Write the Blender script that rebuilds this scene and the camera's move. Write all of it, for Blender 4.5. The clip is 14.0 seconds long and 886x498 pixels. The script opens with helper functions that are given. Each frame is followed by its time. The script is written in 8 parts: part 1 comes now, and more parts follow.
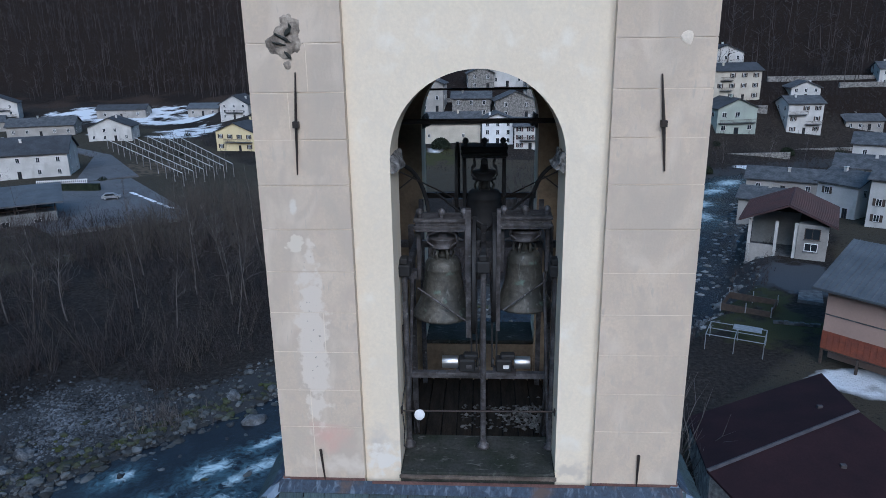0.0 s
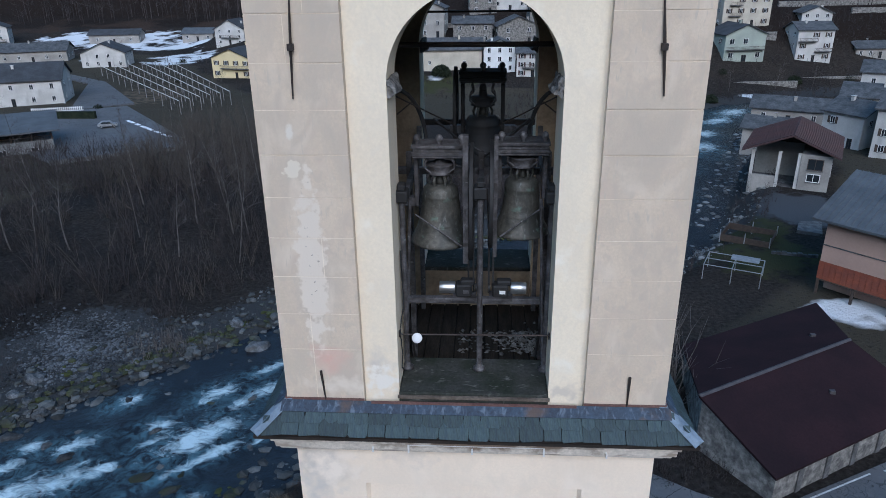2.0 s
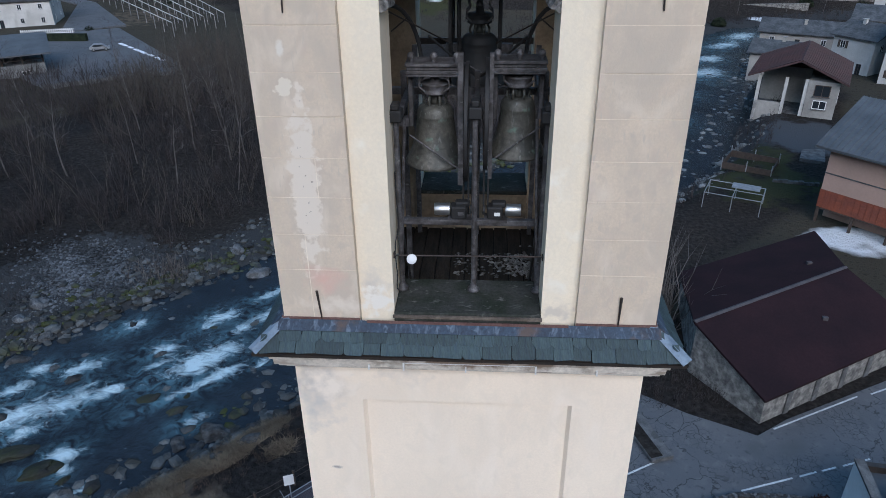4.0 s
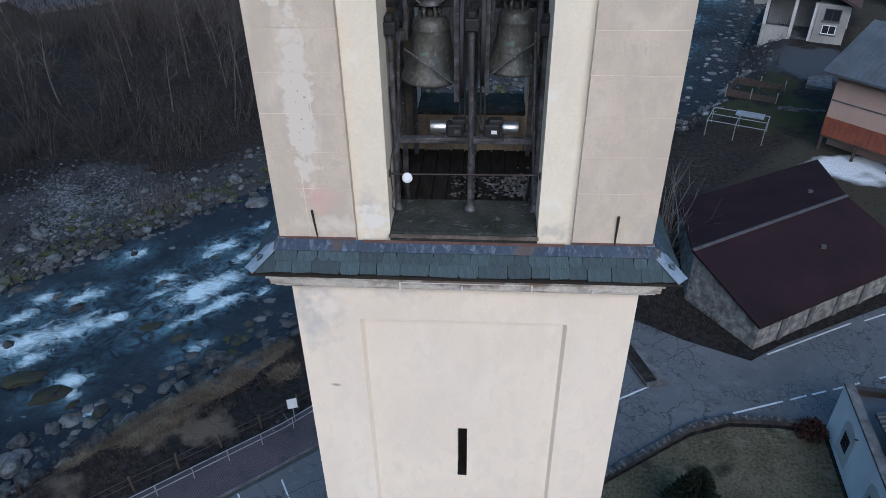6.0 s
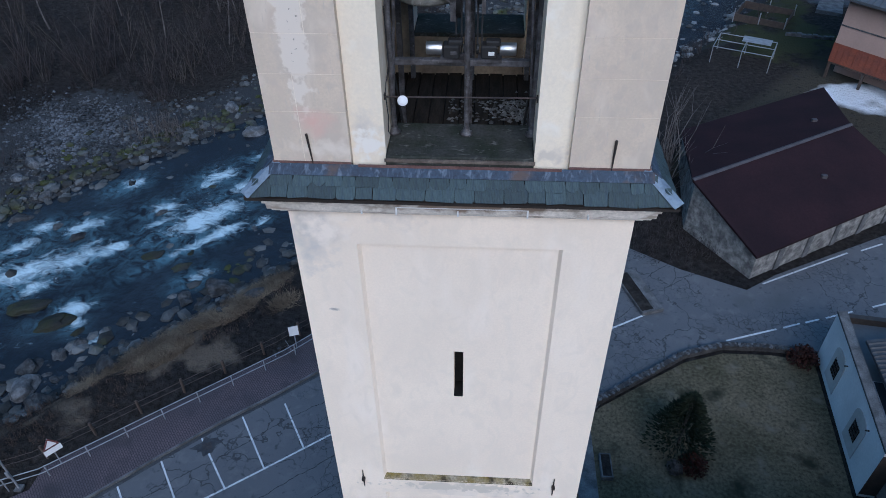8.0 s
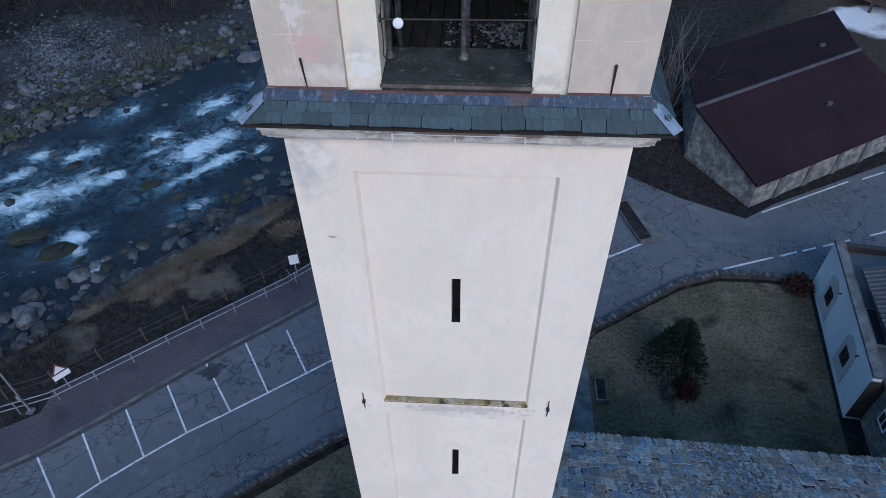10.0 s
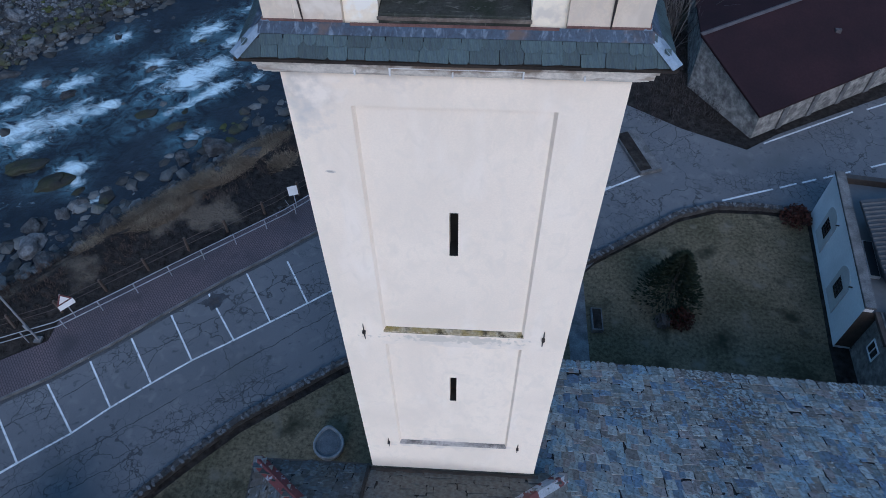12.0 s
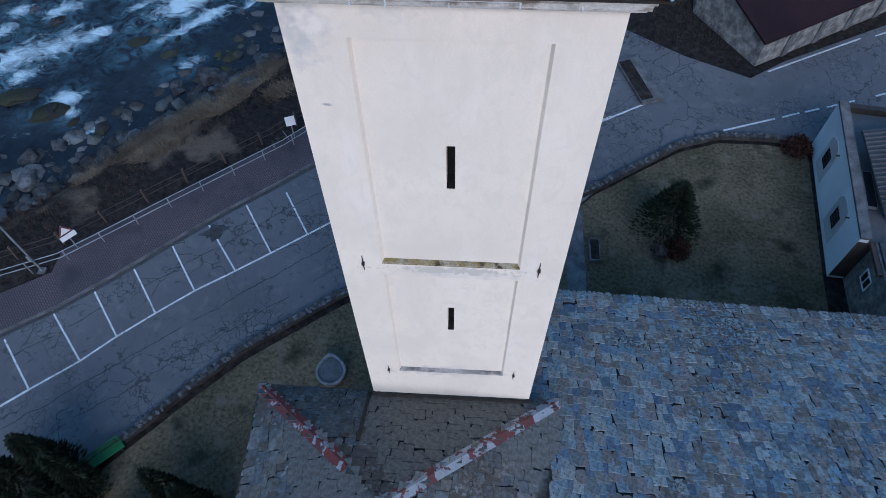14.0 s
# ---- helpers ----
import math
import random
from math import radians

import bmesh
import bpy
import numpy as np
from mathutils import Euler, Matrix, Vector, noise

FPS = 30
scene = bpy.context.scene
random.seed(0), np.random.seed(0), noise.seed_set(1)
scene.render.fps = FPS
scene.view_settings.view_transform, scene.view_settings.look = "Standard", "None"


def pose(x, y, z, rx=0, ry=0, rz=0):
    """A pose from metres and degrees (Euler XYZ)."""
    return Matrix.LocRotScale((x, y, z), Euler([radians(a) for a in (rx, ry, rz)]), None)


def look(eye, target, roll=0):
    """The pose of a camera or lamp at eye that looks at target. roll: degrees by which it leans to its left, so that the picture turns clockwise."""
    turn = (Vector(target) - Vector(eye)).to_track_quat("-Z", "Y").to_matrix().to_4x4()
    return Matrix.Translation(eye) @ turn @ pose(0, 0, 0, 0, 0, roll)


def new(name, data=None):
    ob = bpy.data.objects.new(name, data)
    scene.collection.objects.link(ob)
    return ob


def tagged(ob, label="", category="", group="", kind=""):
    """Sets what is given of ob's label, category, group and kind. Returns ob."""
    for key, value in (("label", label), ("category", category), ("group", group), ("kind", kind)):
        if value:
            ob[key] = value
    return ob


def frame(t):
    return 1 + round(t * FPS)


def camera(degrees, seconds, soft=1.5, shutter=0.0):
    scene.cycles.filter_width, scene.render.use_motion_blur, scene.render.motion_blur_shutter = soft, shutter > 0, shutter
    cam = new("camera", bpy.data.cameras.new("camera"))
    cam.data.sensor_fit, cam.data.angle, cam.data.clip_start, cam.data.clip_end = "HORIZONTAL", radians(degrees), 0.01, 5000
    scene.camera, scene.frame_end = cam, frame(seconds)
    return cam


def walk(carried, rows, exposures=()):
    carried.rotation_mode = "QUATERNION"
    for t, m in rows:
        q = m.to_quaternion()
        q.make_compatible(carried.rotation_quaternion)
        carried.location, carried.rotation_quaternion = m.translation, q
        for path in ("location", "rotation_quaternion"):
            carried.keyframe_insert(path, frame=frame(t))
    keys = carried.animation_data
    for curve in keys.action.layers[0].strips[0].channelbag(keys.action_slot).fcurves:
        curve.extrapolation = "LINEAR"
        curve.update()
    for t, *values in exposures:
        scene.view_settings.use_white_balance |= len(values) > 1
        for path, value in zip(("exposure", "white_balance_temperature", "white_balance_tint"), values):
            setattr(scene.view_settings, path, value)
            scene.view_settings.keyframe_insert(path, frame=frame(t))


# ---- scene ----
cam = camera(65.2, 14.0, 0.8)

PATH = [
    (0, (0.077, -7.655, 33.818), (-0.041, -5.744, 33.239), -0.9),
    (0.5, (0.08, -7.662, 33.823), (-0.038, -5.766, 33.197), -0.8),
    (1, (0.093, -7.672, 33.824), (-0.025, -5.793, 33.149), -0.8),
    (1.5, (0.105, -7.687, 33.804), (-0.013, -5.826, 33.082), -0.8),
    (2, (0.121, -7.711, 33.784), (0.003, -5.868, 33.016), -0.8),
    (2.5, (0.137, -7.729, 33.761), (0.02, -5.906, 32.946), -0.8),
    (3, (0.161, -7.741, 33.732), (0.044, -5.94, 32.87), -0.8),
    (3.2, (0.167, -7.737, 33.747), (0.051, -5.946, 32.866), -0.7),
    (5.5, (0.243, -7.757, 33.551), (0.13, -6.08, 32.468), -0.8),
    (6, (0.248, -7.758, 33.53), (0.137, -6.108, 32.405), -0.8),
    (6.5, (0.272, -7.763, 33.505), (0.162, -6.141, 32.339), -0.8),
    (7, (0.273, -7.768, 33.487), (0.166, -6.177, 32.28), -0.7),
    (7.5, (0.286, -7.783, 33.471), (0.18, -6.222, 32.226), -0.8),
    (8, (0.3, -7.795, 33.464), (0.195, -6.266, 32.18), -0.8),
    (10.5, (0.345, -7.837, 33.456), (0.25, -6.482, 31.988), -0.9),
    (11, (0.348, -7.853, 33.492), (0.256, -6.535, 31.991), -0.9),
    (11.5, (0.368, -7.83, 33.53), (0.277, -6.552, 31.994), -0.9),
    (12, (0.372, -7.838, 33.589), (0.283, -6.598, 32.022), -0.9),
    (12.5, (0.372, -7.854, 33.645), (0.287, -6.655, 32.047), -1.0),
    (13, (0.399, -7.843, 33.665), (0.314, -6.684, 32.037), -1.0),
    (13.5, (0.404, -7.881, 33.705), (0.323, -6.761, 32.049), -1.0),
    (14, (0.425, -7.894, 33.744), (0.345, -6.817, 32.06), -1.1),
]
walk(cam, [(t, look(eye, target, roll)) for t, eye, target, roll in PATH], [(0.0, 1.76, 5120, 10), (1.5, 1.8, 5150, 10), (3.0, 1.9, 5420, 10), (5.5, 1.86, 5400, 11), (7.0, 1.8, 5220, 11), (8.0, 1.78, 5060, 12), (10.5, 1.78, 5010, 13), (14.0, 1.8, 4980, 13)])

# ---------------------------------------------------------------- light
world = bpy.data.worlds.new("dusk_sky")
scene.world = world
world.use_nodes = True
wn = world.node_tree.nodes
sky = wn.new("ShaderNodeTexSky")
sky.sky_type, sky.sun_disc = "NISHITA", False
sky.sun_elevation, sky.sun_rotation = radians(6), radians(193)
sky.air_density, sky.dust_density, sky.ozone_density = 1.3, 0.6, 2.5
wn["Background"].inputs["Strength"].default_value = 0.15
world.node_tree.links.new(sky.outputs["Color"], wn["Background"].inputs["Color"])

sun = new("sun", bpy.data.lights.new("sun", "SUN"))
sun.data.energy, sun.data.angle, sun.data.color = 1.45, radians(60), (1.0, 0.87, 0.75)
sun.matrix_world = look((9, -40, 60), (0, 0, 42))


# ---------------------------------------------------------------- materials
def srgb(r, g, b):
    return tuple(((c / 255 + 0.055) / 1.055) ** 2.4 if c > 10 else c / 3294.6 for c in (r, g, b)) + (1.0,)


def mat(name, a, b, scale=1.0, fine=12.0, rough=0.85, bump=0.3, metal=0.0, vary=0.0, island=False, contrast=0.35, stretch=(1, 1, 1), depth=0.02):
    """Two colours mixed by broad noise, darkened and roughened by fine grain, with relief; vary shifts each piece."""
    m = bpy.data.materials.new(name)
    m.use_nodes = True
    nt, n = m.node_tree, m.node_tree.nodes
    bsdf = n["Principled BSDF"]
    co = n.new("ShaderNodeTexCoord")
    mp = n.new("ShaderNodeMapping")
    mp.inputs["Scale"].default_value = stretch
    nt.links.new(co.outputs["Object"], mp.inputs["Vector"])
    big, small = n.new("ShaderNodeTexNoise"), n.new("ShaderNodeTexNoise")
    big.inputs["Scale"].default_value, big.inputs["Detail"].default_value = scale, 6
    small.inputs["Scale"].default_value, small.inputs["Detail"].default_value = fine, 8
    small.inputs["Roughness"].default_value = 0.65
    for k in (big, small):
        nt.links.new(mp.outputs["Vector"], k.inputs["Vector"])
    ramp = n.new("ShaderNodeMapRange")
    ramp.inputs["From Min"].default_value, ramp.inputs["From Max"].default_value = 0.36, 0.64
    nt.links.new(big.outputs["Fac"], ramp.inputs["Value"])
    mix = n.new("ShaderNodeMix")
    mix.data_type = "RGBA"
    mix.inputs["A"].default_value, mix.inputs["B"].default_value = a, b
    nt.links.new(ramp.outputs["Result"], mix.inputs["Factor"])
    grain = n.new("ShaderNodeMapRange")
    grain.inputs["From Min"].default_value, grain.inputs["From Max"].default_value = 0.25, 0.75
    grain.inputs["To Min"].default_value, grain.inputs["To Max"].default_value = 1 - contrast, 1 + contrast
    nt.links.new(small.outputs["Fac"], grain.inputs["Value"])
    hsv = n.new("ShaderNodeHueSaturation")
    nt.links.new(mix.outputs["Result"], hsv.inputs["Color"])
    nt.links.new(grain.outputs["Result"], hsv.inputs["Value"])
    out = hsv
    if vary or island:
        src = n.new("ShaderNodeNewGeometry").outputs["Random Per Island"] if island else n.new("ShaderNodeObjectInfo").outputs["Random"]
        vr = n.new("ShaderNodeMapRange")
        vr.inputs["To Min"].default_value, vr.inputs["To Max"].default_value = 1 - vary, 1 + vary
        nt.links.new(src, vr.inputs["Value"])
        out = n.new("ShaderNodeHueSaturation")
        nt.links.new(hsv.outputs["Color"], out.inputs["Color"])
        nt.links.new(vr.outputs["Result"], out.inputs["Value"])
    nt.links.new(out.outputs["Color"], bsdf.inputs["Base Color"])
    bsdf.inputs["Roughness"].default_value, bsdf.inputs["Metallic"].default_value = rough, metal
    if rough >= 0.9:
        bsdf.inputs["Specular IOR Level"].default_value = 0.12
    if bump:
        bp = n.new("ShaderNodeBump")
        bp.inputs["Strength"].default_value, bp.inputs["Distance"].default_value = bump, depth
        nt.links.new(small.outputs["Fac"], bp.inputs["Height"])
        nt.links.new(bp.outputs["Normal"], bsdf.inputs["Normal"])
    m["out"] = out.name
    return m


def palette(m, colours, island=False, amount=0.75):
    """Gives each piece one of several stone colours, mixed over the material."""
    nt, n = m.node_tree, m.node_tree.nodes
    src = n.new("ShaderNodeNewGeometry").outputs["Random Per Island"] if island else n.new("ShaderNodeObjectInfo").outputs["Random"]
    w = n.new("ShaderNodeTexWhiteNoise")
    w.noise_dimensions = "1D"
    nt.links.new(src, w.inputs["W"])
    r = n.new("ShaderNodeValToRGB")
    r.color_ramp.interpolation = "CONSTANT"
    e = r.color_ramp.elements
    while len(e) < len(colours):
        e.new(0.5)
    for i, c in enumerate(colours):
        e[i].position, e[i].color = i / len(colours), c
    nt.links.new(w.outputs["Value"], r.inputs["Fac"])
    bsdf = n["Principled BSDF"]
    old = bsdf.inputs["Base Color"].links[0].from_socket
    mix = n.new("ShaderNodeMix")
    mix.data_type = "RGBA"
    mix.inputs["Factor"].default_value = amount
    nt.links.new(old, mix.inputs["A"])
    nt.links.new(r.outputs["Color"], mix.inputs["B"])
    grit = noise_mask(7, 0.35, 0.65, 8)(nt)
    dark = n.new("ShaderNodeMix")
    dark.data_type, dark.blend_type = "RGBA", "MULTIPLY"
    dark.inputs["B"].default_value = (0.55, 0.52, 0.48, 1)
    nt.links.new(mix.outputs["Result"], dark.inputs["A"])
    nt.links.new(grit, dark.inputs["Factor"])
    nt.links.new(dark.outputs["Result"], bsdf.inputs["Base Color"])


def overlay(m, colour, build, rough=None):
    """Mixes a colour over a material by a mask that build(node_tree) returns."""
    nt, n = m.node_tree, m.node_tree.nodes
    bsdf = n["Principled BSDF"]
    old = bsdf.inputs["Base Color"].links[0].from_socket
    mask = build(nt)
    mix = n.new("ShaderNodeMix")
    mix.data_type = "RGBA"
    nt.links.new(old, mix.inputs["A"])
    mix.inputs["B"].default_value = colour
    nt.links.new(mask, mix.inputs["Factor"])
    nt.links.new(mix.outputs["Result"], bsdf.inputs["Base Color"])
    return m


def math_node(nt, op, a, b=None, c=None):
    k = nt.nodes.new("ShaderNodeMath")
    k.operation = op
    for i, v in enumerate((a, b, c)):
        if v is None:
            continue
        if isinstance(v, (int, float)):
            k.inputs[i].default_value = v
        else:
            nt.links.new(v, k.inputs[i])
    return k.outputs[0]


def noise_mask(scale, lo, hi, detail=6, stretch=(1, 1, 1), distortion=0.0):
    def build(nt):
        co, mp, nz = nt.nodes.new("ShaderNodeTexCoord"), nt.nodes.new("ShaderNodeMapping"), nt.nodes.new("ShaderNodeTexNoise")
        mp.inputs["Scale"].default_value = stretch
        nz.inputs["Scale"].default_value, nz.inputs["Detail"].default_value, nz.inputs["Distortion"].default_value = scale, detail, distortion
        nt.links.new(co.outputs["Object"], mp.inputs["Vector"])
        nt.links.new(mp.outputs["Vector"], nz.inputs["Vector"])
        r = nt.nodes.new("ShaderNodeMapRange")
        r.inputs["From Min"].default_value, r.inputs["From Max"].default_value = lo, hi
        nt.links.new(nz.outputs["Fac"], r.inputs["Value"])
        return r.outputs["Result"]
    return build


def blob_mask(x, z, rx, rz, wobble=0.8, scale=3.0, soft=0.25):
    """A ragged patch on an upright face, round (x, z) with half-sizes rx and rz."""
    def build(nt):
        co, sep = nt.nodes.new("ShaderNodeTexCoord"), nt.nodes.new("ShaderNodeSeparateXYZ")
        nt.links.new(co.outputs["Object"], sep.inputs[0])
        dx = math_node(nt, "DIVIDE", math_node(nt, "SUBTRACT", sep.outputs["X"], x), rx)
        dz = math_node(nt, "DIVIDE", math_node(nt, "SUBTRACT", sep.outputs["Z"], z), rz)
        d = math_node(nt, "SQRT", math_node(nt, "ADD", math_node(nt, "MULTIPLY", dx, dx), math_node(nt, "MULTIPLY", dz, dz)))
        nz = nt.nodes.new("ShaderNodeTexNoise")
        nz.inputs["Scale"].default_value, nz.inputs["Detail"].default_value = scale, 7
        nt.links.new(co.outputs["Object"], nz.inputs["Vector"])
        d = math_node(nt, "ADD", d, math_node(nt, "MULTIPLY", math_node(nt, "SUBTRACT", nz.outputs["Fac"], 0.5), wobble * 2))
        r = nt.nodes.new("ShaderNodeMapRange")
        r.inputs["From Min"].default_value, r.inputs["From Max"].default_value = 1.0, 1.0 - soft
        nt.links.new(d, r.inputs["Value"])
        return r.outputs["Result"]
    return build


def attr_mask(name, scale=0.5, amount=0.6):
    """A ground-cover layer of the terrain with ragged edges."""
    def build(nt):
        at = nt.nodes.new("ShaderNodeAttribute")
        at.attribute_name = name
        co, nz = nt.nodes.new("ShaderNodeTexCoord"), nt.nodes.new("ShaderNodeTexNoise")
        nz.inputs["Scale"].default_value, nz.inputs["Detail"].default_value = scale, 6
        nt.links.new(co.outputs["Object"], nz.inputs["Vector"])
        v = math_node(nt, "ADD", at.outputs["Fac"], math_node(nt, "MULTIPLY", math_node(nt, "SUBTRACT", nz.outputs["Fac"], 0.5), amount * 2))
        r = nt.nodes.new("ShaderNodeMapRange")
        r.inputs["From Min"].default_value, r.inputs["From Max"].default_value = 0.42, 0.58
        nt.links.new(v, r.inputs["Value"])
        return r.outputs["Result"]
    return build


def glass(name, tint=(0.02, 0.025, 0.03, 1)):
    m = bpy.data.materials.new(name)
    m.use_nodes = True
    b = m.node_tree.nodes["Principled BSDF"]
    b.inputs["Base Color"].default_value, b.inputs["Roughness"].default_value = tint, 0.08
    return m


CREAM = mat("cream_plaster", (0.86, 0.75, 0.575, 1), (0.80, 0.69, 0.525, 1), 0.5, 25, 0.9, 0.15, contrast=0.06)
overlay(CREAM, (0.69, 0.61, 0.485, 1), noise_mask(0.8, 0.5, 0.8, 10, (1, 1, 0.35), 0.6))
overlay(CREAM, (0.87, 0.79, 0.65, 1), noise_mask(2.5, 0.58, 0.72, 10))
overlay(CREAM, (0.775, 0.68, 0.535, 1), noise_mask(6, 0.50, 0.78, 10, (1, 1, 0.7), 0.8))
overlay(CREAM, (0.64, 0.575, 0.485, 1), blob_mask(-1.25, 28.85, 0.24, 0.34, 1.2, 6, 1.0))
overlay(CREAM, (0.82, 0.76, 0.66, 1), blob_mask(-1.22, 28.62, 0.24, 0.22, 1.5, 9, 0.5))
overlay(CREAM, (0.66, 0.58, 0.47, 1), blob_mask(1.2, 28.5, 0.24, 0.12, 1.2, 7, 0.5))
GREIGE = mat("grey_beige_render", (0.665, 0.55, 0.42, 1), (0.59, 0.49, 0.375, 1), 0.9, 30, 0.92, 0.2, contrast=0.08)
overlay(GREIGE, (0.59, 0.485, 0.38, 1), noise_mask(4.5, 0.50, 0.66, 9, (1, 1, 0.7), 0.5))
overlay(GREIGE, (0.525, 0.45, 0.36, 1), noise_mask(1.6, 0.46, 0.72, 10, (1, 1, 0.5), 0.7))
overlay(GREIGE, (0.55, 0.465, 0.37, 1), noise_mask(7, 0.52, 0.76, 10, (1, 1, 0.8), 0.8))
overlay(GREIGE, (0.70, 0.60, 0.48, 1), noise_mask(2.2, 0.52, 0.76, 10, (1, 1, 0.6), 0.8))
overlay(GREIGE, (0.56, 0.48, 0.385, 1), noise_mask(22, 0.60, 0.70, 4, (1, 1, 0.2)))
overlay(GREIGE, (0.715, 0.63, 0.525, 1), blob_mask(-2.0, 30.25, 0.19, 1.2, 1.3, 6.0, 0.22))
overlay(GREIGE, (0.71, 0.635, 0.52, 1), blob_mask(-2.13, 31.56, 0.10, 0.12, 1.0, 9, 0.15))
overlay(GREIGE, (0.70, 0.64, 0.55, 1), blob_mask(-2.12, 32.0, 0.06, 0.10, 1.1, 9, 0.4))
def pitted(nt):
    """Small pits in the bare patch of the pilaster."""
    return math_node(nt, "MULTIPLY", blob_mask(-2.0, 30.3, 0.15, 1.1, 1.2, 3.4, 0.5)(nt), noise_mask(16, 0.63, 0.68, 6)(nt))


overlay(GREIGE, (0.34, 0.30, 0.25, 1), pitted)
overlay(GREIGE, (0.66, 0.42, 0.34, 1), blob_mask(-1.9, 28.98, 0.34, 0.24, 1.0, 4, 1.2))
overlay(GREIGE, (0.70, 0.61, 0.50, 1), blob_mask(-1.75, 28.6, 0.5, 0.16, 1.4, 6, 0.8))
MORTAR = mat("white_joint", (0.80, 0.71, 0.58, 1), (0.62, 0.52, 0.40, 1), 1.3, 40, 0.9, 0.1, contrast=0.1)
LOWER = mat("pale_plaster", (0.89, 0.762, 0.605, 1), (0.84, 0.715, 0.568, 1), 0.4, 25, 0.9, 0.15, contrast=0.05)
overlay(LOWER, (0.56, 0.50, 0.43, 1), blob_mask(-2.15, 27.25, 0.6, 0.5, 1.1, 3.2, 0.8))
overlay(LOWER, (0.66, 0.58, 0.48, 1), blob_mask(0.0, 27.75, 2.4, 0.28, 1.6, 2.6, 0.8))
overlay(LOWER, (0.70, 0.62, 0.52, 1), blob_mask(0.2, 20.35, 1.5, 0.32, 1.6, 3.0, 0.8))
overlay(LOWER, (0.66, 0.58, 0.49, 1), blob_mask(0.0, 14.6, 1.7, 0.3, 1.6, 3.0, 0.8))
overlay(LOWER, (0.73, 0.63, 0.505, 1), noise_mask(0.45, 0.46, 0.8, 10, (1, 1, 0.6), 0.8))
overlay(LOWER, (0.88, 0.77, 0.64, 1), noise_mask(1.4, 0.56, 0.75, 10, (1, 1, 0.3)))
overlay(LOWER, (0.40, 0.36, 0.31, 1), blob_mask(-2.02, 25.55, 0.11, 0.045, 1.0, 9, 0.5))
overlay(LOWER, (0.785, 0.68, 0.545, 1), noise_mask(4.5, 0.48, 0.80, 10, (1, 1, 0.6), 0.9))
overlay(LOWER, (0.60, 0.55, 0.485, 1), blob_mask(-2.2, 26.9, 0.4, 0.7, 1.5, 5.5, 1.2))
overlay(LOWER, (0.84, 0.74, 0.62, 1), blob_mask(-1.95, 27.2, 0.4, 0.35, 1.5, 6.5, 0.9))
overlay(LOWER, (0.68, 0.60, 0.50, 1), blob_mask(-0.9, 27.45, 0.5, 0.22, 1.6, 5.5, 1.0))
overlay(LOWER, (0.62, 0.55, 0.45, 1), blob_mask(0.0, 20.45, 1.5, 0.16, 1.7, 8.0, 0.4))
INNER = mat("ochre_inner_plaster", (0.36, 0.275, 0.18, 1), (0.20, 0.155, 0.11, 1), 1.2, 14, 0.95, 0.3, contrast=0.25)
SILL = mat("mossy_stone", (0.20, 0.165, 0.135, 1), (0.075, 0.06, 0.05, 1), 2.2, 18, 0.95, 0.6, contrast=0.4)
DARKSTONE = mat("dark_sill_stone", (0.050, 0.050, 0.046, 1), (0.026, 0.030, 0.022, 1), 2.5, 20, 0.95, 0.6, contrast=0.45)
overlay(DARKSTONE, (0.125, 0.12, 0.11, 1), noise_mask(6, 0.60, 0.72, 9, (1, 2, 1), 0.8))
CORNICE = mat("weathered_cornice_stone", (0.66, 0.60, 0.52, 1), (0.50, 0.46, 0.40, 1), 1.8, 16, 0.95, 0.4, contrast=0.25)
overlay(CORNICE, (0.33, 0.28, 0.23, 1), noise_mask(2.4, 0.52, 0.66, 9, (1, 1, 3), 0.5))
overlay(CORNICE, (0.22, 0.17, 0.13, 1), blob_mask(0.2, 27.85, 1.5, 0.14, 1.2, 4.0, 0.6))
MOSS = mat("yellow_moss", (0.17, 0.125, 0.03, 1), (0.30, 0.26, 0.19, 1), 3.0, 22, 1.0, 0.6, contrast=0.5)
overlay(MOSS, (0.05, 0.042, 0.025, 1), noise_mask(5, 0.50, 0.62, 8))
LEDGE = mat("stained_ledge", (0.34, 0.31, 0.28, 1), (0.10, 0.09, 0.08, 1), 3.0, 22, 1.0, 0.6, contrast=0.4)
LEAD = mat("pale_lead", (0.24, 0.29, 0.34, 1), (0.14, 0.18, 0.23, 1), 2.5, 20, 0.75, 0.3, contrast=0.3)
FLASH = mat("streaked_flashing", (0.040, 0.062, 0.095, 1), (0.026, 0.036, 0.055, 1), 4, 25, 0.7, 0.3, contrast=0.4)
overlay(FLASH, (0.125, 0.16, 0.205, 1), noise_mask(16, 0.52, 0.72, 9, (1, 0.4, 0.4), 0.6))
overlay(FLASH, (0.085, 0.06, 0.05, 1), noise_mask(3, 0.56, 0.7, 8))
RUSTED = mat("rusty_edge", (0.095, 0.045, 0.04, 1), (0.15, 0.085, 0.07, 1), 4, 30, 0.8, 0.3, contrast=0.35)
SLATE = mat("green_grey_slate", (0.040, 0.062, 0.061, 1), (0.028, 0.046, 0.058, 1), 3, 14, 0.65, 0.5, vary=0.28, contrast=0.45, stretch=(6, 1, 1))
overlay(SLATE, (0.085, 0.105, 0.095, 1), noise_mask(9, 0.62, 0.74, 8, (3, 0.7, 1)))
IRON = mat("black_iron", (0.035, 0.03, 0.027, 1), (0.06, 0.045, 0.038, 1), 6, 40, 0.6, 0.3, metal=0.4, contrast=0.3)
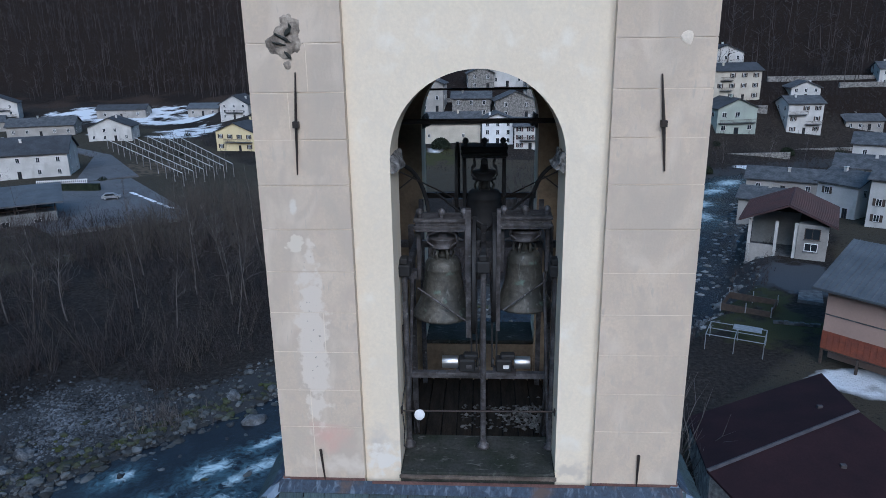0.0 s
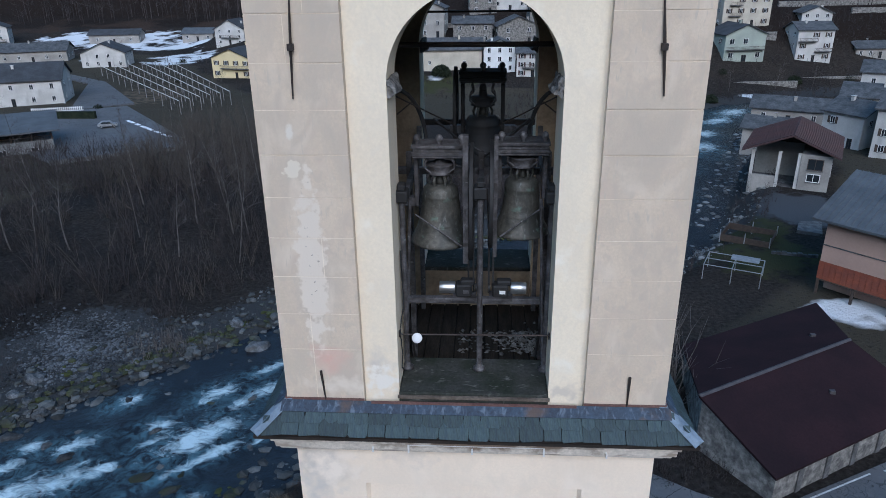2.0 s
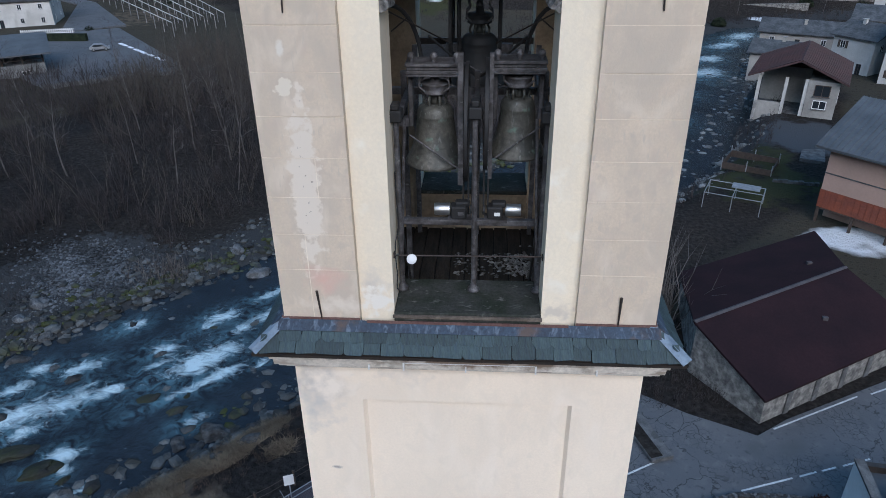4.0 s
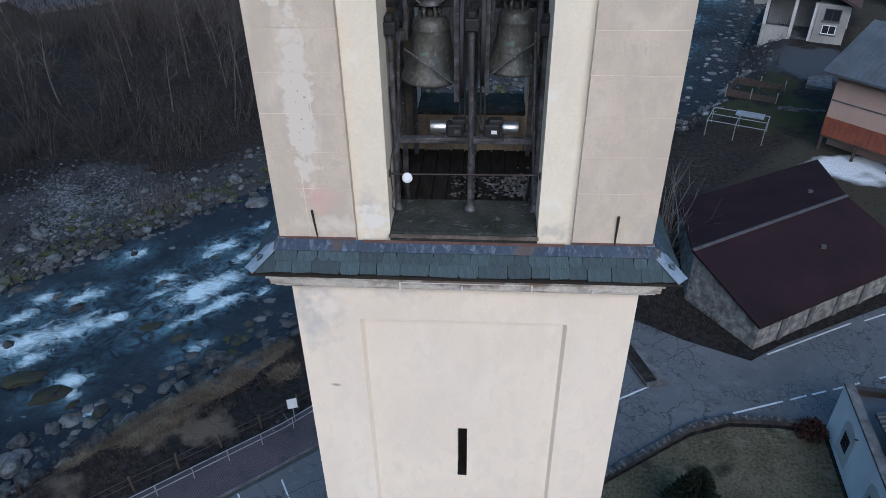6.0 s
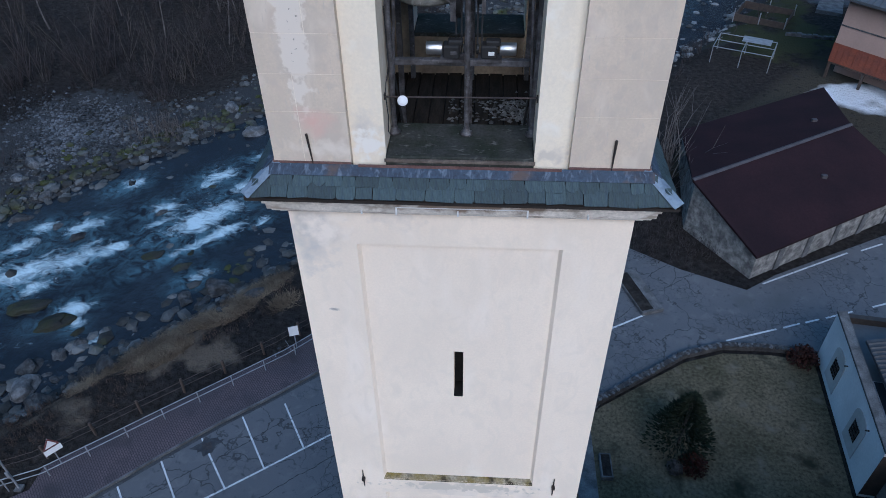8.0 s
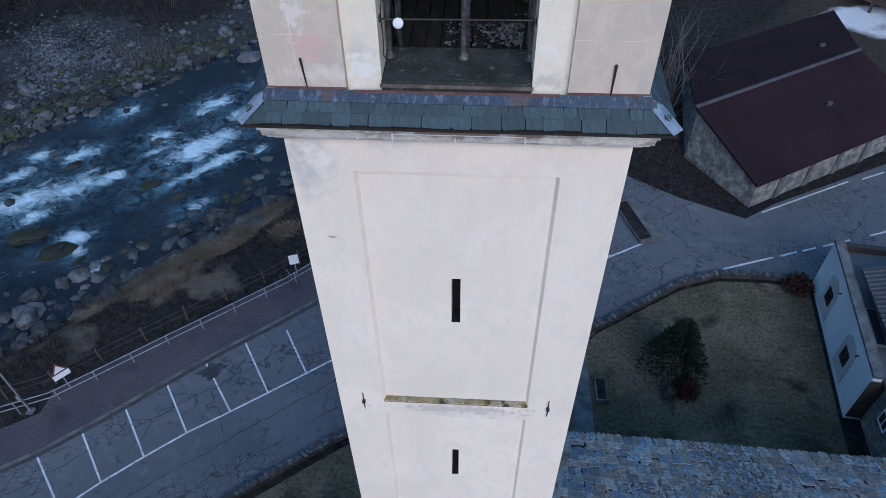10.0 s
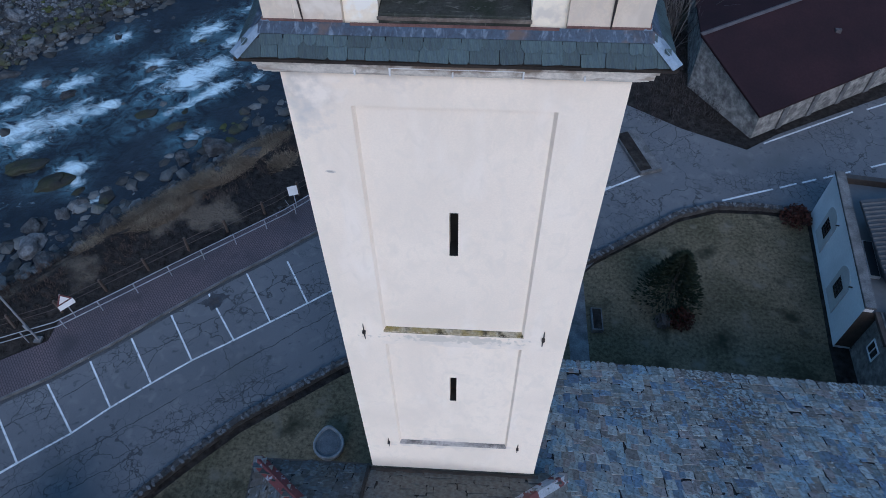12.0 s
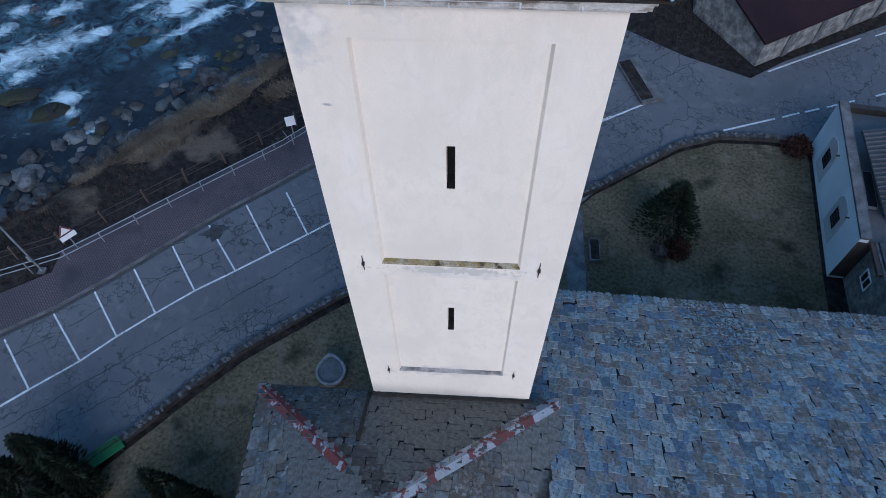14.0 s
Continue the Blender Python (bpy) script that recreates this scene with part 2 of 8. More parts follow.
GUTTER = mat("dark_gutter", (0.06, 0.048, 0.04, 1), (0.04, 0.035, 0.03, 1), 3, 30, 0.5, 0.15, metal=0.5, contrast=0.2)
STONE_ROUGH = mat("broken_masonry", (0.42, 0.36, 0.29, 1), (0.17, 0.145, 0.12, 1), 8, 30, 0.95, 0.8, contrast=0.5)
# near-black colour that stands in for unlit interiors
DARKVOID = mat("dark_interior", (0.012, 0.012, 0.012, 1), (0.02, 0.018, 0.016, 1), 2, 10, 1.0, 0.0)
PIODE = mat("stone_roof_slab", (0.115, 0.15, 0.185, 1), (0.17, 0.17, 0.16, 1), 0.55, 9, 0.7, 0.5, vary=0.42, contrast=0.28)
PIODE_J = mat("stone_roof_slab_far", (0.115, 0.15, 0.185, 1), (0.17, 0.17, 0.16, 1), 0.55, 9, 0.7, 0.5, vary=0.42, island=True, contrast=0.28)
PIODE_D = mat("dark_stone_slab", (0.095, 0.10, 0.10, 1), (0.12, 0.11, 0.095, 1), 0.6, 9, 0.8, 0.5, vary=0.35, island=True, contrast=0.3)
STONES = [(0.164, 0.242, 0.341, 1), (0.309, 0.353, 0.358, 1), (0.232, 0.319, 0.375, 1), (0.394, 0.421, 0.400, 1), (0.195, 0.172, 0.150, 1), (0.309, 0.378, 0.392, 1), (0.125, 0.172, 0.255, 1), (0.29, 0.252, 0.225, 1), (0.249, 0.217, 0.171, 1), (0.343, 0.327, 0.290, 1), (0.258, 0.353, 0.417, 1), (0.445, 0.472, 0.451, 1), (0.139, 0.183, 0.230, 1), (0.232, 0.293, 0.332, 1), (0.292, 0.293, 0.264, 1), (0.207, 0.234, 0.230, 1), (0.31, 0.262, 0.24, 1)]
DULL = [(0.085, 0.095, 0.10, 1), (0.12, 0.125, 0.12, 1), (0.065, 0.068, 0.068, 1), (0.11, 0.13, 0.145, 1), (0.14, 0.135, 0.12, 1), (0.075, 0.065, 0.055, 1), (0.10, 0.12, 0.135, 1), (0.17, 0.18, 0.18, 1)]
palette(PIODE, STONES)
palette(PIODE_J, STONES, True)
palette(PIODE_D, DULL, True)


def lichen(nt):
    """Brown lichen speckle gathered in loose fields."""
    return math_node(nt, "MULTIPLY", noise_mask(0.35, 0.44, 0.6, 5)(nt), noise_mask(9, 0.48, 0.56, 8)(nt))


overlay(PIODE_J, (0.075, 0.066, 0.056, 1), lichen)
overlay(PIODE_D, (0.055, 0.046, 0.038, 1), lichen)
overlay(PIODE_D, (0.19, 0.19, 0.18, 1), noise_mask(5, 0.62, 0.7, 8))
for stone in (PIODE, PIODE_J):
    overlay(stone, (0.34, 0.36, 0.345, 1), noise_mask(6, 0.62, 0.70, 8))
    overlay(stone, (0.07, 0.062, 0.054, 1), noise_mask(11, 0.60, 0.66, 8))
ROOFBED = mat("roof_bed", (0.03, 0.032, 0.034, 1), (0.04, 0.04, 0.04, 1), 1, 8, 0.95, 0.2)
ASPHALT = mat("old_asphalt", (0.098, 0.100, 0.106, 1), (0.080, 0.083, 0.089, 1), 0.18, 30, 0.85, 0.3, contrast=0.22)
overlay(ASPHALT, (0.115, 0.117, 0.12, 1), noise_mask(1.3, 0.54, 0.72, 10, (1, 1, 1), 0.6))
overlay(ASPHALT, (0.05, 0.052, 0.057, 1), noise_mask(2.2, 0.60, 0.70, 10, (1, 1, 1), 0.4))
PAVER = mat("purple_pavers", (0.085, 0.062, 0.068, 1), (0.06, 0.048, 0.055, 1), 0.4, 8, 0.85, 0.3, contrast=0.35)
KERB = mat("kerb_stone", (0.14, 0.14, 0.14, 1), (0.075, 0.075, 0.075, 1), 1.5, 14, 0.9, 0.5, contrast=0.35)
LINE = mat("worn_white_paint", (0.55, 0.56, 0.56, 1), (0.40, 0.41, 0.42, 1), 2, 20, 0.8, 0.1, contrast=0.4)
overlay(LINE, (0.07, 0.072, 0.076, 1), noise_mask(7, 0.58, 0.68, 8))
WALLCORE = mat("dark_rubble_core", (0.070, 0.066, 0.062, 1), (0.036, 0.034, 0.032, 1), 1.6, 8, 0.95, 0.8, contrast=0.5)
TROUGH = mat("pale_trough_stone", (0.22, 0.225, 0.225, 1), (0.14, 0.145, 0.145, 1), 2.5, 14, 0.9, 0.5, contrast=0.3)
SILT = mat("grey_silt", (0.085, 0.092, 0.10, 1), (0.055, 0.06, 0.066, 1), 2.0, 12, 0.8, 0.4, contrast=0.4)
DARKROCK = mat("dark_wall_stone", (0.105, 0.107, 0.11, 1), (0.05, 0.05, 0.052, 1), 1.5, 9, 0.9, 0.6, vary=0.55, contrast=0.35)
GRASS = mat("winter_lawn", (0.066, 0.058, 0.034, 1), (0.115, 0.095, 0.060, 1), 0.3, 5, 1.0, 0.25, contrast=0.75)
overlay(GRASS, (0.13, 0.115, 0.085, 1), noise_mask(0.9, 0.58, 0.74, 9))
overlay(GRASS, (0.026, 0.026, 0.016, 1), noise_mask(0.5, 0.56, 0.7, 7))
GROUND = mat("leaf_litter", (0.017, 0.0155, 0.015, 1), (0.030, 0.025, 0.021, 1), 0.06, 2.2, 1.0, 0.9, contrast=0.85, depth=0.3)
overlay(GROUND, (0.015, 0.0105, 0.0085, 1), attr_mask("slope", 0.03, 0.3))
overlay(GROUND, (0.040, 0.027, 0.020, 1), attr_mask("scree", 0.05, 0.6))
DRYGRASS = (0.105, 0.084, 0.062, 1)
overlay(GROUND, (0.050, 0.044, 0.032, 1), attr_mask("field", 0.06, 0.3))
overlay(GROUND, (0.042, 0.038, 0.033, 1), noise_mask(1.1, 0.58, 0.72, 11))
overlay(GROUND, (0.022, 0.020, 0.017, 1), noise_mask(1.7, 0.58, 0.68, 11))
overlay(GROUND, DRYGRASS, attr_mask("dry", 0.5, 0.6))
overlay(GROUND, (0.040, 0.041, 0.042, 1), attr_mask("gravel", 1.2, 0.6))
overlay(GROUND, (0.040, 0.042, 0.020, 1), attr_mask("green", 0.3, 0.6))
overlay(GROUND, (0.062, 0.066, 0.072, 1), attr_mask("tar", 0.35, 0.55))
overlay(GROUND, (0.62, 0.64, 0.66, 1), attr_mask("snow", 0.13, 0.6))
SNOW = mat("old_snow", (0.78, 0.80, 0.84, 1), (0.62, 0.66, 0.70, 1), 1.5, 12, 0.8, 0.5, contrast=0.1)
ROCK = mat("river_boulder", (0.070, 0.073, 0.075, 1), (0.024, 0.025, 0.026, 1), 1.3, 6, 0.9, 0.9, vary=0.35, contrast=0.6, depth=0.06)
ROCK_J = mat("river_cobbles", (0.090, 0.095, 0.096, 1), (0.040, 0.042, 0.040, 1), 0.5, 7, 0.9, 0.5, vary=0.6, island=True, contrast=0.3)
overlay(ROCK_J, (0.045, 0.052, 0.018, 1), noise_mask(0.16, 0.56, 0.66, 5))
MOSSROCK = mat("mossy_boulder", (0.030, 0.034, 0.020, 1), (0.028, 0.029, 0.028, 1), 0.9, 7, 0.9, 0.7, vary=0.3, contrast=0.4)
BARK = mat("grey_bark", (0.085, 0.075, 0.065, 1), (0.05, 0.045, 0.04, 1), 1.5, 14, 0.95, 0.4, contrast=0.35)
BIRCH = mat("pale_bark", (0.125, 0.115, 0.108, 1), (0.055, 0.05, 0.048, 1), 1.2, 10, 0.9, 0.3, contrast=0.35)
TWIG = mat("bare_twigs", (0.030, 0.027, 0.028, 1), (0.050, 0.043, 0.042, 1), 0.06, 3, 1.0, 0.0, vary=0.5, island=True)
NEEDLE = mat("dark_needles", (0.012, 0.019, 0.012, 1), (0.028, 0.034, 0.021, 1), 0.9, 8, 0.9, 0.0, vary=0.4, island=True)
REDLEAF = mat("rusty_leaves", (0.062, 0.024, 0.018, 1), (0.035, 0.018, 0.014, 1), 2, 8, 0.9, 0.0, vary=0.4, island=True)
MAROON = mat("maroon_sheet", (0.025, 0.0125, 0.0145, 1), (0.0165, 0.0095, 0.0115, 1), 0.25, 6, 0.9, 0.1, metal=0.0, contrast=0.2)
WALL_W = mat("white_house_plaster", (0.53, 0.52, 0.50, 1), (0.40, 0.39, 0.37, 1), 0.25, 4, 0.9, 0.1, contrast=0.12)
overlay(WALL_W, (0.36, 0.35, 0.33, 1), noise_mask(0.5, 0.58, 0.78, 8, (1, 1, 0.35)))
WALL_G = mat("grey_house_plaster", (0.34, 0.325, 0.30, 1), (0.24, 0.23, 0.215, 1), 0.3, 4, 0.9, 0.15, contrast=0.15)
WALL_Y = mat("yellow_house_plaster", (0.66, 0.56, 0.33, 1), (0.60, 0.51, 0.31, 1), 0.3, 4, 0.9, 0.1, contrast=0.08)
WALL_C = mat("cream_house_plaster", (0.50, 0.46, 0.38, 1), (0.38, 0.345, 0.285, 1), 0.3, 4, 0.9, 0.1, contrast=0.1)
WALL_P = mat("pale_green_plaster", (0.34, 0.38, 0.33, 1), (0.28, 0.31, 0.275, 1), 0.3, 4, 0.9, 0.1, contrast=0.08)
WALL_O = mat("salmon_plaster", (0.42, 0.29, 0.23, 1), (0.37, 0.26, 0.21, 1), 0.3, 4, 0.9, 0.1, contrast=0.08)
WALL_S = mat("rubble_wall", (0.25, 0.24, 0.22, 1), (0.11, 0.105, 0.10, 1), 1.6, 3.5, 0.95, 0.9, contrast=0.5, depth=0.08)
WALL_B = mat("bluish_white_plaster", (0.68, 0.69, 0.69, 1), (0.58, 0.59, 0.59, 1), 0.4, 6, 0.9, 0.15, contrast=0.08)
ROOF_D = mat("dark_roof_tiles", (0.046, 0.048, 0.052, 1), (0.028, 0.028, 0.030, 1), 0.4, 3, 0.75, 0.4, contrast=0.35, depth=0.05)
ROOF_S = mat("grey_stone_roof", (0.080, 0.083, 0.086, 1), (0.040, 0.042, 0.045, 1), 0.7, 2.5, 0.8, 0.6, contrast=0.5, depth=0.08)
ROOF_R = mat("red_brown_roof", (0.055, 0.024, 0.023, 1), (0.038, 0.02, 0.02, 1), 0.5, 3, 0.7, 0.3, contrast=0.25)
ROOF_M = mat("grey_metal_roof", (0.085, 0.092, 0.10, 1), (0.055, 0.06, 0.066, 1), 0.4, 3, 0.65, 0.1, metal=0.0, contrast=0.15)
WOOD = mat("brown_wood", (0.045, 0.033, 0.026, 1), (0.07, 0.05, 0.038, 1), 2, 10, 0.8, 0.3, contrast=0.3)
ORANGE = mat("rusty_orange_panels", (0.24, 0.065, 0.03, 1), (0.17, 0.05, 0.03, 1), 0.8, 6, 0.7, 0.2, contrast=0.3)
GREYMETAL = mat("galvanised_rail", (0.30, 0.31, 0.32, 1), (0.21, 0.22, 0.23, 1), 2, 14, 0.5, 0.05, metal=0.3, contrast=0.15)
WHITEP = mat("white_paint", (0.72, 0.72, 0.71, 1), (0.66, 0.66, 0.65, 1), 2, 14, 0.6, 0.0, contrast=0.05)
REDP = mat("red_flaked_paint", (0.12, 0.028, 0.025, 1), (0.09, 0.025, 0.024, 1), 2, 14, 0.7, 0.2, contrast=0.25)
overlay(REDP, (0.25, 0.27, 0.29, 1), noise_mask(3.6, 0.58, 0.62, 9))
GREYP = mat("grey_flaked_paint", (0.27, 0.29, 0.31, 1), (0.20, 0.215, 0.23, 1), 2, 14, 0.7, 0.2, contrast=0.25)
overlay(GREYP, (0.10, 0.030, 0.028, 1), noise_mask(2.6, 0.52, 0.55, 9))
GREENP = mat("green_paint", (0.03, 0.16, 0.04, 1), (0.025, 0.12, 0.035, 1), 2, 14, 0.5, 0.0, contrast=0.1)
PANE = glass("window_glass")


# ---------------------------------------------------------------- building helpers
def link_mesh(name, bm, material):
    me = bpy.data.meshes.new(name)
    bm.to_mesh(me)
    bm.free()
    me.materials.append(material)
    return new(name, me)


def part(name, bm, material, parent, label=""):
    ob = link_mesh(name, bm, material)
    ob.parent = parent
    if label:
        ob["label"] = label
    return ob


def thing(name, label, category, m=None, group="", kind=""):
    ob = new(name)
    ob.empty_display_size = 0.2
    if m is not None:
        ob.matrix_world = m
    return tagged(ob, label, category, group, kind)


def solo(name, bm, material, label, category, m=None, group="", kind=""):
    ob = link_mesh(name, bm, material)
    if m is not None:
        ob.matrix_world = m
    return tagged(ob, label, category, group, kind)


def box(bm, x0, x1, y0, y1, z0, z1):
    v = [bm.verts.new((x, y, z)) for z in (z0, z1) for y in (y0, y1) for x in (x0, x1)]
    for f in ((0, 2, 3, 1), (4, 5, 7, 6), (0, 1, 5, 4), (2, 6, 7, 3), (0, 4, 6, 2), (1, 3, 7, 5)):
        bm.faces.new([v[i] for i in f])
    return bm


def boxes(*dims):
    bm = bmesh.new()
    for d in dims:
        box(bm, *d)
    return bm


def rod(bm, p, q, r0, r1=None, n=8):
    """A straight round bar from p to q."""
    p, q = Vector(p), Vector(q)
    r1 = r0 if r1 is None else r1
    w = (q - p).normalized()
    a = w.orthogonal().normalized()
    b = w.cross(a)
    rings = []
    for c, r in ((p, r0), (q, r1)):
        rings.append([bm.verts.new(c + r * (math.cos(k * math.tau / n) * a + math.sin(k * math.tau / n) * b)) for k in range(n)])
    for k in range(n):
        bm.faces.new((rings[0][k], rings[0][(k + 1) % n], rings[1][(k + 1) % n], rings[1][k]))
    bm.faces.new(rings[0][::-1])
    bm.faces.new(rings[1])
    return bm


def rods(r, *ends, n=8):
    bm = bmesh.new()
    for p, q in ends:
        rod(bm, p, q, r, n=n)
    return bm


def bent(r, pts, n=8):
    bm = bmesh.new()
    pts = [Vector(p) for p in pts]
    rings = []
    for i, p in enumerate(pts):
        w = (pts[min(i + 1, len(pts) - 1)] - pts[max(i - 1, 0)]).normalized()
        a = w.cross(Vector((0.31, 0.87, 0.38))).normalized()
        b = w.cross(a)
        rings.append([bm.verts.new(p + r * (math.cos(k * math.tau / n) * a + math.sin(k * math.tau / n) * b)) for k in range(n)])
    for a, b in zip(rings[:-1], rings[1:]):
        for k in range(n):
            bm.faces.new((a[k], a[(k + 1) % n], b[(k + 1) % n], b[k]))
    bm.faces.new(rings[0][::-1])
    bm.faces.new(rings[-1])
    bmesh.ops.recalc_face_normals(bm, faces=bm.faces)
    return bm


def lathe(profile, n=32, x=0, y=0):
    """A turned body about the upright through (x, y); profile of (radius, height)."""
    bm = bmesh.new()
    rings = [[bm.verts.new((x + r * math.cos(k * math.tau / n), y + r * math.sin(k * math.tau / n), z)) for k in range(n)] for r, z in profile]
    for a, b in zip(rings[:-1], rings[1:]):
        for k in range(n):
            f = bm.faces.new((a[k], a[(k + 1) % n], b[(k + 1) % n], b[k]))
            f.smooth = True
    for ring in (rings[0], rings[-1]):
        bm.faces.new(ring)
    bmesh.ops.recalc_face_normals(bm, faces=bm.faces)
    return bm


def slab(outline, z0, z1):
    """An upright prism over a plan outline."""
    bm = bmesh.new()
    lo, hi = [bm.verts.new((x, y, z0)) for x, y in outline], [bm.verts.new((x, y, z1)) for x, y in outline]
    bm.faces.new(lo[::-1])
    bm.faces.new(hi)
    for k in range(len(lo)):
        j = (k + 1) % len(lo)
        bm.faces.new((lo[k], lo[j], hi[j], hi[k]))
    bmesh.ops.recalc_face_normals(bm, faces=bm.faces)
    return bm


def plate(outline, y0, y1):
    """A prism over an outline in x and z, between two depths."""
    bm = bmesh.new()
    a, b = [bm.verts.new((x, y0, z)) for x, z in outline], [bm.verts.new((x, y1, z)) for x, z in outline]
    bm.faces.new(a)
    bm.faces.new(b[::-1])
    for k in range(len(a)):
        j = (k + 1) % len(a)
        bm.faces.new((a[k], a[j], b[j], b[k]))
    bmesh.ops.recalc_face_normals(bm, faces=bm.faces)
    return bm


def solid(verts, faces):
    bm = bmesh.new()
    v = [bm.verts.new(p) for p in verts]
    for f in faces:
        bm.faces.new([v[i] for i in f])
    bmesh.ops.recalc_face_normals(bm, faces=bm.faces)
    return bm


def turn(bm, m):
    bmesh.ops.transform(bm, matrix=m, verts=bm.verts)
    return bm


def bevel(bm, w, seg=1):
    bmesh.ops.bevel(bm, geom=bm.edges[:], offset=w, segments=seg, affect="EDGES", clamp_overlap=True)
    return bm


def stuff_mesh(name, verts, faces, material, label, category, parent=None):
    me = bpy.data.meshes.new(name)
    me.from_pydata(verts, [], faces)
    me.materials.append(material)
    ob = new(name, me)
    ob.parent = parent
    return tagged(ob, label, "" if parent else category, "", "stuff")


# ---------------------------------------------------------------- ground
RIVER = [(-160, -110), (-60, 3), (-38, 27), (-25, 41), (0, 67), (22, 91), (40, 132), (52, 158), (70, 176), (100, 188), (200, 215), (900, 420)]


def smooth(a, b, v):
    k = np.clip((v - a) / (b - a), 0, 1)
    return k * k * (3 - 2 * k)


def river_side(x, y):
    """Distance to the river's middle, positive on the church's bank."""
    x, y = np.asarray(x, float), np.asarray(y, float)
    best, sign = np.full(x.shape, 1e9), np.ones(x.shape)
    for (ax, ay), (bx, by) in zip(RIVER[:-1], RIVER[1:]):
        ux, uy = bx - ax, by - ay
        k = np.clip(((x - ax) * ux + (y - ay) * uy) / (ux * ux + uy * uy), 0, 1)
        d = np.hypot(x - ax - k * ux, y - ay - k * uy)
        side = np.where((y - ay) * ux - (x - ax) * uy > 0, -1.0, 1.0)
        sign = np.where(d < best, side, sign)
        best = np.minimum(best, d)
    return best * sign


def terrain(x, y):
    """Height of the ground: church terrace 0, river bed below, banks, far fields, hillside and mountains."""
    x, y = np.asarray(x, float), np.asarray(y, float)
    s = river_side(x, y)
    near = -4.3 + 4.25 * smooth(9.5, 18.5, s) + 0.022 * np.clip(y - 60, 0, 400) * smooth(20, 50, s)
    far = -4.3 + 1.1 * smooth(9, 12, -s) + 3.2 * smooth(18, 52, -s)
    start = 300 - 118 * smooth(-150, -30, x)
    up = np.clip(y - start, 0, None)
    slope = 0.12 + 0.2 * smooth(-150, -20, x)
    hill = slope * np.clip(up, 0, 75) + 0.75 * np.clip(up - 75, 0, 700)
    far = far + hill * smooth(14, 40, -s)
    z = np.where(s > 0, near, far)
    back = np.clip(-y - 150, 0, 700) * 0.5 + np.clip(np.abs(x) - 420, 0, 700) * 0.5
    return z + np.where(s > 0, np.clip(y - 260, 0, 700) * 0.6, 0) + back


def spread(lo, hi, fine_lo, fine_hi, step, grow):
    """Grid lines, fine between two values and wider and wider outside."""
    mid = list(np.arange(fine_lo, fine_hi, step))
    out, d = [], step
    v = fine_hi
    while v < hi:
        out.append(v)
        d *= grow
        v += d
    out.append(hi)
    low, d, v = [], step, fine_lo
    while v > lo:
        d *= grow
        v -= d
        low.append(max(v, lo))
    return np.array(low[::-1] + mid + out)


gx, gy = spread(-2600, 2600, -75, 75, 1.25, 1.06), spread(-2600, 2600, -12, 110, 1.25, 1.035)
GX, GY = np.meshgrid(gx, gy)
GZ = terrain(GX, GY)
GS = river_side(GX, GY)
lump = np.array([[noise.noise(Vector((x * 0.11, y * 0.11, 3))) + 0.5 * noise.noise(Vector((x * 0.35, y * 0.35, 8))) for x in gx] for y in gy])
hills = np.array([[noise.noise(Vector((x * 0.006, y * 0.006, 5))) + 0.4 * noise.noise(Vector((x * 0.02, y * 0.02, 9))) for x in gx] for y in gy])
bank_only = smooth(11.5, 13, GS) * (1 - smooth(17, 19, GS)) + smooth(13, 24, -GS)
GZ = GZ + lump * 0.45 * bank_only + hills * np.clip((GZ - 25) * 0.4, 0, 40)
nx, ny = len(gx), len(gy)
idx = np.arange(nx * ny).reshape(ny, nx)
quads = np.stack([idx[:-1, :-1], idx[:-1, 1:], idx[1:, 1:], idx[1:, :-1]], -1).reshape(-1, 4)
gm = bpy.data.meshes.new("ground")
gm.from_pydata(np.stack([GX, GY, GZ], -1).reshape(-1, 3).tolist(), [], quads.tolist())
gm.polygons.foreach_set("use_smooth", [True] * len(gm.polygons))
gm.materials.append(GROUND)


def spot(x, y, rx, ry=None):
    """1 in an ellipse of the plan, falling to 0 outside."""
    return np.clip(1.25 - 0.75 * ((GX - x) ** 2 / rx ** 2 + (GY - y) ** 2 / (ry or rx) ** 2), 0, 1)


def cover(name, values):
    at = gm.attributes.new(name, "FLOAT", "POINT")
    at.data.foreach_set("value", values.reshape(-1).astype(np.float32))


field = smooth(60, 75, -GS) * (1 - smooth(0, 40, GY - (300 - 118 * smooth(-150, -30, GX)) + 40)) * (GX < -25) * 0.85
field = np.maximum(field, smooth(22, 30, GS) * (GY > 42) * (GY < 190) * 0.7)
field = np.maximum(field, smooth(20, 40, -GS) * (GX > -30) * (GY > 150) * (GY < 188))
cover("field", field)
cover("slope", smooth(20, 60, GY - (300 - 118 * smooth(-150, -30, GX))) * 0.9)
cover("scree", smooth(10, 30, GY - (300 - 118 * smooth(-150, -30, GX))) * (1 - smooth(40, 110, GY - (300 - 118 * smooth(-150, -30, GX)))) * 0.5 * (1 - smooth(-90, -30, GX)))
cover("dry", np.maximum.reduce([spot(-21.2, 22.6, 2.4, 1.8), spot(-18.6, 24.6, 2, 1.4), spot(-15.2, 27.6, 2.2, 2), spot(28, 92, 4, 9), spot(-96, 182, 16, 17) * 0.85, spot(-19, 21.5, 5.5, 3.2) * 0.9, spot(-26, 16, 5, 2.5) * 0.8]) * 0.6)
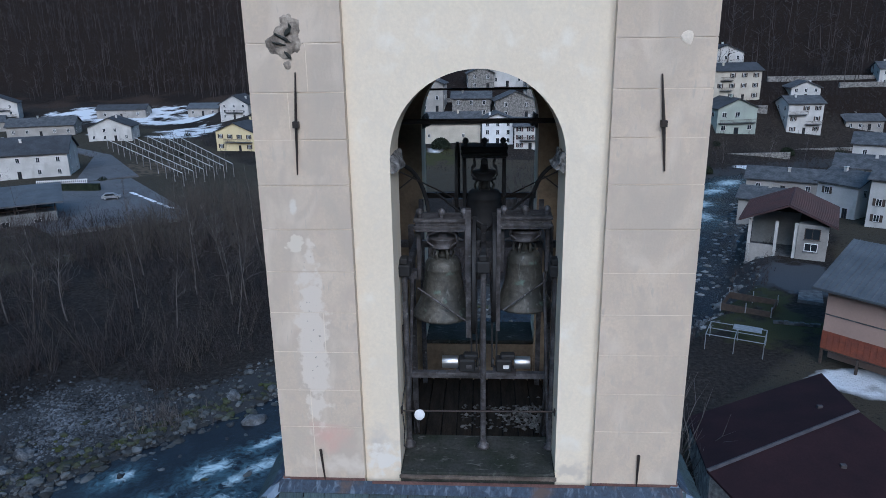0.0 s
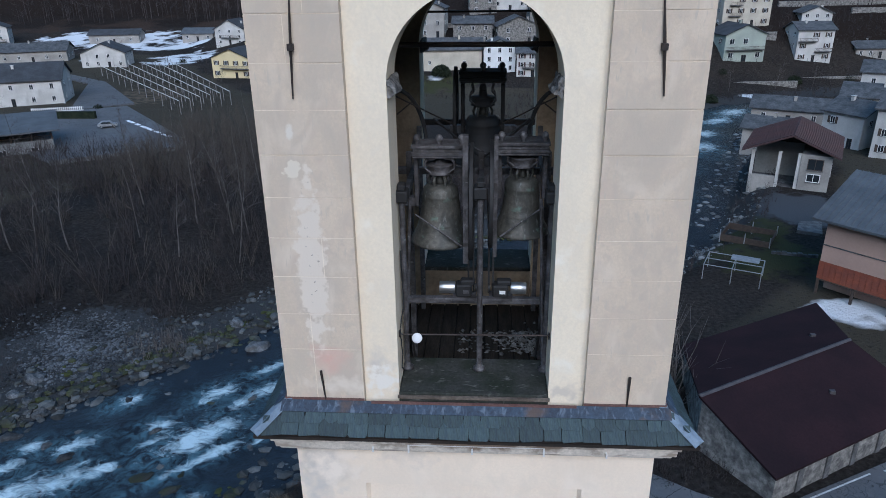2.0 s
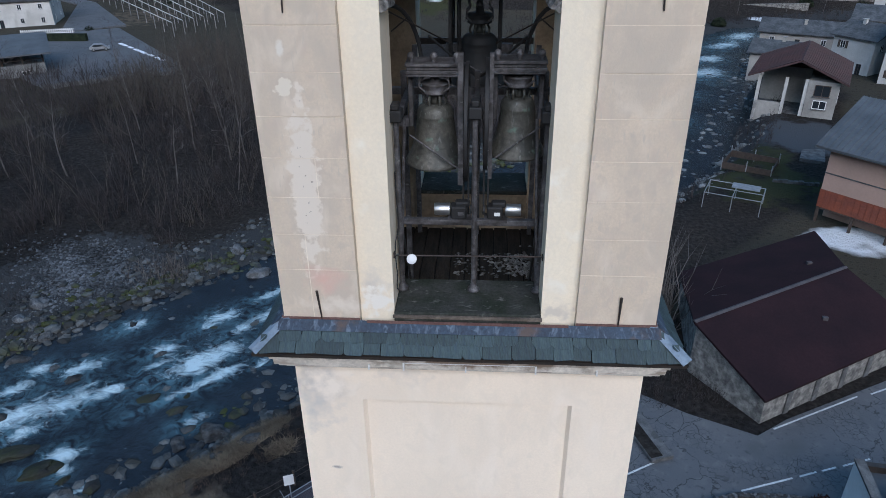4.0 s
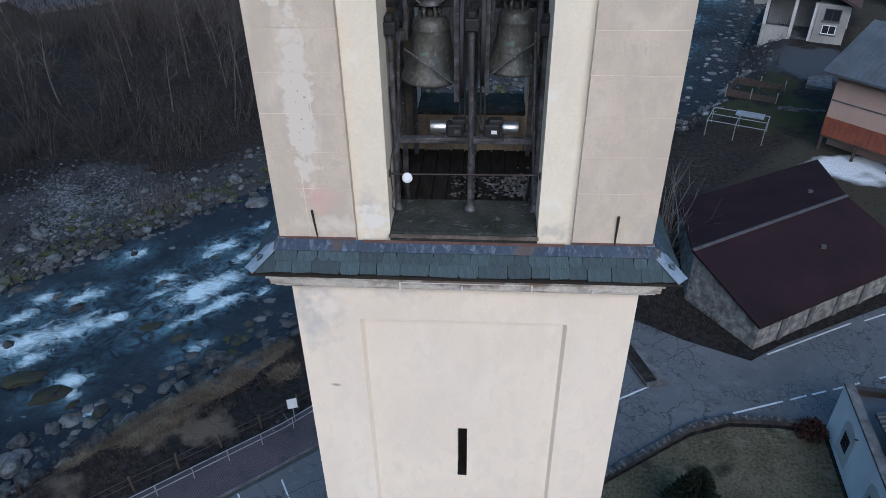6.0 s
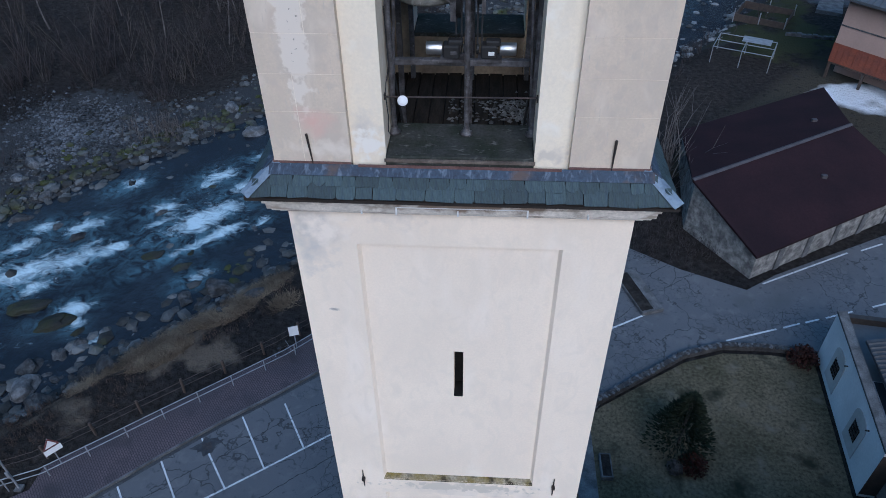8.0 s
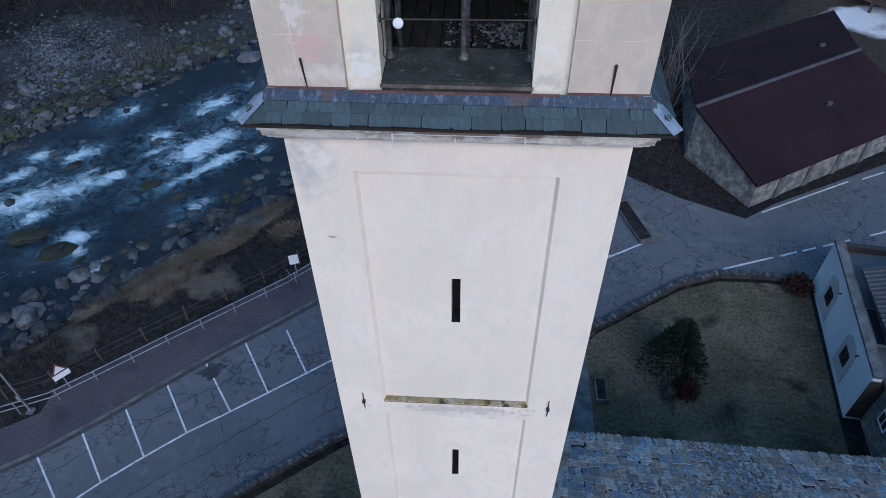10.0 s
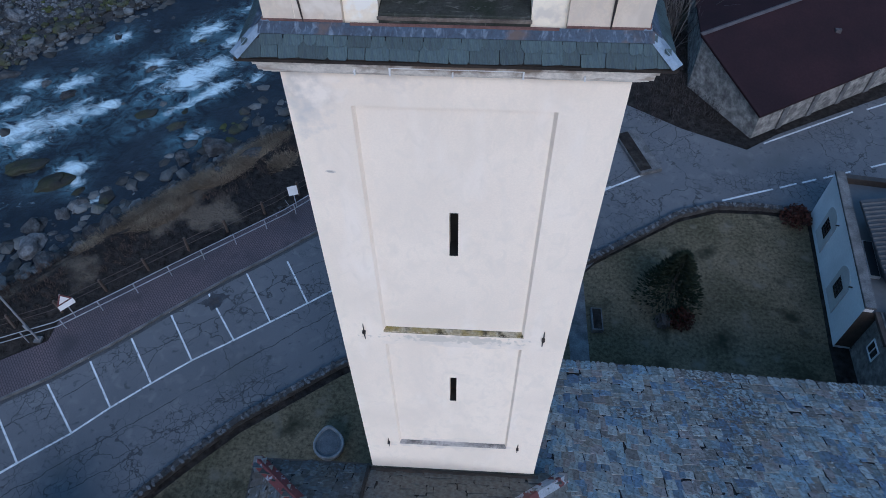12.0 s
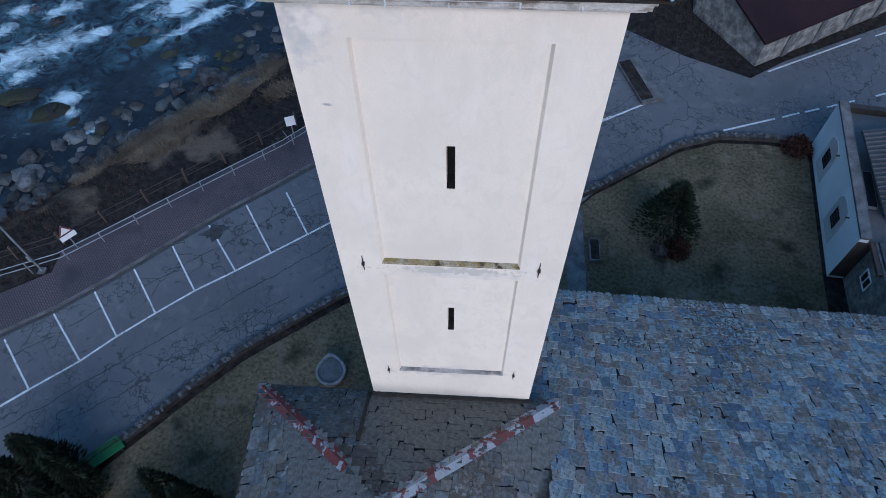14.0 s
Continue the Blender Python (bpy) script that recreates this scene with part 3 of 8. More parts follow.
cover("gravel", np.maximum.reduce([smooth(9.5, 11, np.abs(GS)) * (1 - smooth(12, 15, GS)) * (1 - smooth(15, 22, -GS)), spot(-41, 55, 8, 6.5), spot(-46, 50, 6, 5), smooth(9, 11, GS) * (1 - smooth(16, 22, GS)) * (GY > 70)]) * 0.85)
cover("tar", spot(46, 90, 7, 8) * 0.8)
cover("green", np.maximum.reduce([spot(34, 72, 9, 7), spot(37, 82, 5, 6), spot(-15, 188, 14, 6)]) * 0.62)
cover("snow", np.maximum.reduce([spot(-175, 318, 40, 22), spot(-118, 262, 14, 22), spot(-140, 300, 24, 12), spot(-190, 290, 12, 14), spot(-150, 262, 8, 8), spot(38, 57.5, 5.5, 4), spot(43, 53, 4, 4), spot(76, 195, 5, 3), spot(-14, 195, 5, 4)]) * 0.62)
ground = tagged(new("ground", gm), "leaf-strewn valley ground rising to wooded mountain slopes", "ground", "", "structure")

# river
STREAM = mat("dark_blue_water", (0.0065, 0.0080, 0.012, 1), (0.016, 0.020, 0.026, 1), 0.25, 1.6, 0.22, 0.7, contrast=0.25, depth=0.25)


def foam_mask(nt):
    co, mp = nt.nodes.new("ShaderNodeTexCoord"), nt.nodes.new("ShaderNodeMapping")
    mp.inputs["Rotation"].default_value = (0, 0, radians(-46))
    mp.inputs["Scale"].default_value = (0.62, 1.0, 1.0)
    nt.links.new(co.outputs["Object"], mp.inputs["Vector"])
    big, fine = nt.nodes.new("ShaderNodeTexNoise"), nt.nodes.new("ShaderNodeTexNoise")
    big.inputs["Scale"].default_value, big.inputs["Detail"].default_value, big.inputs["Distortion"].default_value = 0.20, 3, 0.8
    fine.inputs["Scale"].default_value, fine.inputs["Detail"].default_value, fine.inputs["Distortion"].default_value = 1.0, 12, 1.4
    fine.inputs["Roughness"].default_value = 0.7
    for k in (big, fine):
        nt.links.new(mp.outputs["Vector"], k.inputs["Vector"])
    at = nt.nodes.new("ShaderNodeAttribute")
    at.attribute_name = "foam"
    v = math_node(nt, "ADD", math_node(nt, "MULTIPLY", big.outputs["Fac"], 0.35), math_node(nt, "MULTIPLY", fine.outputs["Fac"], 0.95))
    v = math_node(nt, "ADD", v, math_node(nt, "MULTIPLY", at.outputs["Fac"], 0.40))
    r = nt.nodes.new("ShaderNodeMapRange")
    r.inputs["From Min"].default_value, r.inputs["From Max"].default_value = 0.80, 1.08
    nt.links.new(v, r.inputs["Value"])
    return r.outputs["Result"]


def wash_mask(nt):
    """Soft aerated water round the rapids."""
    at, big = nt.nodes.new("ShaderNodeAttribute"), noise_mask(0.8, 0.36, 0.64, 9, distortion=1.5)(nt)
    at.attribute_name = "wash"
    return math_node(nt, "MULTIPLY", math_node(nt, "MULTIPLY", at.outputs["Fac"], big), 1.0)


overlay(STREAM, (0.09, 0.165, 0.20, 1), wash_mask)
overlay(STREAM, (0.52, 0.63, 0.66, 1), foam_mask)
STREAM.node_tree.nodes["Principled BSDF"].inputs["Specular IOR Level"].default_value = 0.35
wx, wy = np.arange(-95, 85, 0.6), np.arange(-40, 206, 0.6)
WX, WY = np.meshgrid(wx, wy)
WS = river_side(WX, WY)
rapids = [(-23.8, 39.6, 3.8, 1.5), (-25.0, 38.3, 1.6, 1.2), (-22.0, 37.5, 2.4, 0.7), (-23.5, 35.9, 2.8, 0.5), (-24.7, 34.7, 1.3, 0.45), (-36.2, 32.0, 3.1, 1.5), (-33.2, 33.2, 3.1, 1.3), (-30.5, 34.8, 2.2, 0.7), (-34.6, 30.0, 1.4, 0.8), (-30.4, 27.9, 1.4, 0.8), (-29.4, 26.5, 0.6, 0.6), (-34.1, 37.9, 1.9, 1.0), (-37.5, 37.6, 1.1, 0.8), (-32.5, 35.9, 0.9, 0.3), (-22.1, 32.0, 1.1, 0.7)]
rapids += [(-24.5, 46.3, 1.5, 1.0), (-22.1, 44.4, 1.2, 0.6), (-32.4, 44.6, 1.4, 0.8), (-27.1, 25.0, 0.5, 0.25), (-28.2, 40.9, 1.3, 1.0), (-38.4, 34.8, 1.5, 0.8), (-28.0, 38.6, 1.3, 0.4), (-25.5, 44.7, 1.1, 0.4), (-18.8, 39.4, 0.8, 0.4), (-42, 30, 5, 3), (-50, 24, 8, 5), (-20.0, 47.0, 2.0, 0.8), (-21.0, 50.5, 2.2, 0.6)]
rapids += [(64, 176, 6, 3), (46, 140, 5, 4), (30, 108, 4, 3), (24, 94, 3, 3), (36, 124, 4, 3), (57, 166, 6, 3), (50, 152, 4, 3)]
foam, wash = np.zeros(WX.shape), np.zeros(WX.shape)
for x, y, rx, ry in rapids:
    c, s = math.cos(radians(44)), math.sin(radians(44))
    u, v = (WX - x) * c + (WY - y) * s, -(WX - x) * s + (WY - y) * c
    foam = np.maximum(foam, np.exp(-(u / rx) ** 2 - (v / ry) ** 2))
    wash = np.maximum(wash, np.exp(-((u + rx * 0.5) / (rx * 1.7)) ** 2 - (v / (ry * 1.8)) ** 2))
wave = np.array([[noise.noise(Vector((x * 0.5 + y * 0.2, y * 0.6, 1))) + 0.6 * noise.noise(Vector((x * 1.3, y * 1.3, 4))) for x in wx] for y in wy])
WZ = -3.55 + wave * (0.07 + 0.22 * foam)
keep = np.abs(WS) < 15
idm = np.arange(WX.size).reshape(WX.shape)
ok = keep[:-1, :-1] & keep[1:, 1:] & keep[1:, :-1] & keep[:-1, 1:]
wq = np.stack([idm[:-1, :-1], idm[:-1, 1:], idm[1:, 1:], idm[1:, :-1]], -1)[ok]
used, inv = np.unique(wq, return_inverse=True)
wm = bpy.data.meshes.new("river_water")
wm.from_pydata(np.stack([WX, WY, WZ], -1).reshape(-1, 3)[used].tolist(), [], inv.reshape(-1, 4).tolist())
wm.polygons.foreach_set("use_smooth", [True] * len(wm.polygons))
wm.materials.append(STREAM)
fa = wm.attributes.new("foam", "FLOAT", "POINT")
fa.data.foreach_set("value", foam.reshape(-1)[used].astype(np.float32))
wa = wm.attributes.new("wash", "FLOAT", "POINT")
wa.data.foreach_set("value", wash.reshape(-1)[used].astype(np.float32))
tagged(new("river_water", wm), "dark blue mountain river with white foaming rapids", "river", "", "structure")

# road, car park and pavement
ROAD = [(-40, -22), (-16.2, 1.7), (-13.8, 4.4), (-11.4, 6.8), (-9.0, 8.6), (-6.7, 10.3), (0, 14.2), (7.8, 18.7), (11.4, 21.1), (13.3, 22.4), (15.9, 23.3), (18.8, 23.3), (21.6, 23.0), (24, 23.5), (60, 34), (60, 47), (31, 35.2), (21.5, 30.3), (19.0, 28.6), (14.8, 30.6), (10.5, 33.5), (2, 29.5), (-12.0, 17.7), (-14.4, 15.8), (-17.2, 13.3), (-19.8, 10.9), (-22.3, 8.8), (-24.8, 7.1), (-48, -12)]


def crack_mask(nt):
    co, nz, vo = nt.nodes.new("ShaderNodeTexCoord"), nt.nodes.new("ShaderNodeTexNoise"), nt.nodes.new("ShaderNodeTexVoronoi")
    nz.inputs["Scale"].default_value, nz.inputs["Detail"].default_value = 0.9, 4
    add = nt.nodes.new("ShaderNodeMix")
    add.data_type = "VECTOR"
    add.inputs["Factor"].default_value = 0.35
    nt.links.new(co.outputs["Object"], nz.inputs["Vector"])
    nt.links.new(co.outputs["Object"], add.inputs["A"])
    sc = nt.nodes.new("ShaderNodeVectorMath")
    sc.operation = "SCALE"
    sc.inputs["Scale"].default_value = 4.0
    nt.links.new(nz.outputs["Color"], sc.inputs[0])
    nt.links.new(sc.outputs[0], add.inputs["B"])
    vo.feature = "DISTANCE_TO_EDGE"
    vo.inputs["Scale"].default_value = 0.36
    nt.links.new(add.outputs["Result"], vo.inputs["Vector"])
    r = nt.nodes.new("ShaderNodeMapRange")
    r.inputs["From Min"].default_value, r.inputs["From Max"].default_value = 0.011, 0.004
    nt.links.new(vo.outputs["Distance"], r.inputs["Value"])
    fade = noise_mask(0.13, 0.36, 0.46, 2)(nt)
    return math_node(nt, "MULTIPLY", r.outputs["Result"], fade)


overlay(ASPHALT, (0.034, 0.035, 0.038, 1), crack_mask)
def alligator(nt):
    """Fine crazing in patches of the old surface."""
    co, vo = nt.nodes.new("ShaderNodeTexCoord"), nt.nodes.new("ShaderNodeTexVoronoi")
    vo.feature = "DISTANCE_TO_EDGE"
    vo.inputs["Scale"].default_value, vo.inputs["Randomness"].default_value = 2.4, 1.0
    warp = nt.nodes.new("ShaderNodeTexNoise")
    warp.inputs["Scale"].default_value, warp.inputs["Detail"].default_value = 2.5, 5
    push = nt.nodes.new("ShaderNodeVectorMath")
    push.operation = "MULTIPLY_ADD"
    push.inputs[1].default_value = (0.5, 0.5, 0.5)
    nt.links.new(co.outputs["Object"], warp.inputs["Vector"])
    nt.links.new(warp.outputs["Color"], push.inputs[0])
    nt.links.new(co.outputs["Object"], push.inputs[2])
    nt.links.new(push.outputs[0], vo.inputs["Vector"])
    r = nt.nodes.new("ShaderNodeMapRange")
    r.inputs["From Min"].default_value, r.inputs["From Max"].default_value = 0.05, 0.012
    nt.links.new(vo.outputs["Distance"], r.inputs["Value"])
    return math_node(nt, "MULTIPLY", r.outputs["Result"], noise_mask(0.22, 0.5, 0.6, 4)(nt))


overlay(ASPHALT, (0.024, 0.025, 0.028, 1), alligator)
overlay(ASPHALT, (0.075, 0.078, 0.08, 1), noise_mask(0.35, 0.56, 0.7, 5))


def seam(v0, width, wander):
    """A long paving seam that runs with the road, wandering a little."""
    def build(nt):
        co, sep, nz = nt.nodes.new("ShaderNodeTexCoord"), nt.nodes.new("ShaderNodeSeparateXYZ"), nt.nodes.new("ShaderNodeTexNoise")
        nt.links.new(co.outputs["Object"], sep.inputs[0])
        nz.inputs["Scale"].default_value, nz.inputs["Detail"].default_value = 0.5, 9
        nz.inputs["Roughness"].default_value = 0.7
        nt.links.new(co.outputs["Object"], nz.inputs["Vector"])
        v = math_node(nt, "ADD", math_node(nt, "MULTIPLY", sep.outputs["X"], -0.623), math_node(nt, "MULTIPLY", sep.outputs["Y"], 0.782))
        v = math_node(nt, "ADD", v, math_node(nt, "MULTIPLY", math_node(nt, "SUBTRACT", nz.outputs["Fac"], 0.5), wander))
        d = math_node(nt, "ABSOLUTE", math_node(nt, "SUBTRACT", v, v0))
        return math_node(nt, "MULTIPLY", math_node(nt, "LESS_THAN", d, width), noise_mask(0.4, 0.40, 0.46, 3)(nt))
    return build


for v0, w, k in ((15.55, 0.022, 0.7), (13.9, 0.018, 0.9), (19.2, 0.02, 0.8), (22.4, 0.02, 1.2)):
    overlay(ASPHALT, (0.020, 0.021, 0.024, 1), seam(v0, w, k))
solo("road", slab(ROAD, -0.3, 0.0), ASPHALT, "cracked grey asphalt road and car park", "road", kind="structure")


def strip(bm, a, b, w, z0, z1):
    """A straight bar on the ground from a to b, w wide."""
    a, b = Vector((*a, 0)), Vector((*b, 0))
    n = (b - a).normalized().cross(Vector((0, 0, 1))) * w / 2
    v = [bm.verts.new((p + s * n) + Vector((0, 0, z))) for z in (z0, z1) for p, s in ((a, -1), (a, 1), (b, 1), (b, -1))]
    for f in ((3, 2, 1, 0), (4, 5, 6, 7), (0, 1, 5, 4), (1, 2, 6, 5), (2, 3, 7, 6), (3, 0, 4, 7)):
        bm.faces.new([v[i] for i in f])
    return bm


def marking(a, b, w=0.1):
    solo("road_marking", strip(bmesh.new(), a, b, w, 0.001, 0.006), LINE, "worn white painted line on asphalt", "road marking", group="painted lines", kind="structure")


bays = [((-24.4, 6.7), (-22.0, 4.0)), ((-22.6, 8.7), (-19.9, 5.7)), ((-20.7, 10.1), (-18.4, 7.2)), ((-19.0, 11.8), (-16.7, 8.7)), ((-17.1, 13.3), (-14.9, 10.2)), ((-15.2, 14.7), (-12.9, 11.6)), ((-13.3, 16.3), (-11.1, 12.9)), ((-11.0, 17.3), (-9.2, 14.3)), ((-9.0, 18.9), (-7.3, 15.7)), ((-26.4, 5.0), (-24.0, 2.2))]
for a, b in bays:
    marking(a, b)
marking((-26.5, 0.2), (-22.0, 4.0), 0.13)
for a, b in zip(bays[:-2], bays[1:-1]):
    marking(a[1], b[1], 0.11)
for a, b in (((16.4, 23.7), (19.9, 24.9)), ((20.4, 25.05), (21.6, 25.5)), ((22.0, 25.6), (23.0, 25.95)), ((23.5, 26.1), (25.5, 26.8)), ((27, 27.3), (29.5, 28.2)), ((20.3, 29.3), (27.5, 33.0)), ((28.6, 33.3), (30.5, 34.2)), ((8.4, 24.0), (12.2, 26.2)), ((8.6, 24.2), (9.3, 24.6))):
    marking(a, b, 0.13)

PATH_IN = [(-48, -12), (-24.8, 7.1), (-22.3, 8.8), (-19.8, 10.9), (-17.2, 13.3), (-14.4, 15.8), (-12.0, 17.7), (-4, 24.5), (2, 29.5)]
PATH_OUT = [(-0.5, 32.0), (-6.5, 27.0), (-12.3, 21.1), (-18.3, 16.2), (-21.1, 14.0), (-23.2, 12.4), (-23.3, 10.9), (-26.5, 8.9), (-50, -9.5)]
overlay(PAVER, (0.035, 0.03, 0.034, 1), noise_mask(0.6, 0.55, 0.7, 4))


def paver_joints(nt):
    co, br = nt.nodes.new("ShaderNodeTexCoord"), nt.nodes.new("ShaderNodeTexBrick")
    mp = nt.nodes.new("ShaderNodeMapping")
    mp.inputs["Rotation"].default_value = (0, 0, radians(50))
    nt.links.new(co.outputs["Object"], mp.inputs["Vector"])
    nt.links.new(mp.outputs["Vector"], br.inputs["Vector"])
    br.inputs["Scale"].default_value, br.inputs["Brick Width"].default_value, br.inputs["Row Height"].default_value = 1.0, 0.24, 0.12
    br.inputs["Mortar Size"].default_value = 0.014
    return br.outputs["Fac"]


overlay(PAVER, (0.022, 0.02, 0.022, 1), paver_joints)
solo("pavement", slab(PATH_IN + PATH_OUT, -0.3, 0.13), PAVER, "purple brick-paved riverside pavement", "pavement", kind="structure")
bm = bmesh.new()
for a, b in zip(PATH_IN[:-1], PATH_IN[1:]):
    n = (Vector(b) - Vector(a)).normalized()
    n = Vector((n.y, -n.x)) * 0.06
    strip(bm, (a[0] + n.x, a[1] + n.y), (b[0] + n.x, b[1] + n.y), 0.12, -0.1, 0.15)
# dark strip on the road side: the kerb's shadow laid in as colour
gutter = bmesh.new()
for a, b in zip(PATH_IN[:-1], PATH_IN[1:]):
    n = (Vector(b) - Vector(a)).normalized()
    n = Vector((n.y, -n.x)) * 0.24
    strip(gutter, (a[0] + n.x, a[1] + n.y), (b[0] + n.x, b[1] + n.y), 0.22, 0.0, 0.007)
KERBSHADE = mat("damp_gutter_tar", (0.030, 0.031, 0.034, 1), (0.048, 0.049, 0.052, 1), 1.5, 12, 0.8, 0.4, contrast=0.5)
solo("road_gutter", gutter, KERBSHADE, "dark strip on the asphalt painted as the kerb's shadow", "gutter", kind="structure")
solo("kerb", bm, KERB, "grey stone kerb along the pavement", "kerb", kind="structure")

# churchyard lawns and their low walls
LAWN_R = [(6.95, 5), (6.95, 17.2), (7.7, 18.0), (11.3, 20.4), (13.3, 21.7), (15.9, 22.6), (18.8, 22.6), (21.4, 22.2), (20.5, 15.2), (20.2, 13), (19.5, 5)]
LAWN_L = [(-30, -14), (-16, 1.2), (-13.5, 3.9), (-11.2, 6.2), (-8.8, 8.0), (-6.5, 9.7), (-2.6, 12), (5, 16), (6, 13), (6, -14)]
solo("lawn", slab(LAWN_R, -0.2, 0.0), GRASS, "patchy brown winter lawn beside the church", "lawn", kind="structure")
solo("lawn", slab(LAWN_L, -0.2, 0.004), GRASS, "patchy brown winter grass round the tower", "lawn", kind="structure")
solo("footpath", slab([(5.9, 5), (6.95, 5), (6.95, 17.4), (7.7, 18.2), (5.9, 17)], -0.2, 0.03), KERB, "pale stone footpath beside the lawn", "path", kind="structure")


def cobble_wall(pts, label):
    """A low churchyard wall of rounded stones set in rows."""
    wall = thing("low_wall", label, "wall", kind="structure")
    bm = bmesh.new()
    for a, b in zip(pts[:-1], pts[1:]):
        strip(bm, a, b, 0.34, -0.2, 0.34)
    part("wall_core", bm, WALLCORE, wall)
    k = 0
    for a, b in zip(pts[:-1], pts[1:]):
        a, b = Vector((*a, 0)), Vector((*b, 0))
        d = (b - a).normalized()
        side = d.cross(Vector((0, 0, 1)))
        for i in range(int((b - a).length / 0.34)):
            for s in (-0.1, 0.1):
                k += 1
                ob = new("stone", PEBBLES[k % len(PEBBLES)])
                p = a + d * (0.17 + i * 0.34 + random.uniform(-0.1, 0.1)) + side * (s + random.uniform(-0.03, 0.03))
                ob.parent = wall
                ob.matrix_basis = pose(p.x, p.y, 0.34, 0, 0, random.uniform(0, 360)) @ Matrix.Diagonal((random.uniform(0.1, 0.22), random.uniform(0.08, 0.16), 0.08, 1))
    return wall


def boulder_mesh(seed, sub=2, rough=0.28, material=None, flat=0.75):
    bm = bmesh.new()
    bmesh.ops.create_icosphere(bm, subdivisions=sub, radius=1)
    for v in bm.verts:
        p = v.co.copy()
        k = 1 + rough * noise.noise(p * 1.1 + Vector((seed * 7.1, 0, 0))) * 1.6 + rough * 0.45 * noise.noise(p * 2.7 + Vector((0, seed * 3.3, 0)))
        v.co = Vector((p.x * k, p.y * k, p.z * k * flat))
    for f in bm.faces:
        f.smooth = False
    me = bpy.data.meshes.new("stone")
    bm.to_mesh(me)
    bm.free()
    me.materials.append(material or DARKROCK)
    return me


PEBBLES = [boulder_mesh(40 + i, 1, 0.2) for i in range(5)]

# ---------------------------------------------------------------- bell tower
tower = thing("bell_tower", "tall plastered church bell tower with an open arched belfry", "tower")
ZS, ZT = 28.4, 36.2          # belfry floor ledge and wall top
HW, PW, T = 2.5, 1.45, 0.85  # half width, inner edge of the corner pilasters, wall thickness
ARCH_R, SPRING = 0.99, 32.52


def quarter(k):
    """The tower's k-th side, turned about its middle."""
    return Matrix.Translation((0, HW, 0)) @ Matrix.Rotation(k * math.pi / 2, 4, "Z") @ Matrix.Translation((0, -HW, 0))


def arch_outline(half, z0, z1, r, spring, n=28):
    pts = [(-half, z0), (-r, z0), (-r, spring)]
    pts += [(-r * math.cos(math.pi * k / n), spring + r * math.sin(math.pi * k / n)) for k in range(1, n)]
    return pts + [(r, spring), (r, z0), (half, z0), (half, z1), (-half, z1)]


for k in range(4):
    wall = part("belfry_wall", turn(plate(arch_outline(PW, 28.25, ZT, ARCH_R, SPRING), 0.09, T), quarter(k)), CREAM, tower, "cream plaster belfry wall with a tall round arch")
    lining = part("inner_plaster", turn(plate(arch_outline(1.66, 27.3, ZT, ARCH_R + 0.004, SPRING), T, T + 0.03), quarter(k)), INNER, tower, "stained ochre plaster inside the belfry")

# corner pilasters: a white core with proud blocks of grey-beige render between thin white joints
courses = [28.36] + [29.14 + 0.518 * i for i in range(14)]
for k in range(4):
    bm = bmesh.new()
    box(bm, -HW + 0.004, -PW, 0.004, 1.05, ZS - 0.05, ZT)
    core = part("pilaster", turn(bm, quarter(k)), MORTAR, tower, "corner pilaster marked out in pale ashlar courses")
    rnd = random.Random(5 + k)
    for z0, z1 in zip(courses[:-1], courses[1:]):
        cut = rnd.choice((None, None, 0.4, 0.62))
        spans = [(-HW, -PW)] if cut is None else [(-HW, -HW + 1.05 * cut), (-HW + 1.05 * cut, -PW)]
        for a, b in spans:
            bm = boxes((a + (0.006 if a > -HW else 0), b - (0.006 if b < -PW else 0), -0.003, 0.02, z0 + 0.006, min(z1, ZT) - 0.006))
            part("block", turn(bm, quarter(k)), GREIGE, core)
        bm = boxes((-HW - 0.003, -HW + 0.02, 0.022, 1.05, z0 + 0.006, min(z1, ZT) - 0.006))
        part("block", turn(bm, quarter(k)), GREIGE, core)
        bm = boxes((-PW - 0.012, -PW + 0.004, 0.022, 0.0885, z0 + 0.006, min(z1, ZT) - 0.006))
        part("block", turn(bm, quarter(k)), GREIGE, core)
part("cap", boxes((-HW, HW, 0, 2 * HW, ZT, ZT + 0.3)), CORNICE, tower, "plain stone slab closing the tower's top")

# dark wood, taken down further in colour for the weak light indoors
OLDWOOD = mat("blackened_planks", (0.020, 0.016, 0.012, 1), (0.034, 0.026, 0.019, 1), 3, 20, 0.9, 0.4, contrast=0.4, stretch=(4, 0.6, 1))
# belfry floor, sills; floor and plank colours carry the dimness inside
part("belfry_floor", boxes((-1.66, 1.66, 0.5, 4.5, 27.3, 27.68)), DARKVOID, tower, "timber belfry floor with the dimness put into its near-black colour")
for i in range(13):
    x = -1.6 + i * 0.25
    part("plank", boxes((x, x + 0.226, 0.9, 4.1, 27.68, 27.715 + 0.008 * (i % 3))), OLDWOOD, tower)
for k in range(4):
    part("sill", turn(bevel(boxes((-ARCH_R + 0.004, ARCH_R - 0.004, 0.0, 0.90, 28.2 if k == 0 else 28.42, 28.5)), 0.015), quarter(k)), DARKSTONE, tower, "dark mossy stone sill slab")
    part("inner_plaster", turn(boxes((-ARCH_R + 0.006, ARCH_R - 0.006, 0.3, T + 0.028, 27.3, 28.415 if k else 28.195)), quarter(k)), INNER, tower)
    part("sill_edge", turn(boxes((-1.0, 1.0, -0.03, 0.0, 28.425, 28.465)), quarter(k)), SILL, tower, "worn stone edge of the sill")

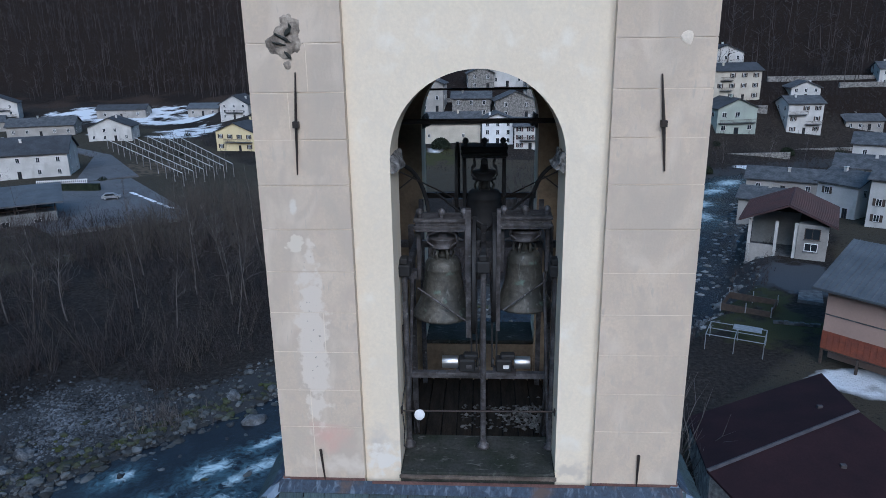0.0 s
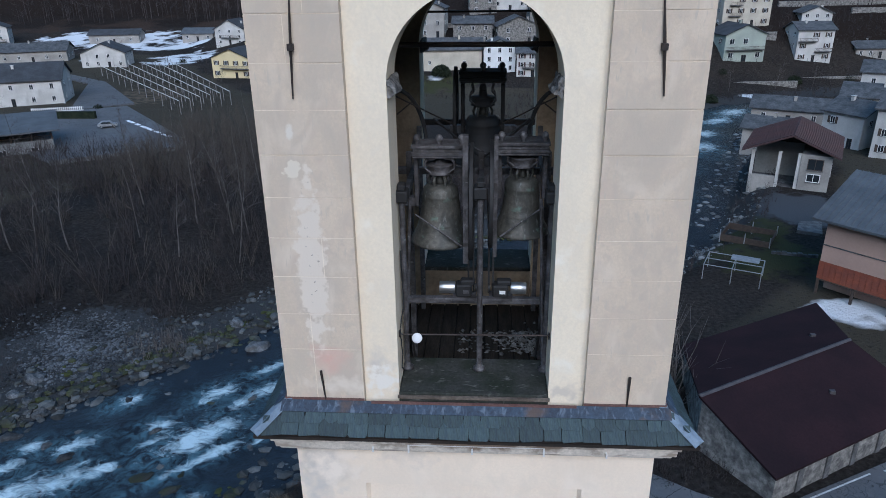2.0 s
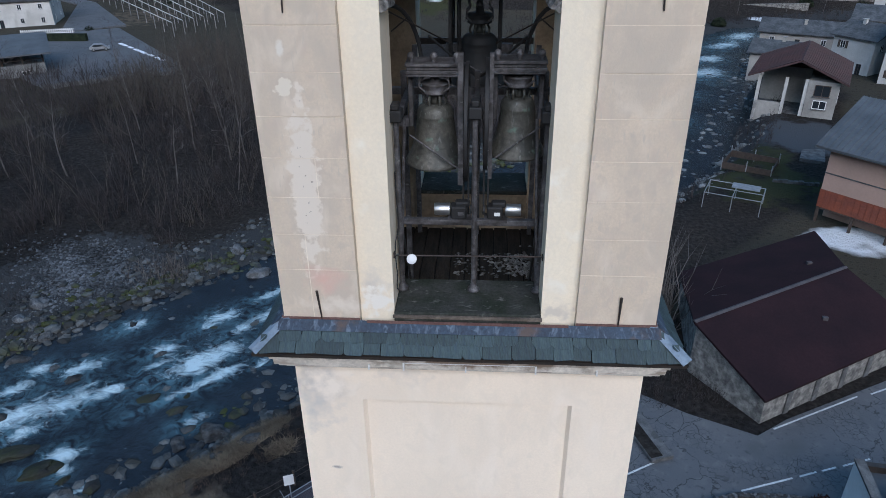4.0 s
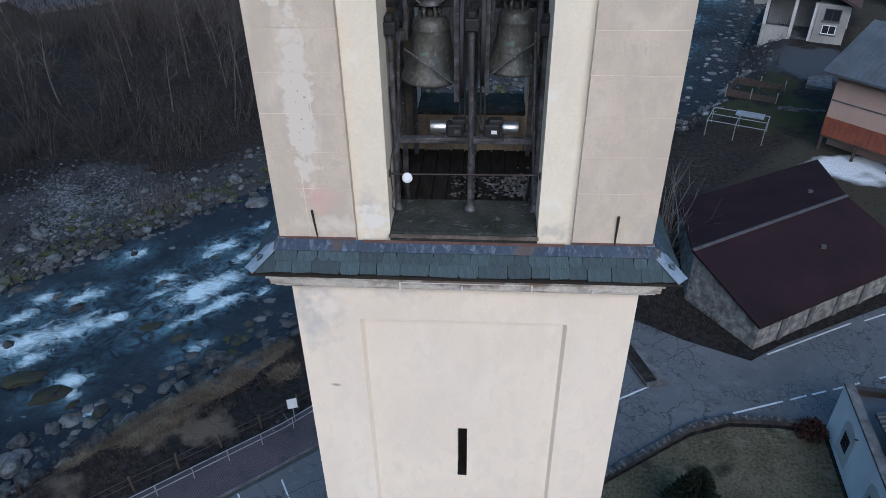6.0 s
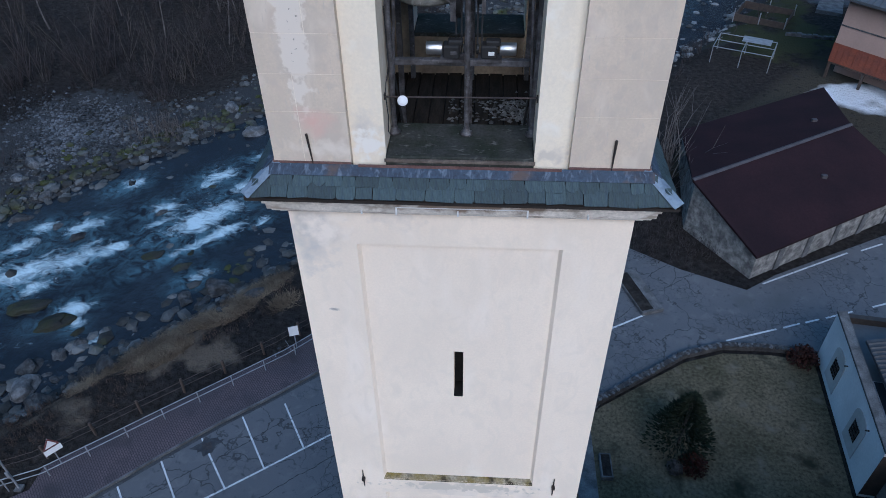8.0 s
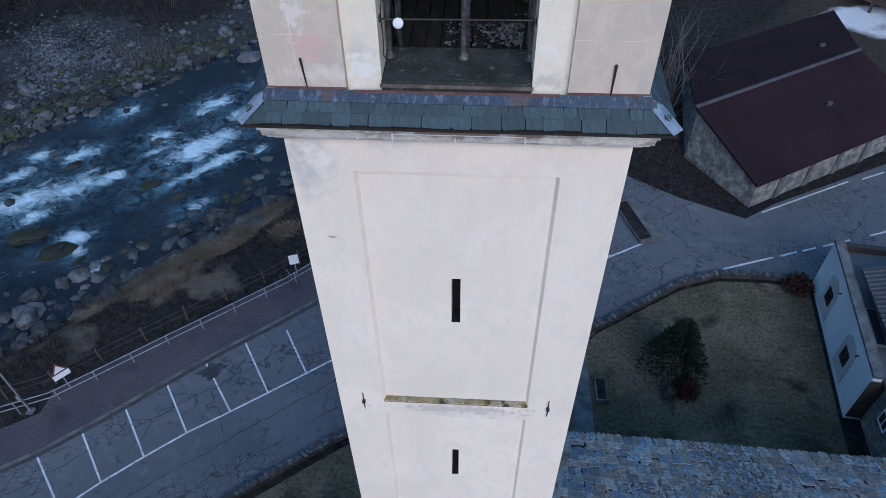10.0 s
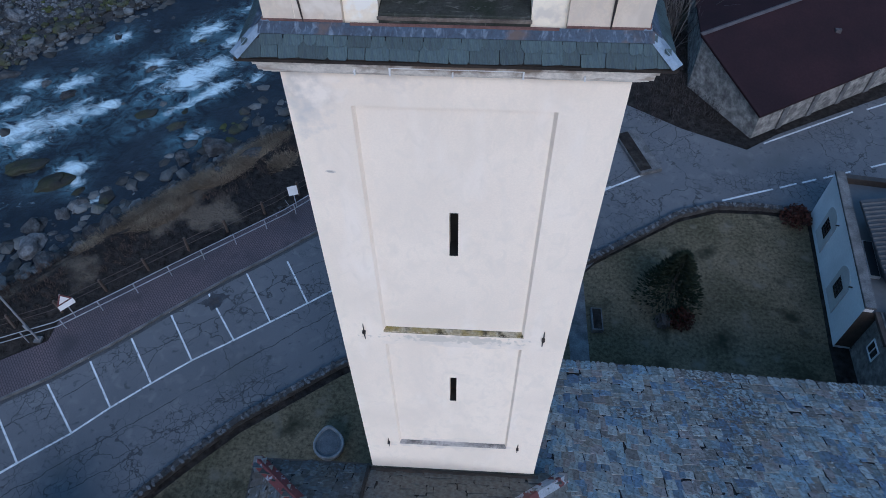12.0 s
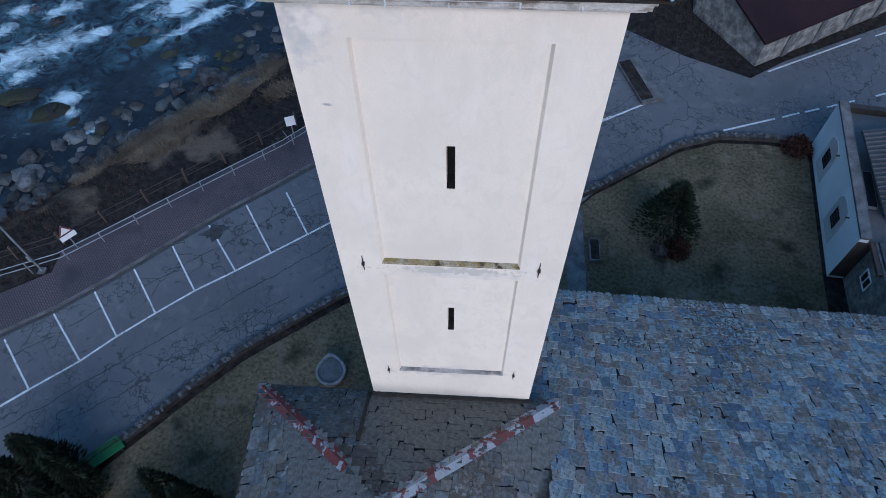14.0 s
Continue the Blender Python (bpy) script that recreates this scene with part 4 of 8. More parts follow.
WALL_ROUGH = mat("grey_rough_stone", (0.24, 0.23, 0.215, 1), (0.05, 0.047, 0.044, 1), 12, 30, 0.95, 0.8, contrast=0.45)
# stumps of the stone imposts at the arch springing
for s, yy in ((-1, 0.36), (1, 0.36), (-1, 4.5), (1, 4.5)):
    bm = bmesh.new()
    bmesh.ops.create_cube(bm, size=1)
    bmesh.ops.subdivide_edges(bm, edges=bm.edges[:], cuts=3, use_grid_fill=True)
    for v in bm.verts:
        n = noise.noise_vector(v.co * 2.3 + Vector((s * 5, 1, 2)))
        v.co = Vector((v.co.x * 0.12, v.co.y * 0.5, v.co.z * 0.19)) + n * 0.04
    turn(bm, Matrix.Translation((s * 0.965, yy, 32.47)) @ Matrix.Rotation(s * 0.4, 4, "Y"))
    part("impost_stone", bm, WALL_ROUGH, tower, "broken rough stone impost")

bm = bmesh.new()
rings = []
for o, z in ((0.05, 27.58), (0.05, 27.64), (0.13, 27.65), (0.14, 27.70), (0.18, 27.71), (0.19, 27.81), (0.225, 27.83), (0.23, 28.03)):
    rings.append([bm.verts.new(c) for c in ((-HW - o, -o, z), (HW + o, -o, z), (HW + o, 2 * HW + o, z), (-HW - o, 2 * HW + o, z))])
for a, b in zip(rings[:-1], rings[1:]):
    for k in range(4):
        bm.faces.new((a[k], a[(k + 1) % 4], b[(k + 1) % 4], b[k]))
cn = part("cornice", bm, CORNICE, tower, "stepped and stained stone cornice")

# slate skirt round the belfry's foot
ZE, OV = 28.07, 0.36
skirt = part("skirt_roof", solid([(-HW - OV, -OV, ZE - 0.03), (HW + OV, -OV, ZE - 0.03), (HW + OV, 2 * HW + OV, ZE - 0.03), (-HW - OV, 2 * HW + OV, ZE - 0.03), (-HW, 0, 28.33), (HW, 0, 28.33), (HW, 2 * HW, 28.33), (-HW, 2 * HW, 28.33)], [(0, 1, 5, 4), (1, 2, 6, 5), (2, 3, 7, 6), (3, 0, 4, 7)]), ROOFBED, tower, "slate skirt roof under the belfry")
ls = math.hypot(OV, 0.27)
slope = math.atan2(0.27, OV)


def slate_mesh(seed, w, h, round_=0.03):
    rnd = random.Random(seed)
    o = [(0, h), (w, h), (w + rnd.uniform(-0.006, 0.004), round_), (w - round_, rnd.uniform(-0.012, 0.012)), (round_, rnd.uniform(-0.012, 0.012)), (rnd.uniform(-0.004, 0.006), round_)]
    bm = bmesh.new()
    lo, hi = [bm.verts.new((x, y, 0)) for x, y in o], [bm.verts.new((x, y, 0.017)) for x, y in o]
    bm.faces.new(hi)
    for i in range(6):
        bm.faces.new((lo[i], lo[(i + 1) % 6], hi[(i + 1) % 6], hi[i]))
    bmesh.ops.recalc_face_normals(bm, faces=bm.faces)
    me = bpy.data.meshes.new("slate")
    bm.to_mesh(me)
    bm.free()
    me.materials.append(SLATE)
    return me


SLATE_W = (0.17, 0.22, 0.26, 0.31, 0.38)
slates = [[slate_mesh(i + 20 * j, w, 0.26, r) for j, r in enumerate((0.012, 0.055, 0.03))] for i, w in enumerate(SLATE_W)]
rnd = random.Random(3)
for k in range(4):
    base = quarter(k) @ Matrix.Translation((0, -OV - 0.03, ZE - 0.025)) @ Matrix.Rotation(slope, 4, "X")
    for row in range(2):
        half = HW + OV - 0.08 - row * 0.24
        x = -half
        while x < half - 0.1:
            i = rnd.randrange(1, 5) if row == 0 else rnd.randrange(4)
            while i and x + SLATE_W[i] > half + 0.03:
                i -= 1
            w = SLATE_W[i]
            ob = new("slate", slates[i][rnd.choice((1, 1, 2, 0)) if row else rnd.choice((0, 0, 0, 2))])
            ob.parent = skirt
            ob.matrix_basis = base @ pose(x, row * 0.17 + rnd.uniform(-0.006, 0.01), 0.012 + row * 0.016, 3, 0, rnd.uniform(-1.2, 1.2))
            x += w + 0.007
    bm = bmesh.new()
    box(bm, -HW - 0.06, HW + 0.06, 0.315, ls + 0.03, 0.056, 0.066)
    part("flashing", turn(bm, base), FLASH, skirt, "streaked blue-grey lead flashing")
    bm = bmesh.new()
    for a, b, y in ((-HW - 0.01, -PW, -0.014), (PW, HW + 0.01, -0.014), (-PW + 0.1, PW - 0.1, -0.062)):
        box(bm, a, b, y - 0.012, y, 28.33, 28.405)
    part("flashing_edge", turn(bm, quarter(k)), RUSTED, skirt, "rust-brown upturned flashing edge")
    a, b = Vector((-HW - OV - 0.02, -OV - 0.02, ZE + 0.005)), Vector((-HW + 0.02, 0.02, 28.38))
    bm = bmesh.new()
    d = (b - a).normalized()
    s = Vector((1, -1, 0)).normalized() * 0.105
    v = [bm.verts.new(p) for p in (a - s, a + s, b + s, b - s, a + Vector((0, 0, 0.03)), b + Vector((0, 0, 0.03)))]
    for f in ((0, 4, 5, 3), (4, 1, 2, 5), (0, 1, 4), (3, 5, 2), (0, 3, 2, 1)):
        bm.faces.new([v[i] for i in f])
    part("hip_flashing", turn(bm, quarter(k)), LEAD, skirt, "grey lead hip strip")
    part("gutter_edge", turn(boxes((-HW - OV - 0.02, HW + OV + 0.02, -OV - 0.035, -OV + 0.02, ZE - 0.075, ZE - 0.032)), quarter(k)), GUTTER, skirt, "dark brown drip edge")
    part("joint_line", turn(boxes((-0.85, 0.95, -0.197, -0.188, 27.795, 27.818)), quarter(k)), WHITEP, cn, "thin white mortar line")
    for x in (-1.35, -0.87, -0.02, 0.93, 1.75):
        part("joint_patch", turn(boxes((x, x + 0.022, -0.236, -0.17, 27.70, 27.83 if x in (-0.87, 0.93) else 27.76)), quarter(k)), WHITEP, cn, "fresh white mortar dab")

# plain shaft with sunk panels and slits
SH, D = 2.46, 0.04
for k in range(4):
    q = quarter(k)
    bm = bmesh.new()
    y0, y1, yp = D, 0.5, D + 0.075
    e = SH if k % 2 == 0 else SH - 0.46
    box(bm, -e, -1.52, y0, y1, 0, 27.76)
    box(bm, 1.52, e, y0, y1, 0, 27.76)
    box(bm, -1.52, 1.52, y0, y1, 26.93, 27.76)
    box(bm, -1.52, 1.52, y0, y1, 20.13, 20.67)
    box(bm, -1.52, 1.52, y0, y1, 0, 14.63)
    bmesh.ops.remove_doubles(bm, verts=bm.verts, dist=0.0001)
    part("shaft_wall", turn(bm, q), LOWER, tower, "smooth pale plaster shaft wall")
    for z0, z1, s0, s1 in ((20.67, 26.93, 23.35, 24.55), (14.63, 20.13, 17.32, 18.55)):
        bm = boxes((-1.53, -0.08, yp, y1, z0, z1), (0.08, 1.53, yp, y1, z0, z1), (-0.08, 0.08, yp, y1, z0, s0), (-0.08, 0.08, yp, y1, s1, z1))
        part("sunk_panel", turn(bm, q), LOWER, tower, "sunk plaster panel with a narrow slit")
        for sx in (-1, 1):
            a, b = sx * 1.524, sx * 1.47
            part("panel_splay", turn(solid([(a, y0 + 0.002, z0), (b, yp - 0.001, z0), (a, yp + 0.01, z0), (a, y0 + 0.002, z1), (b, yp - 0.001, z1 - 0.06), (a, yp + 0.01, z1)], [(0, 1, 4, 3), (1, 2, 5, 4), (0, 3, 5, 2), (0, 2, 1), (3, 4, 5)]), q), LOWER, tower, "softly splayed plaster edge of the panel")
        part("panel_splay", turn(solid([(-1.52, y0 + 0.002, z1 + 0.004), (1.52, y0 + 0.002, z1 + 0.004), (1.47, yp - 0.001, z1 - 0.06), (-1.47, yp - 0.001, z1 - 0.06), (-1.52, yp + 0.01, z1), (1.52, yp + 0.01, z1)], [(0, 1, 2, 3), (3, 2, 5, 4), (0, 4, 5, 1), (0, 3, 4), (1, 5, 2)]), q), LOWER, tower)
        # black backing and floor liner give the slit its shade by colour
        part("slit", turn(boxes((-0.08, 0.08, 0.46, 0.48, s0, s1)), q), DARKVOID, tower, "near-black plate for the shade inside the slit opening")
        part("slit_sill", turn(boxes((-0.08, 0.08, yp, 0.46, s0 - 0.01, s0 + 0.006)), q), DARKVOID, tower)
        part("panel_ledge", turn(solid([(-1.52, D - 0.015, z0 - 0.02), (1.52, D - 0.015, z0 - 0.02), (1.52, yp, z0 + 0.09), (-1.52, yp, z0 + 0.09), (-1.52, yp, z0 - 0.02), (1.52, yp, z0 - 0.02)], [(0, 1, 2, 3), (0, 4, 5, 1), (3, 2, 5, 4), (0, 3, 4), (1, 5, 2)]), q), MOSS if z0 > 18 else LEDGE, tower, "sloping ledge with yellow moss and dirt" if z0 > 18 else "sloping ledge streaked with grey dirt")
# filler box, its black colour in place of the shaft's inner darkness
part("shaft_core", boxes((-1.9, 1.9, 0.6, 4.4, 0, 27.6)), DARKVOID, tower, "near-black box standing in for the unlit inside of the tower")
part("plinth", boxes((-SH - 0.04, SH + 0.04, 0.0, 5, 0, 12.78)), DARKSTONE, tower, "dark flashing course where tower meets roof")


def anchor(x, z0, z1, y=-0.02, lean=0.0, knot=True):
    """A forged wall-tie bar with its knot."""
    bm = bmesh.new()
    zm = (z0 + z1) / 2 if knot else z1
    rod(bm, (x - lean, y, z0), (x, y - 0.015, zm), 0.009, 0.019, 6)
    if knot:
        rod(bm, (x, y - 0.015, zm), (x + lean, y, z1), 0.019, 0.009, 6)
        box(bm, x - 0.032, x + 0.032, y - 0.05, y + 0.02, zm - 0.035, zm + 0.035)
    return part("wall_anchor", bm, IRON, tower, "black iron wall anchor bar")


anchor(-2.0, 32.38, 33.5, lean=0.03)
anchor(2.0, 32.4, 33.44, lean=-0.05)
anchor(-2.0, 28.36, 28.83, lean=-0.03, knot=False)
anchor(2.005, 28.35, 28.83, lean=0.0, knot=False)
for s in (-1, 1):
    anchor(s * 1.945, 20.35, 20.95, 0.02)
    anchor(s * 1.83, 14.4, 14.95, 0.02)

# broken plaster with masonry showing at the head of one pilaster
bm = bmesh.new()
rnd = random.Random(9)
for dx, dz, r in ((0, 0, 0.13), (-0.1, -0.06, 0.11), (0.06, 0.10, 0.1), (0.02, 0.19, 0.07), (-0.02, -0.17, 0.06), (-0.16, -0.1, 0.05), (0.0, -0.27, 0.045), (0.09, -0.04, 0.09)):
    b2 = bmesh.new()
    bmesh.ops.create_icosphere(b2, subdivisions=3, radius=r)
    for v in b2.verts:
        v.co += noise.noise_vector(v.co * 9 + Vector((dx * 50, 0, dz * 50))) * r * 0.5 + noise.noise_vector(v.co * 30) * r * 0.25
        v.co.y *= 0.25
    turn(b2, Matrix.Translation((-2.05 + dx, 0.0, 33.85 + dz)))
    me = bpy.data.meshes.new("tmp")
    b2.to_mesh(me)
    b2.free()
    bm.from_mesh(me)
    bpy.data.meshes.remove(me)
part("broken_plaster", bm, STONE_ROUGH, tower, "patch of broken plaster showing rough masonry")
# flat dark pieces set on the patch to colour in its shaded hollows
for cx, cz, w, h, a in ((-2.08, 33.86, 0.10, 0.018, 0.5), (-2.02, 33.92, 0.05, 0.025, -0.9), (-2.12, 33.80, 0.08, 0.014, 0.2), (-2.03, 33.68, 0.05, 0.02, 0.9), (-1.99, 33.98, 0.03, 0.012, 1.2)):
    bm = bmesh.new()
    bmesh.ops.create_icosphere(bm, subdivisions=2, radius=1)
    for v in bm.verts:
        v.co *= 1 + 0.5 * noise.noise(v.co * 2 + Vector((cx * 30, 0, cz * 30)))
        v.co = Vector((v.co.x * w, v.co.y * 0.02, v.co.z * h))
    part("cavity", turn(bm, Matrix.Translation((cx, -0.035, cz)) @ Matrix.Rotation(a, 4, "Y")), DARKSTONE, tower, "dark flat piece for the shade of a crack in the broken plaster")
b2 = bmesh.new()
bmesh.ops.create_icosphere(b2, subdivisions=2, radius=0.07)
for v in b2.verts:
    v.co += noise.noise_vector(v.co * 14) * 0.03
    v.co.y *= 0.2
part("broken_plaster", turn(b2, Matrix.Translation((2.18, 0, 33.8))), MORTAR, tower, "small chipped plaster patch")

# ---------------------------------------------------------------- church roofs
church = thing("church", "plastered church with grey stone slab roofs", "church")


def stone_slab(seed, w, h, t, material):
    rnd = random.Random(seed)
    j = lambda a: rnd.uniform(-a, a)
    o = [(0 + j(0.02), h), (w + j(0.02), h), (w + j(0.02), 0.11 + j(0.03)), (w * 0.76 + j(0.03), j(0.04)), (w * 0.26 + j(0.03), j(0.04)), (j(0.02), 0.11 + j(0.03))]
    bm = bmesh.new()
    lo, hi = [bm.verts.new((x, y, 0)) for x, y in o], [bm.verts.new((x, y, t + j(0.006))) for x, y in o]
    bm.faces.new(hi)
    for i in range(6):
        bm.faces.new((lo[i], lo[(i + 1) % 6], hi[(i + 1) % 6], hi[i]))
    bmesh.ops.recalc_face_normals(bm, faces=bm.faces)
    me = bpy.data.meshes.new("roof_slab")
    bm.to_mesh(me)
    bm.free()
    me.materials.append(material)
    return me


def inside(poly, x, y):
    hit = False
    for (ax, ay), (bx, by) in zip(poly, poly[1:] + poly[:1]):
        if (ay > y) != (by > y) and x < (bx - ax) * (y - ay) / (by - ay) + ax:
            hit = not hit
    return hit


SLAB_W = (0.19, 0.25, 0.32, 0.41)


def slab_roof(parent, m, poly, objects, mat_near, mat_far, row=0.3, seed=1, near=None):
    """Overlapping stone slabs, row by row from the eave, inside a polygon of the roof plane; the first are pieces of their own."""
    rnd = random.Random(seed)
    shapes = [[stone_slab(seed * 100 + 10 * i + j, w, row + 0.2, 0.013, mat_near) for j in range(4)] for i, w in enumerate(SLAB_W)]
    raw = [[(np.array([v.co[:] for v in s.vertices]), [tuple(p.vertices) for p in s.polygons]) for s in g] for g in shapes]
    xs, ys = [p[0] for p in poly], [p[1] for p in poly]
    verts, faces, made, todo = [], [], 0, []
    for r in range(int((max(ys) - min(ys)) / row) + 1):
        x = min(xs) + rnd.uniform(-0.3, 0)
        while x < max(xs):
            i, j = rnd.randrange(4), rnd.randrange(4)
            y = min(ys) + r * row + (rnd.uniform(-0.14, 0.14) if r else rnd.uniform(-0.02, 0.02))
            if inside(poly, x + SLAB_W[i] / 2, y + row * 0.5):
                todo.append((near(x, y) if near else 0, i, j, m @ pose(x, y, 0.015 + rnd.uniform(0, 0.02), 3.2, rnd.uniform(-2.5, 2.5), rnd.uniform(-7, 7))))
            x += SLAB_W[i] * 0.97
    todo.sort(key=lambda k: k[0])
    for _, i, j, mm in todo:
        if made < objects:
            ob = new("roof_slab", shapes[i][j])
            ob.parent = parent
            ob.matrix_basis = mm
            made += 1
        else:
            vv, ff = raw[i][j]
            a = np.array(mm)
            off = len(verts)
            verts.extend((vv @ a[:3, :3].T + a[:3, 3]).tolist())
            faces.extend(tuple(q + off for q in f) for f in ff)
    if verts:
        stuff_mesh("roof_slabs", verts, faces, mat_far, "many overlapping grey-blue stone roof slabs", "roof slabs", parent)


def plane_at(origin, along, up):
    """A roof plane's pose: x along the eave, y up the slope."""
    u = Vector(along).normalized()
    n = u.cross(Vector(up)).normalized()
    v = n.cross(u)
    return Matrix(((u.x, v.x, n.x, origin[0]), (u.y, v.y, n.y, origin[1]), (u.z, v.z, n.z, origin[2]), (0, 0, 0, 1)))


# nave: eave over the lawn, rising towards the ridge
NE, NX0, NX1, NY, SKEW = 9.5, 3.55, 26.0, 5.88, 1.0
NT = 0.41
ridge_y = -14.0
zr = NE + NT * (NY - ridge_y)
nave = part("nave_roof", solid([(NX0, NY, NE - 0.12), (NX1, NY - SKEW, NE - 0.12), (NX1, ridge_y, zr - 0.12 - NT * SKEW), (NX0 - 0.35, ridge_y, zr - 0.12), (NX0, NY, NE), (NX1, NY - SKEW, NE), (NX1, ridge_y, zr - NT * SKEW), (NX0 - 0.35, ridge_y, zr)], [(0, 1, 2, 3), (4, 7, 6, 5), (0, 4, 5, 1), (1, 5, 6, 2), (2, 6, 7, 3), (3, 7, 4, 0)]), ROOFBED, church, "wide nave roof of grey-blue stone slabs")
part("nave_roof_back", solid([(NX1, ridge_y, zr), (NX0 - 0.35, ridge_y, zr), (NX0 - 0.35, ridge_y - 14, NE), (NX1, ridge_y - 14, NE)], [(0, 1, 2, 3)]), PIODE_D, church, "far slope of the nave roof")
part("nave_wall", boxes((NX0 + 0.3, NX1 - 0.3, ridge_y - 13.5, NY - SKEW - 0.55, -0.2, NE - 0.1)), WALL_C, church, "plain plastered nave wall")
part("gable_wall", solid([(NX0 + 0.3, NY - 0.6, NE - 0.15), (NX0, ridge_y, zr - 0.15), (NX0, ridge_y - 13.5, NE - 0.15), (NX0 + 0.5, NY - 0.6, NE - 0.15), (NX0 + 0.5, ridge_y, zr - 0.15), (NX0 + 0.5, ridge_y - 13.5, NE - 0.15)], [(0, 1, 2), (3, 5, 4), (0, 3, 4, 1), (1, 4, 5, 2), (2, 5, 3, 0)]), WALL_C, church, "plain plastered gable wall")
nm = plane_at((NX1, NY - SKEW, NE + 0.015), (NX0 - NX1, SKEW, 0), (0, -1, NT))
width = NX1 - NX0
part("nave_roof_corner", solid([(2.52, NY, NE - 0.12), (NX0, NY, NE - 0.12), (NX0, 0.12, NE + NT * (NY - 0.12) - 0.12), (2.52, 0.12, NE + NT * (NY - 0.12) - 0.12), (2.52, NY, NE), (NX0, NY, NE), (NX0, 0.12, NE + NT * (NY - 0.12)), (2.52, 0.12, NE + NT * (NY - 0.12))], [(0, 1, 2, 3), (4, 7, 6, 5), (0, 4, 5, 1), (1, 5, 6, 2), (2, 6, 7, 3), (3, 7, 4, 0)]), ROOFBED, church, "strip of nave roof beside the tower")

# choir: hipped roof against the tower's foot
EZ, AX, AY, AZ = 12.5, -1.5, -3.9, 15.3
c0, c1 = (-6.15, 0.12), (3.45, 0.12)
choir = part("choir_roof", solid([(*c0, EZ), (*c1, EZ), (3.45, -14, EZ), (-6.15, -14, EZ), (AX, AY, AZ), (AX, -14, AZ), (*c0, EZ - 0.15), (*c1, EZ - 0.15), (3.45, -14, EZ - 0.15), (-6.15, -14, EZ - 0.15)], [(0, 1, 4), (1, 2, 5, 4), (3, 0, 4, 5), (2, 3, 5), (0, 6, 7, 1), (1, 7, 8, 2), (2, 8, 9, 3), (3, 9, 6, 0), (6, 9, 8, 7)]), ROOFBED, church, "hipped choir roof of dark stone slabs")
part("choir_wall", boxes((-5.8, 3.2, -13.6, -0.05, -0.2, EZ - 0.12)), WALL_C, church, "plain plastered choir wall")

# ---------------------------------------------------------------- bells and their gear
STEEL = mat("grimy_grey_steel", (0.135, 0.13, 0.135, 1), (0.05, 0.046, 0.046, 1), 6, 26, 0.6, 0.3, metal=0.35, contrast=0.45)
overlay(STEEL, (0.05, 0.045, 0.043, 1), noise_mask(9, 0.56, 0.68, 7))
overlay(STEEL, (0.26, 0.26, 0.255, 1), noise_mask(17, 0.66, 0.74, 6))
BRONZE = mat("weathered_bronze", (0.105, 0.100, 0.085, 1), (0.055, 0.056, 0.048, 1), 3, 18, 0.55, 0.4, metal=0.25, contrast=0.5)
overlay(BRONZE, (0.035, 0.037, 0.034, 1), noise_mask(4, 0.50, 0.66, 8, (1, 1, 0.6)))
overlay(BRONZE, (0.19, 0.195, 0.18, 1), noise_mask(13, 0.60, 0.74, 8, (1.6, 1.6, 0.4)))
overlay(BRONZE, (0.15, 0.22, 0.18, 1), noise_mask(5, 0.62, 0.72, 8))
ALU = mat("bright_aluminium", (0.62, 0.62, 0.61, 1), (0.55, 0.55, 0.55, 1), 8, 40, 0.42, 0.03, metal=1.0, contrast=0.05)
# black paint of the gear; also puts the rear bell in shade by colour
BLACKP_SHADE = mat("black_motor_paint", (0.012, 0.012, 0.0125, 1), (0.020, 0.019, 0.019, 1), 6, 30, 0.7, 0.1, contrast=0.2)
CABLE = mat("black_cable", (0.015, 0.015, 0.015, 1), (0.02, 0.02, 0.02, 1), 6, 30, 0.6, 0.0)
DUST = mat("pale_droppings", (0.17, 0.165, 0.155, 1), (0.07, 0.068, 0.062, 1), 5, 20, 1.0, 0.3, vary=0.5, island=True)


def bell_shape(r, h, n=40):
    """Outer and inner curve of a bell of mouth radius r and height h, mouth at z = 0."""
    outer = [(1.0, 0.0), (1.0, 0.03), (0.97, 0.07), (0.90, 0.14), (0.82, 0.22), (0.745, 0.32), (0.735, 0.335), (0.735, 0.35), (0.71, 0.37), (0.66, 0.50), (0.625, 0.64), (0.62, 0.66), (0.625, 0.675), (0.60, 0.72), (0.595, 0.80), (0.605, 0.815), (0.595, 0.83), (0.57, 0.90), (0.50, 0.96), (0.36, 0.995), (0.2, 1.0)]
    inner = [(0.2, 0.93), (0.44, 0.90), (0.53, 0.78), (0.58, 0.55), (0.66, 0.33), (0.80, 0.14), (0.90, 0.03), (0.93, 0.0)]
    bm = bmesh.new()
    prof = [(a * r, b * h) for a, b in outer + inner]
    rings = [[bm.verts.new((q * math.cos(k * math.tau / n), q * math.sin(k * math.tau / n), z)) for k in range(n)] for q, z in prof]
    for a, b in zip(rings, rings[1:] + rings[:1]):
        if a is rings[len(outer) - 1]:
            bm.faces.new(a)
            bm.faces.new(b[::-1])
            continue
        for k in range(n):
            bm.faces.new((a[k], a[(k + 1) % n], b[(k + 1) % n], b[k])).smooth = True
    bmesh.ops.recalc_face_normals(bm, faces=bm.faces)
    return bm


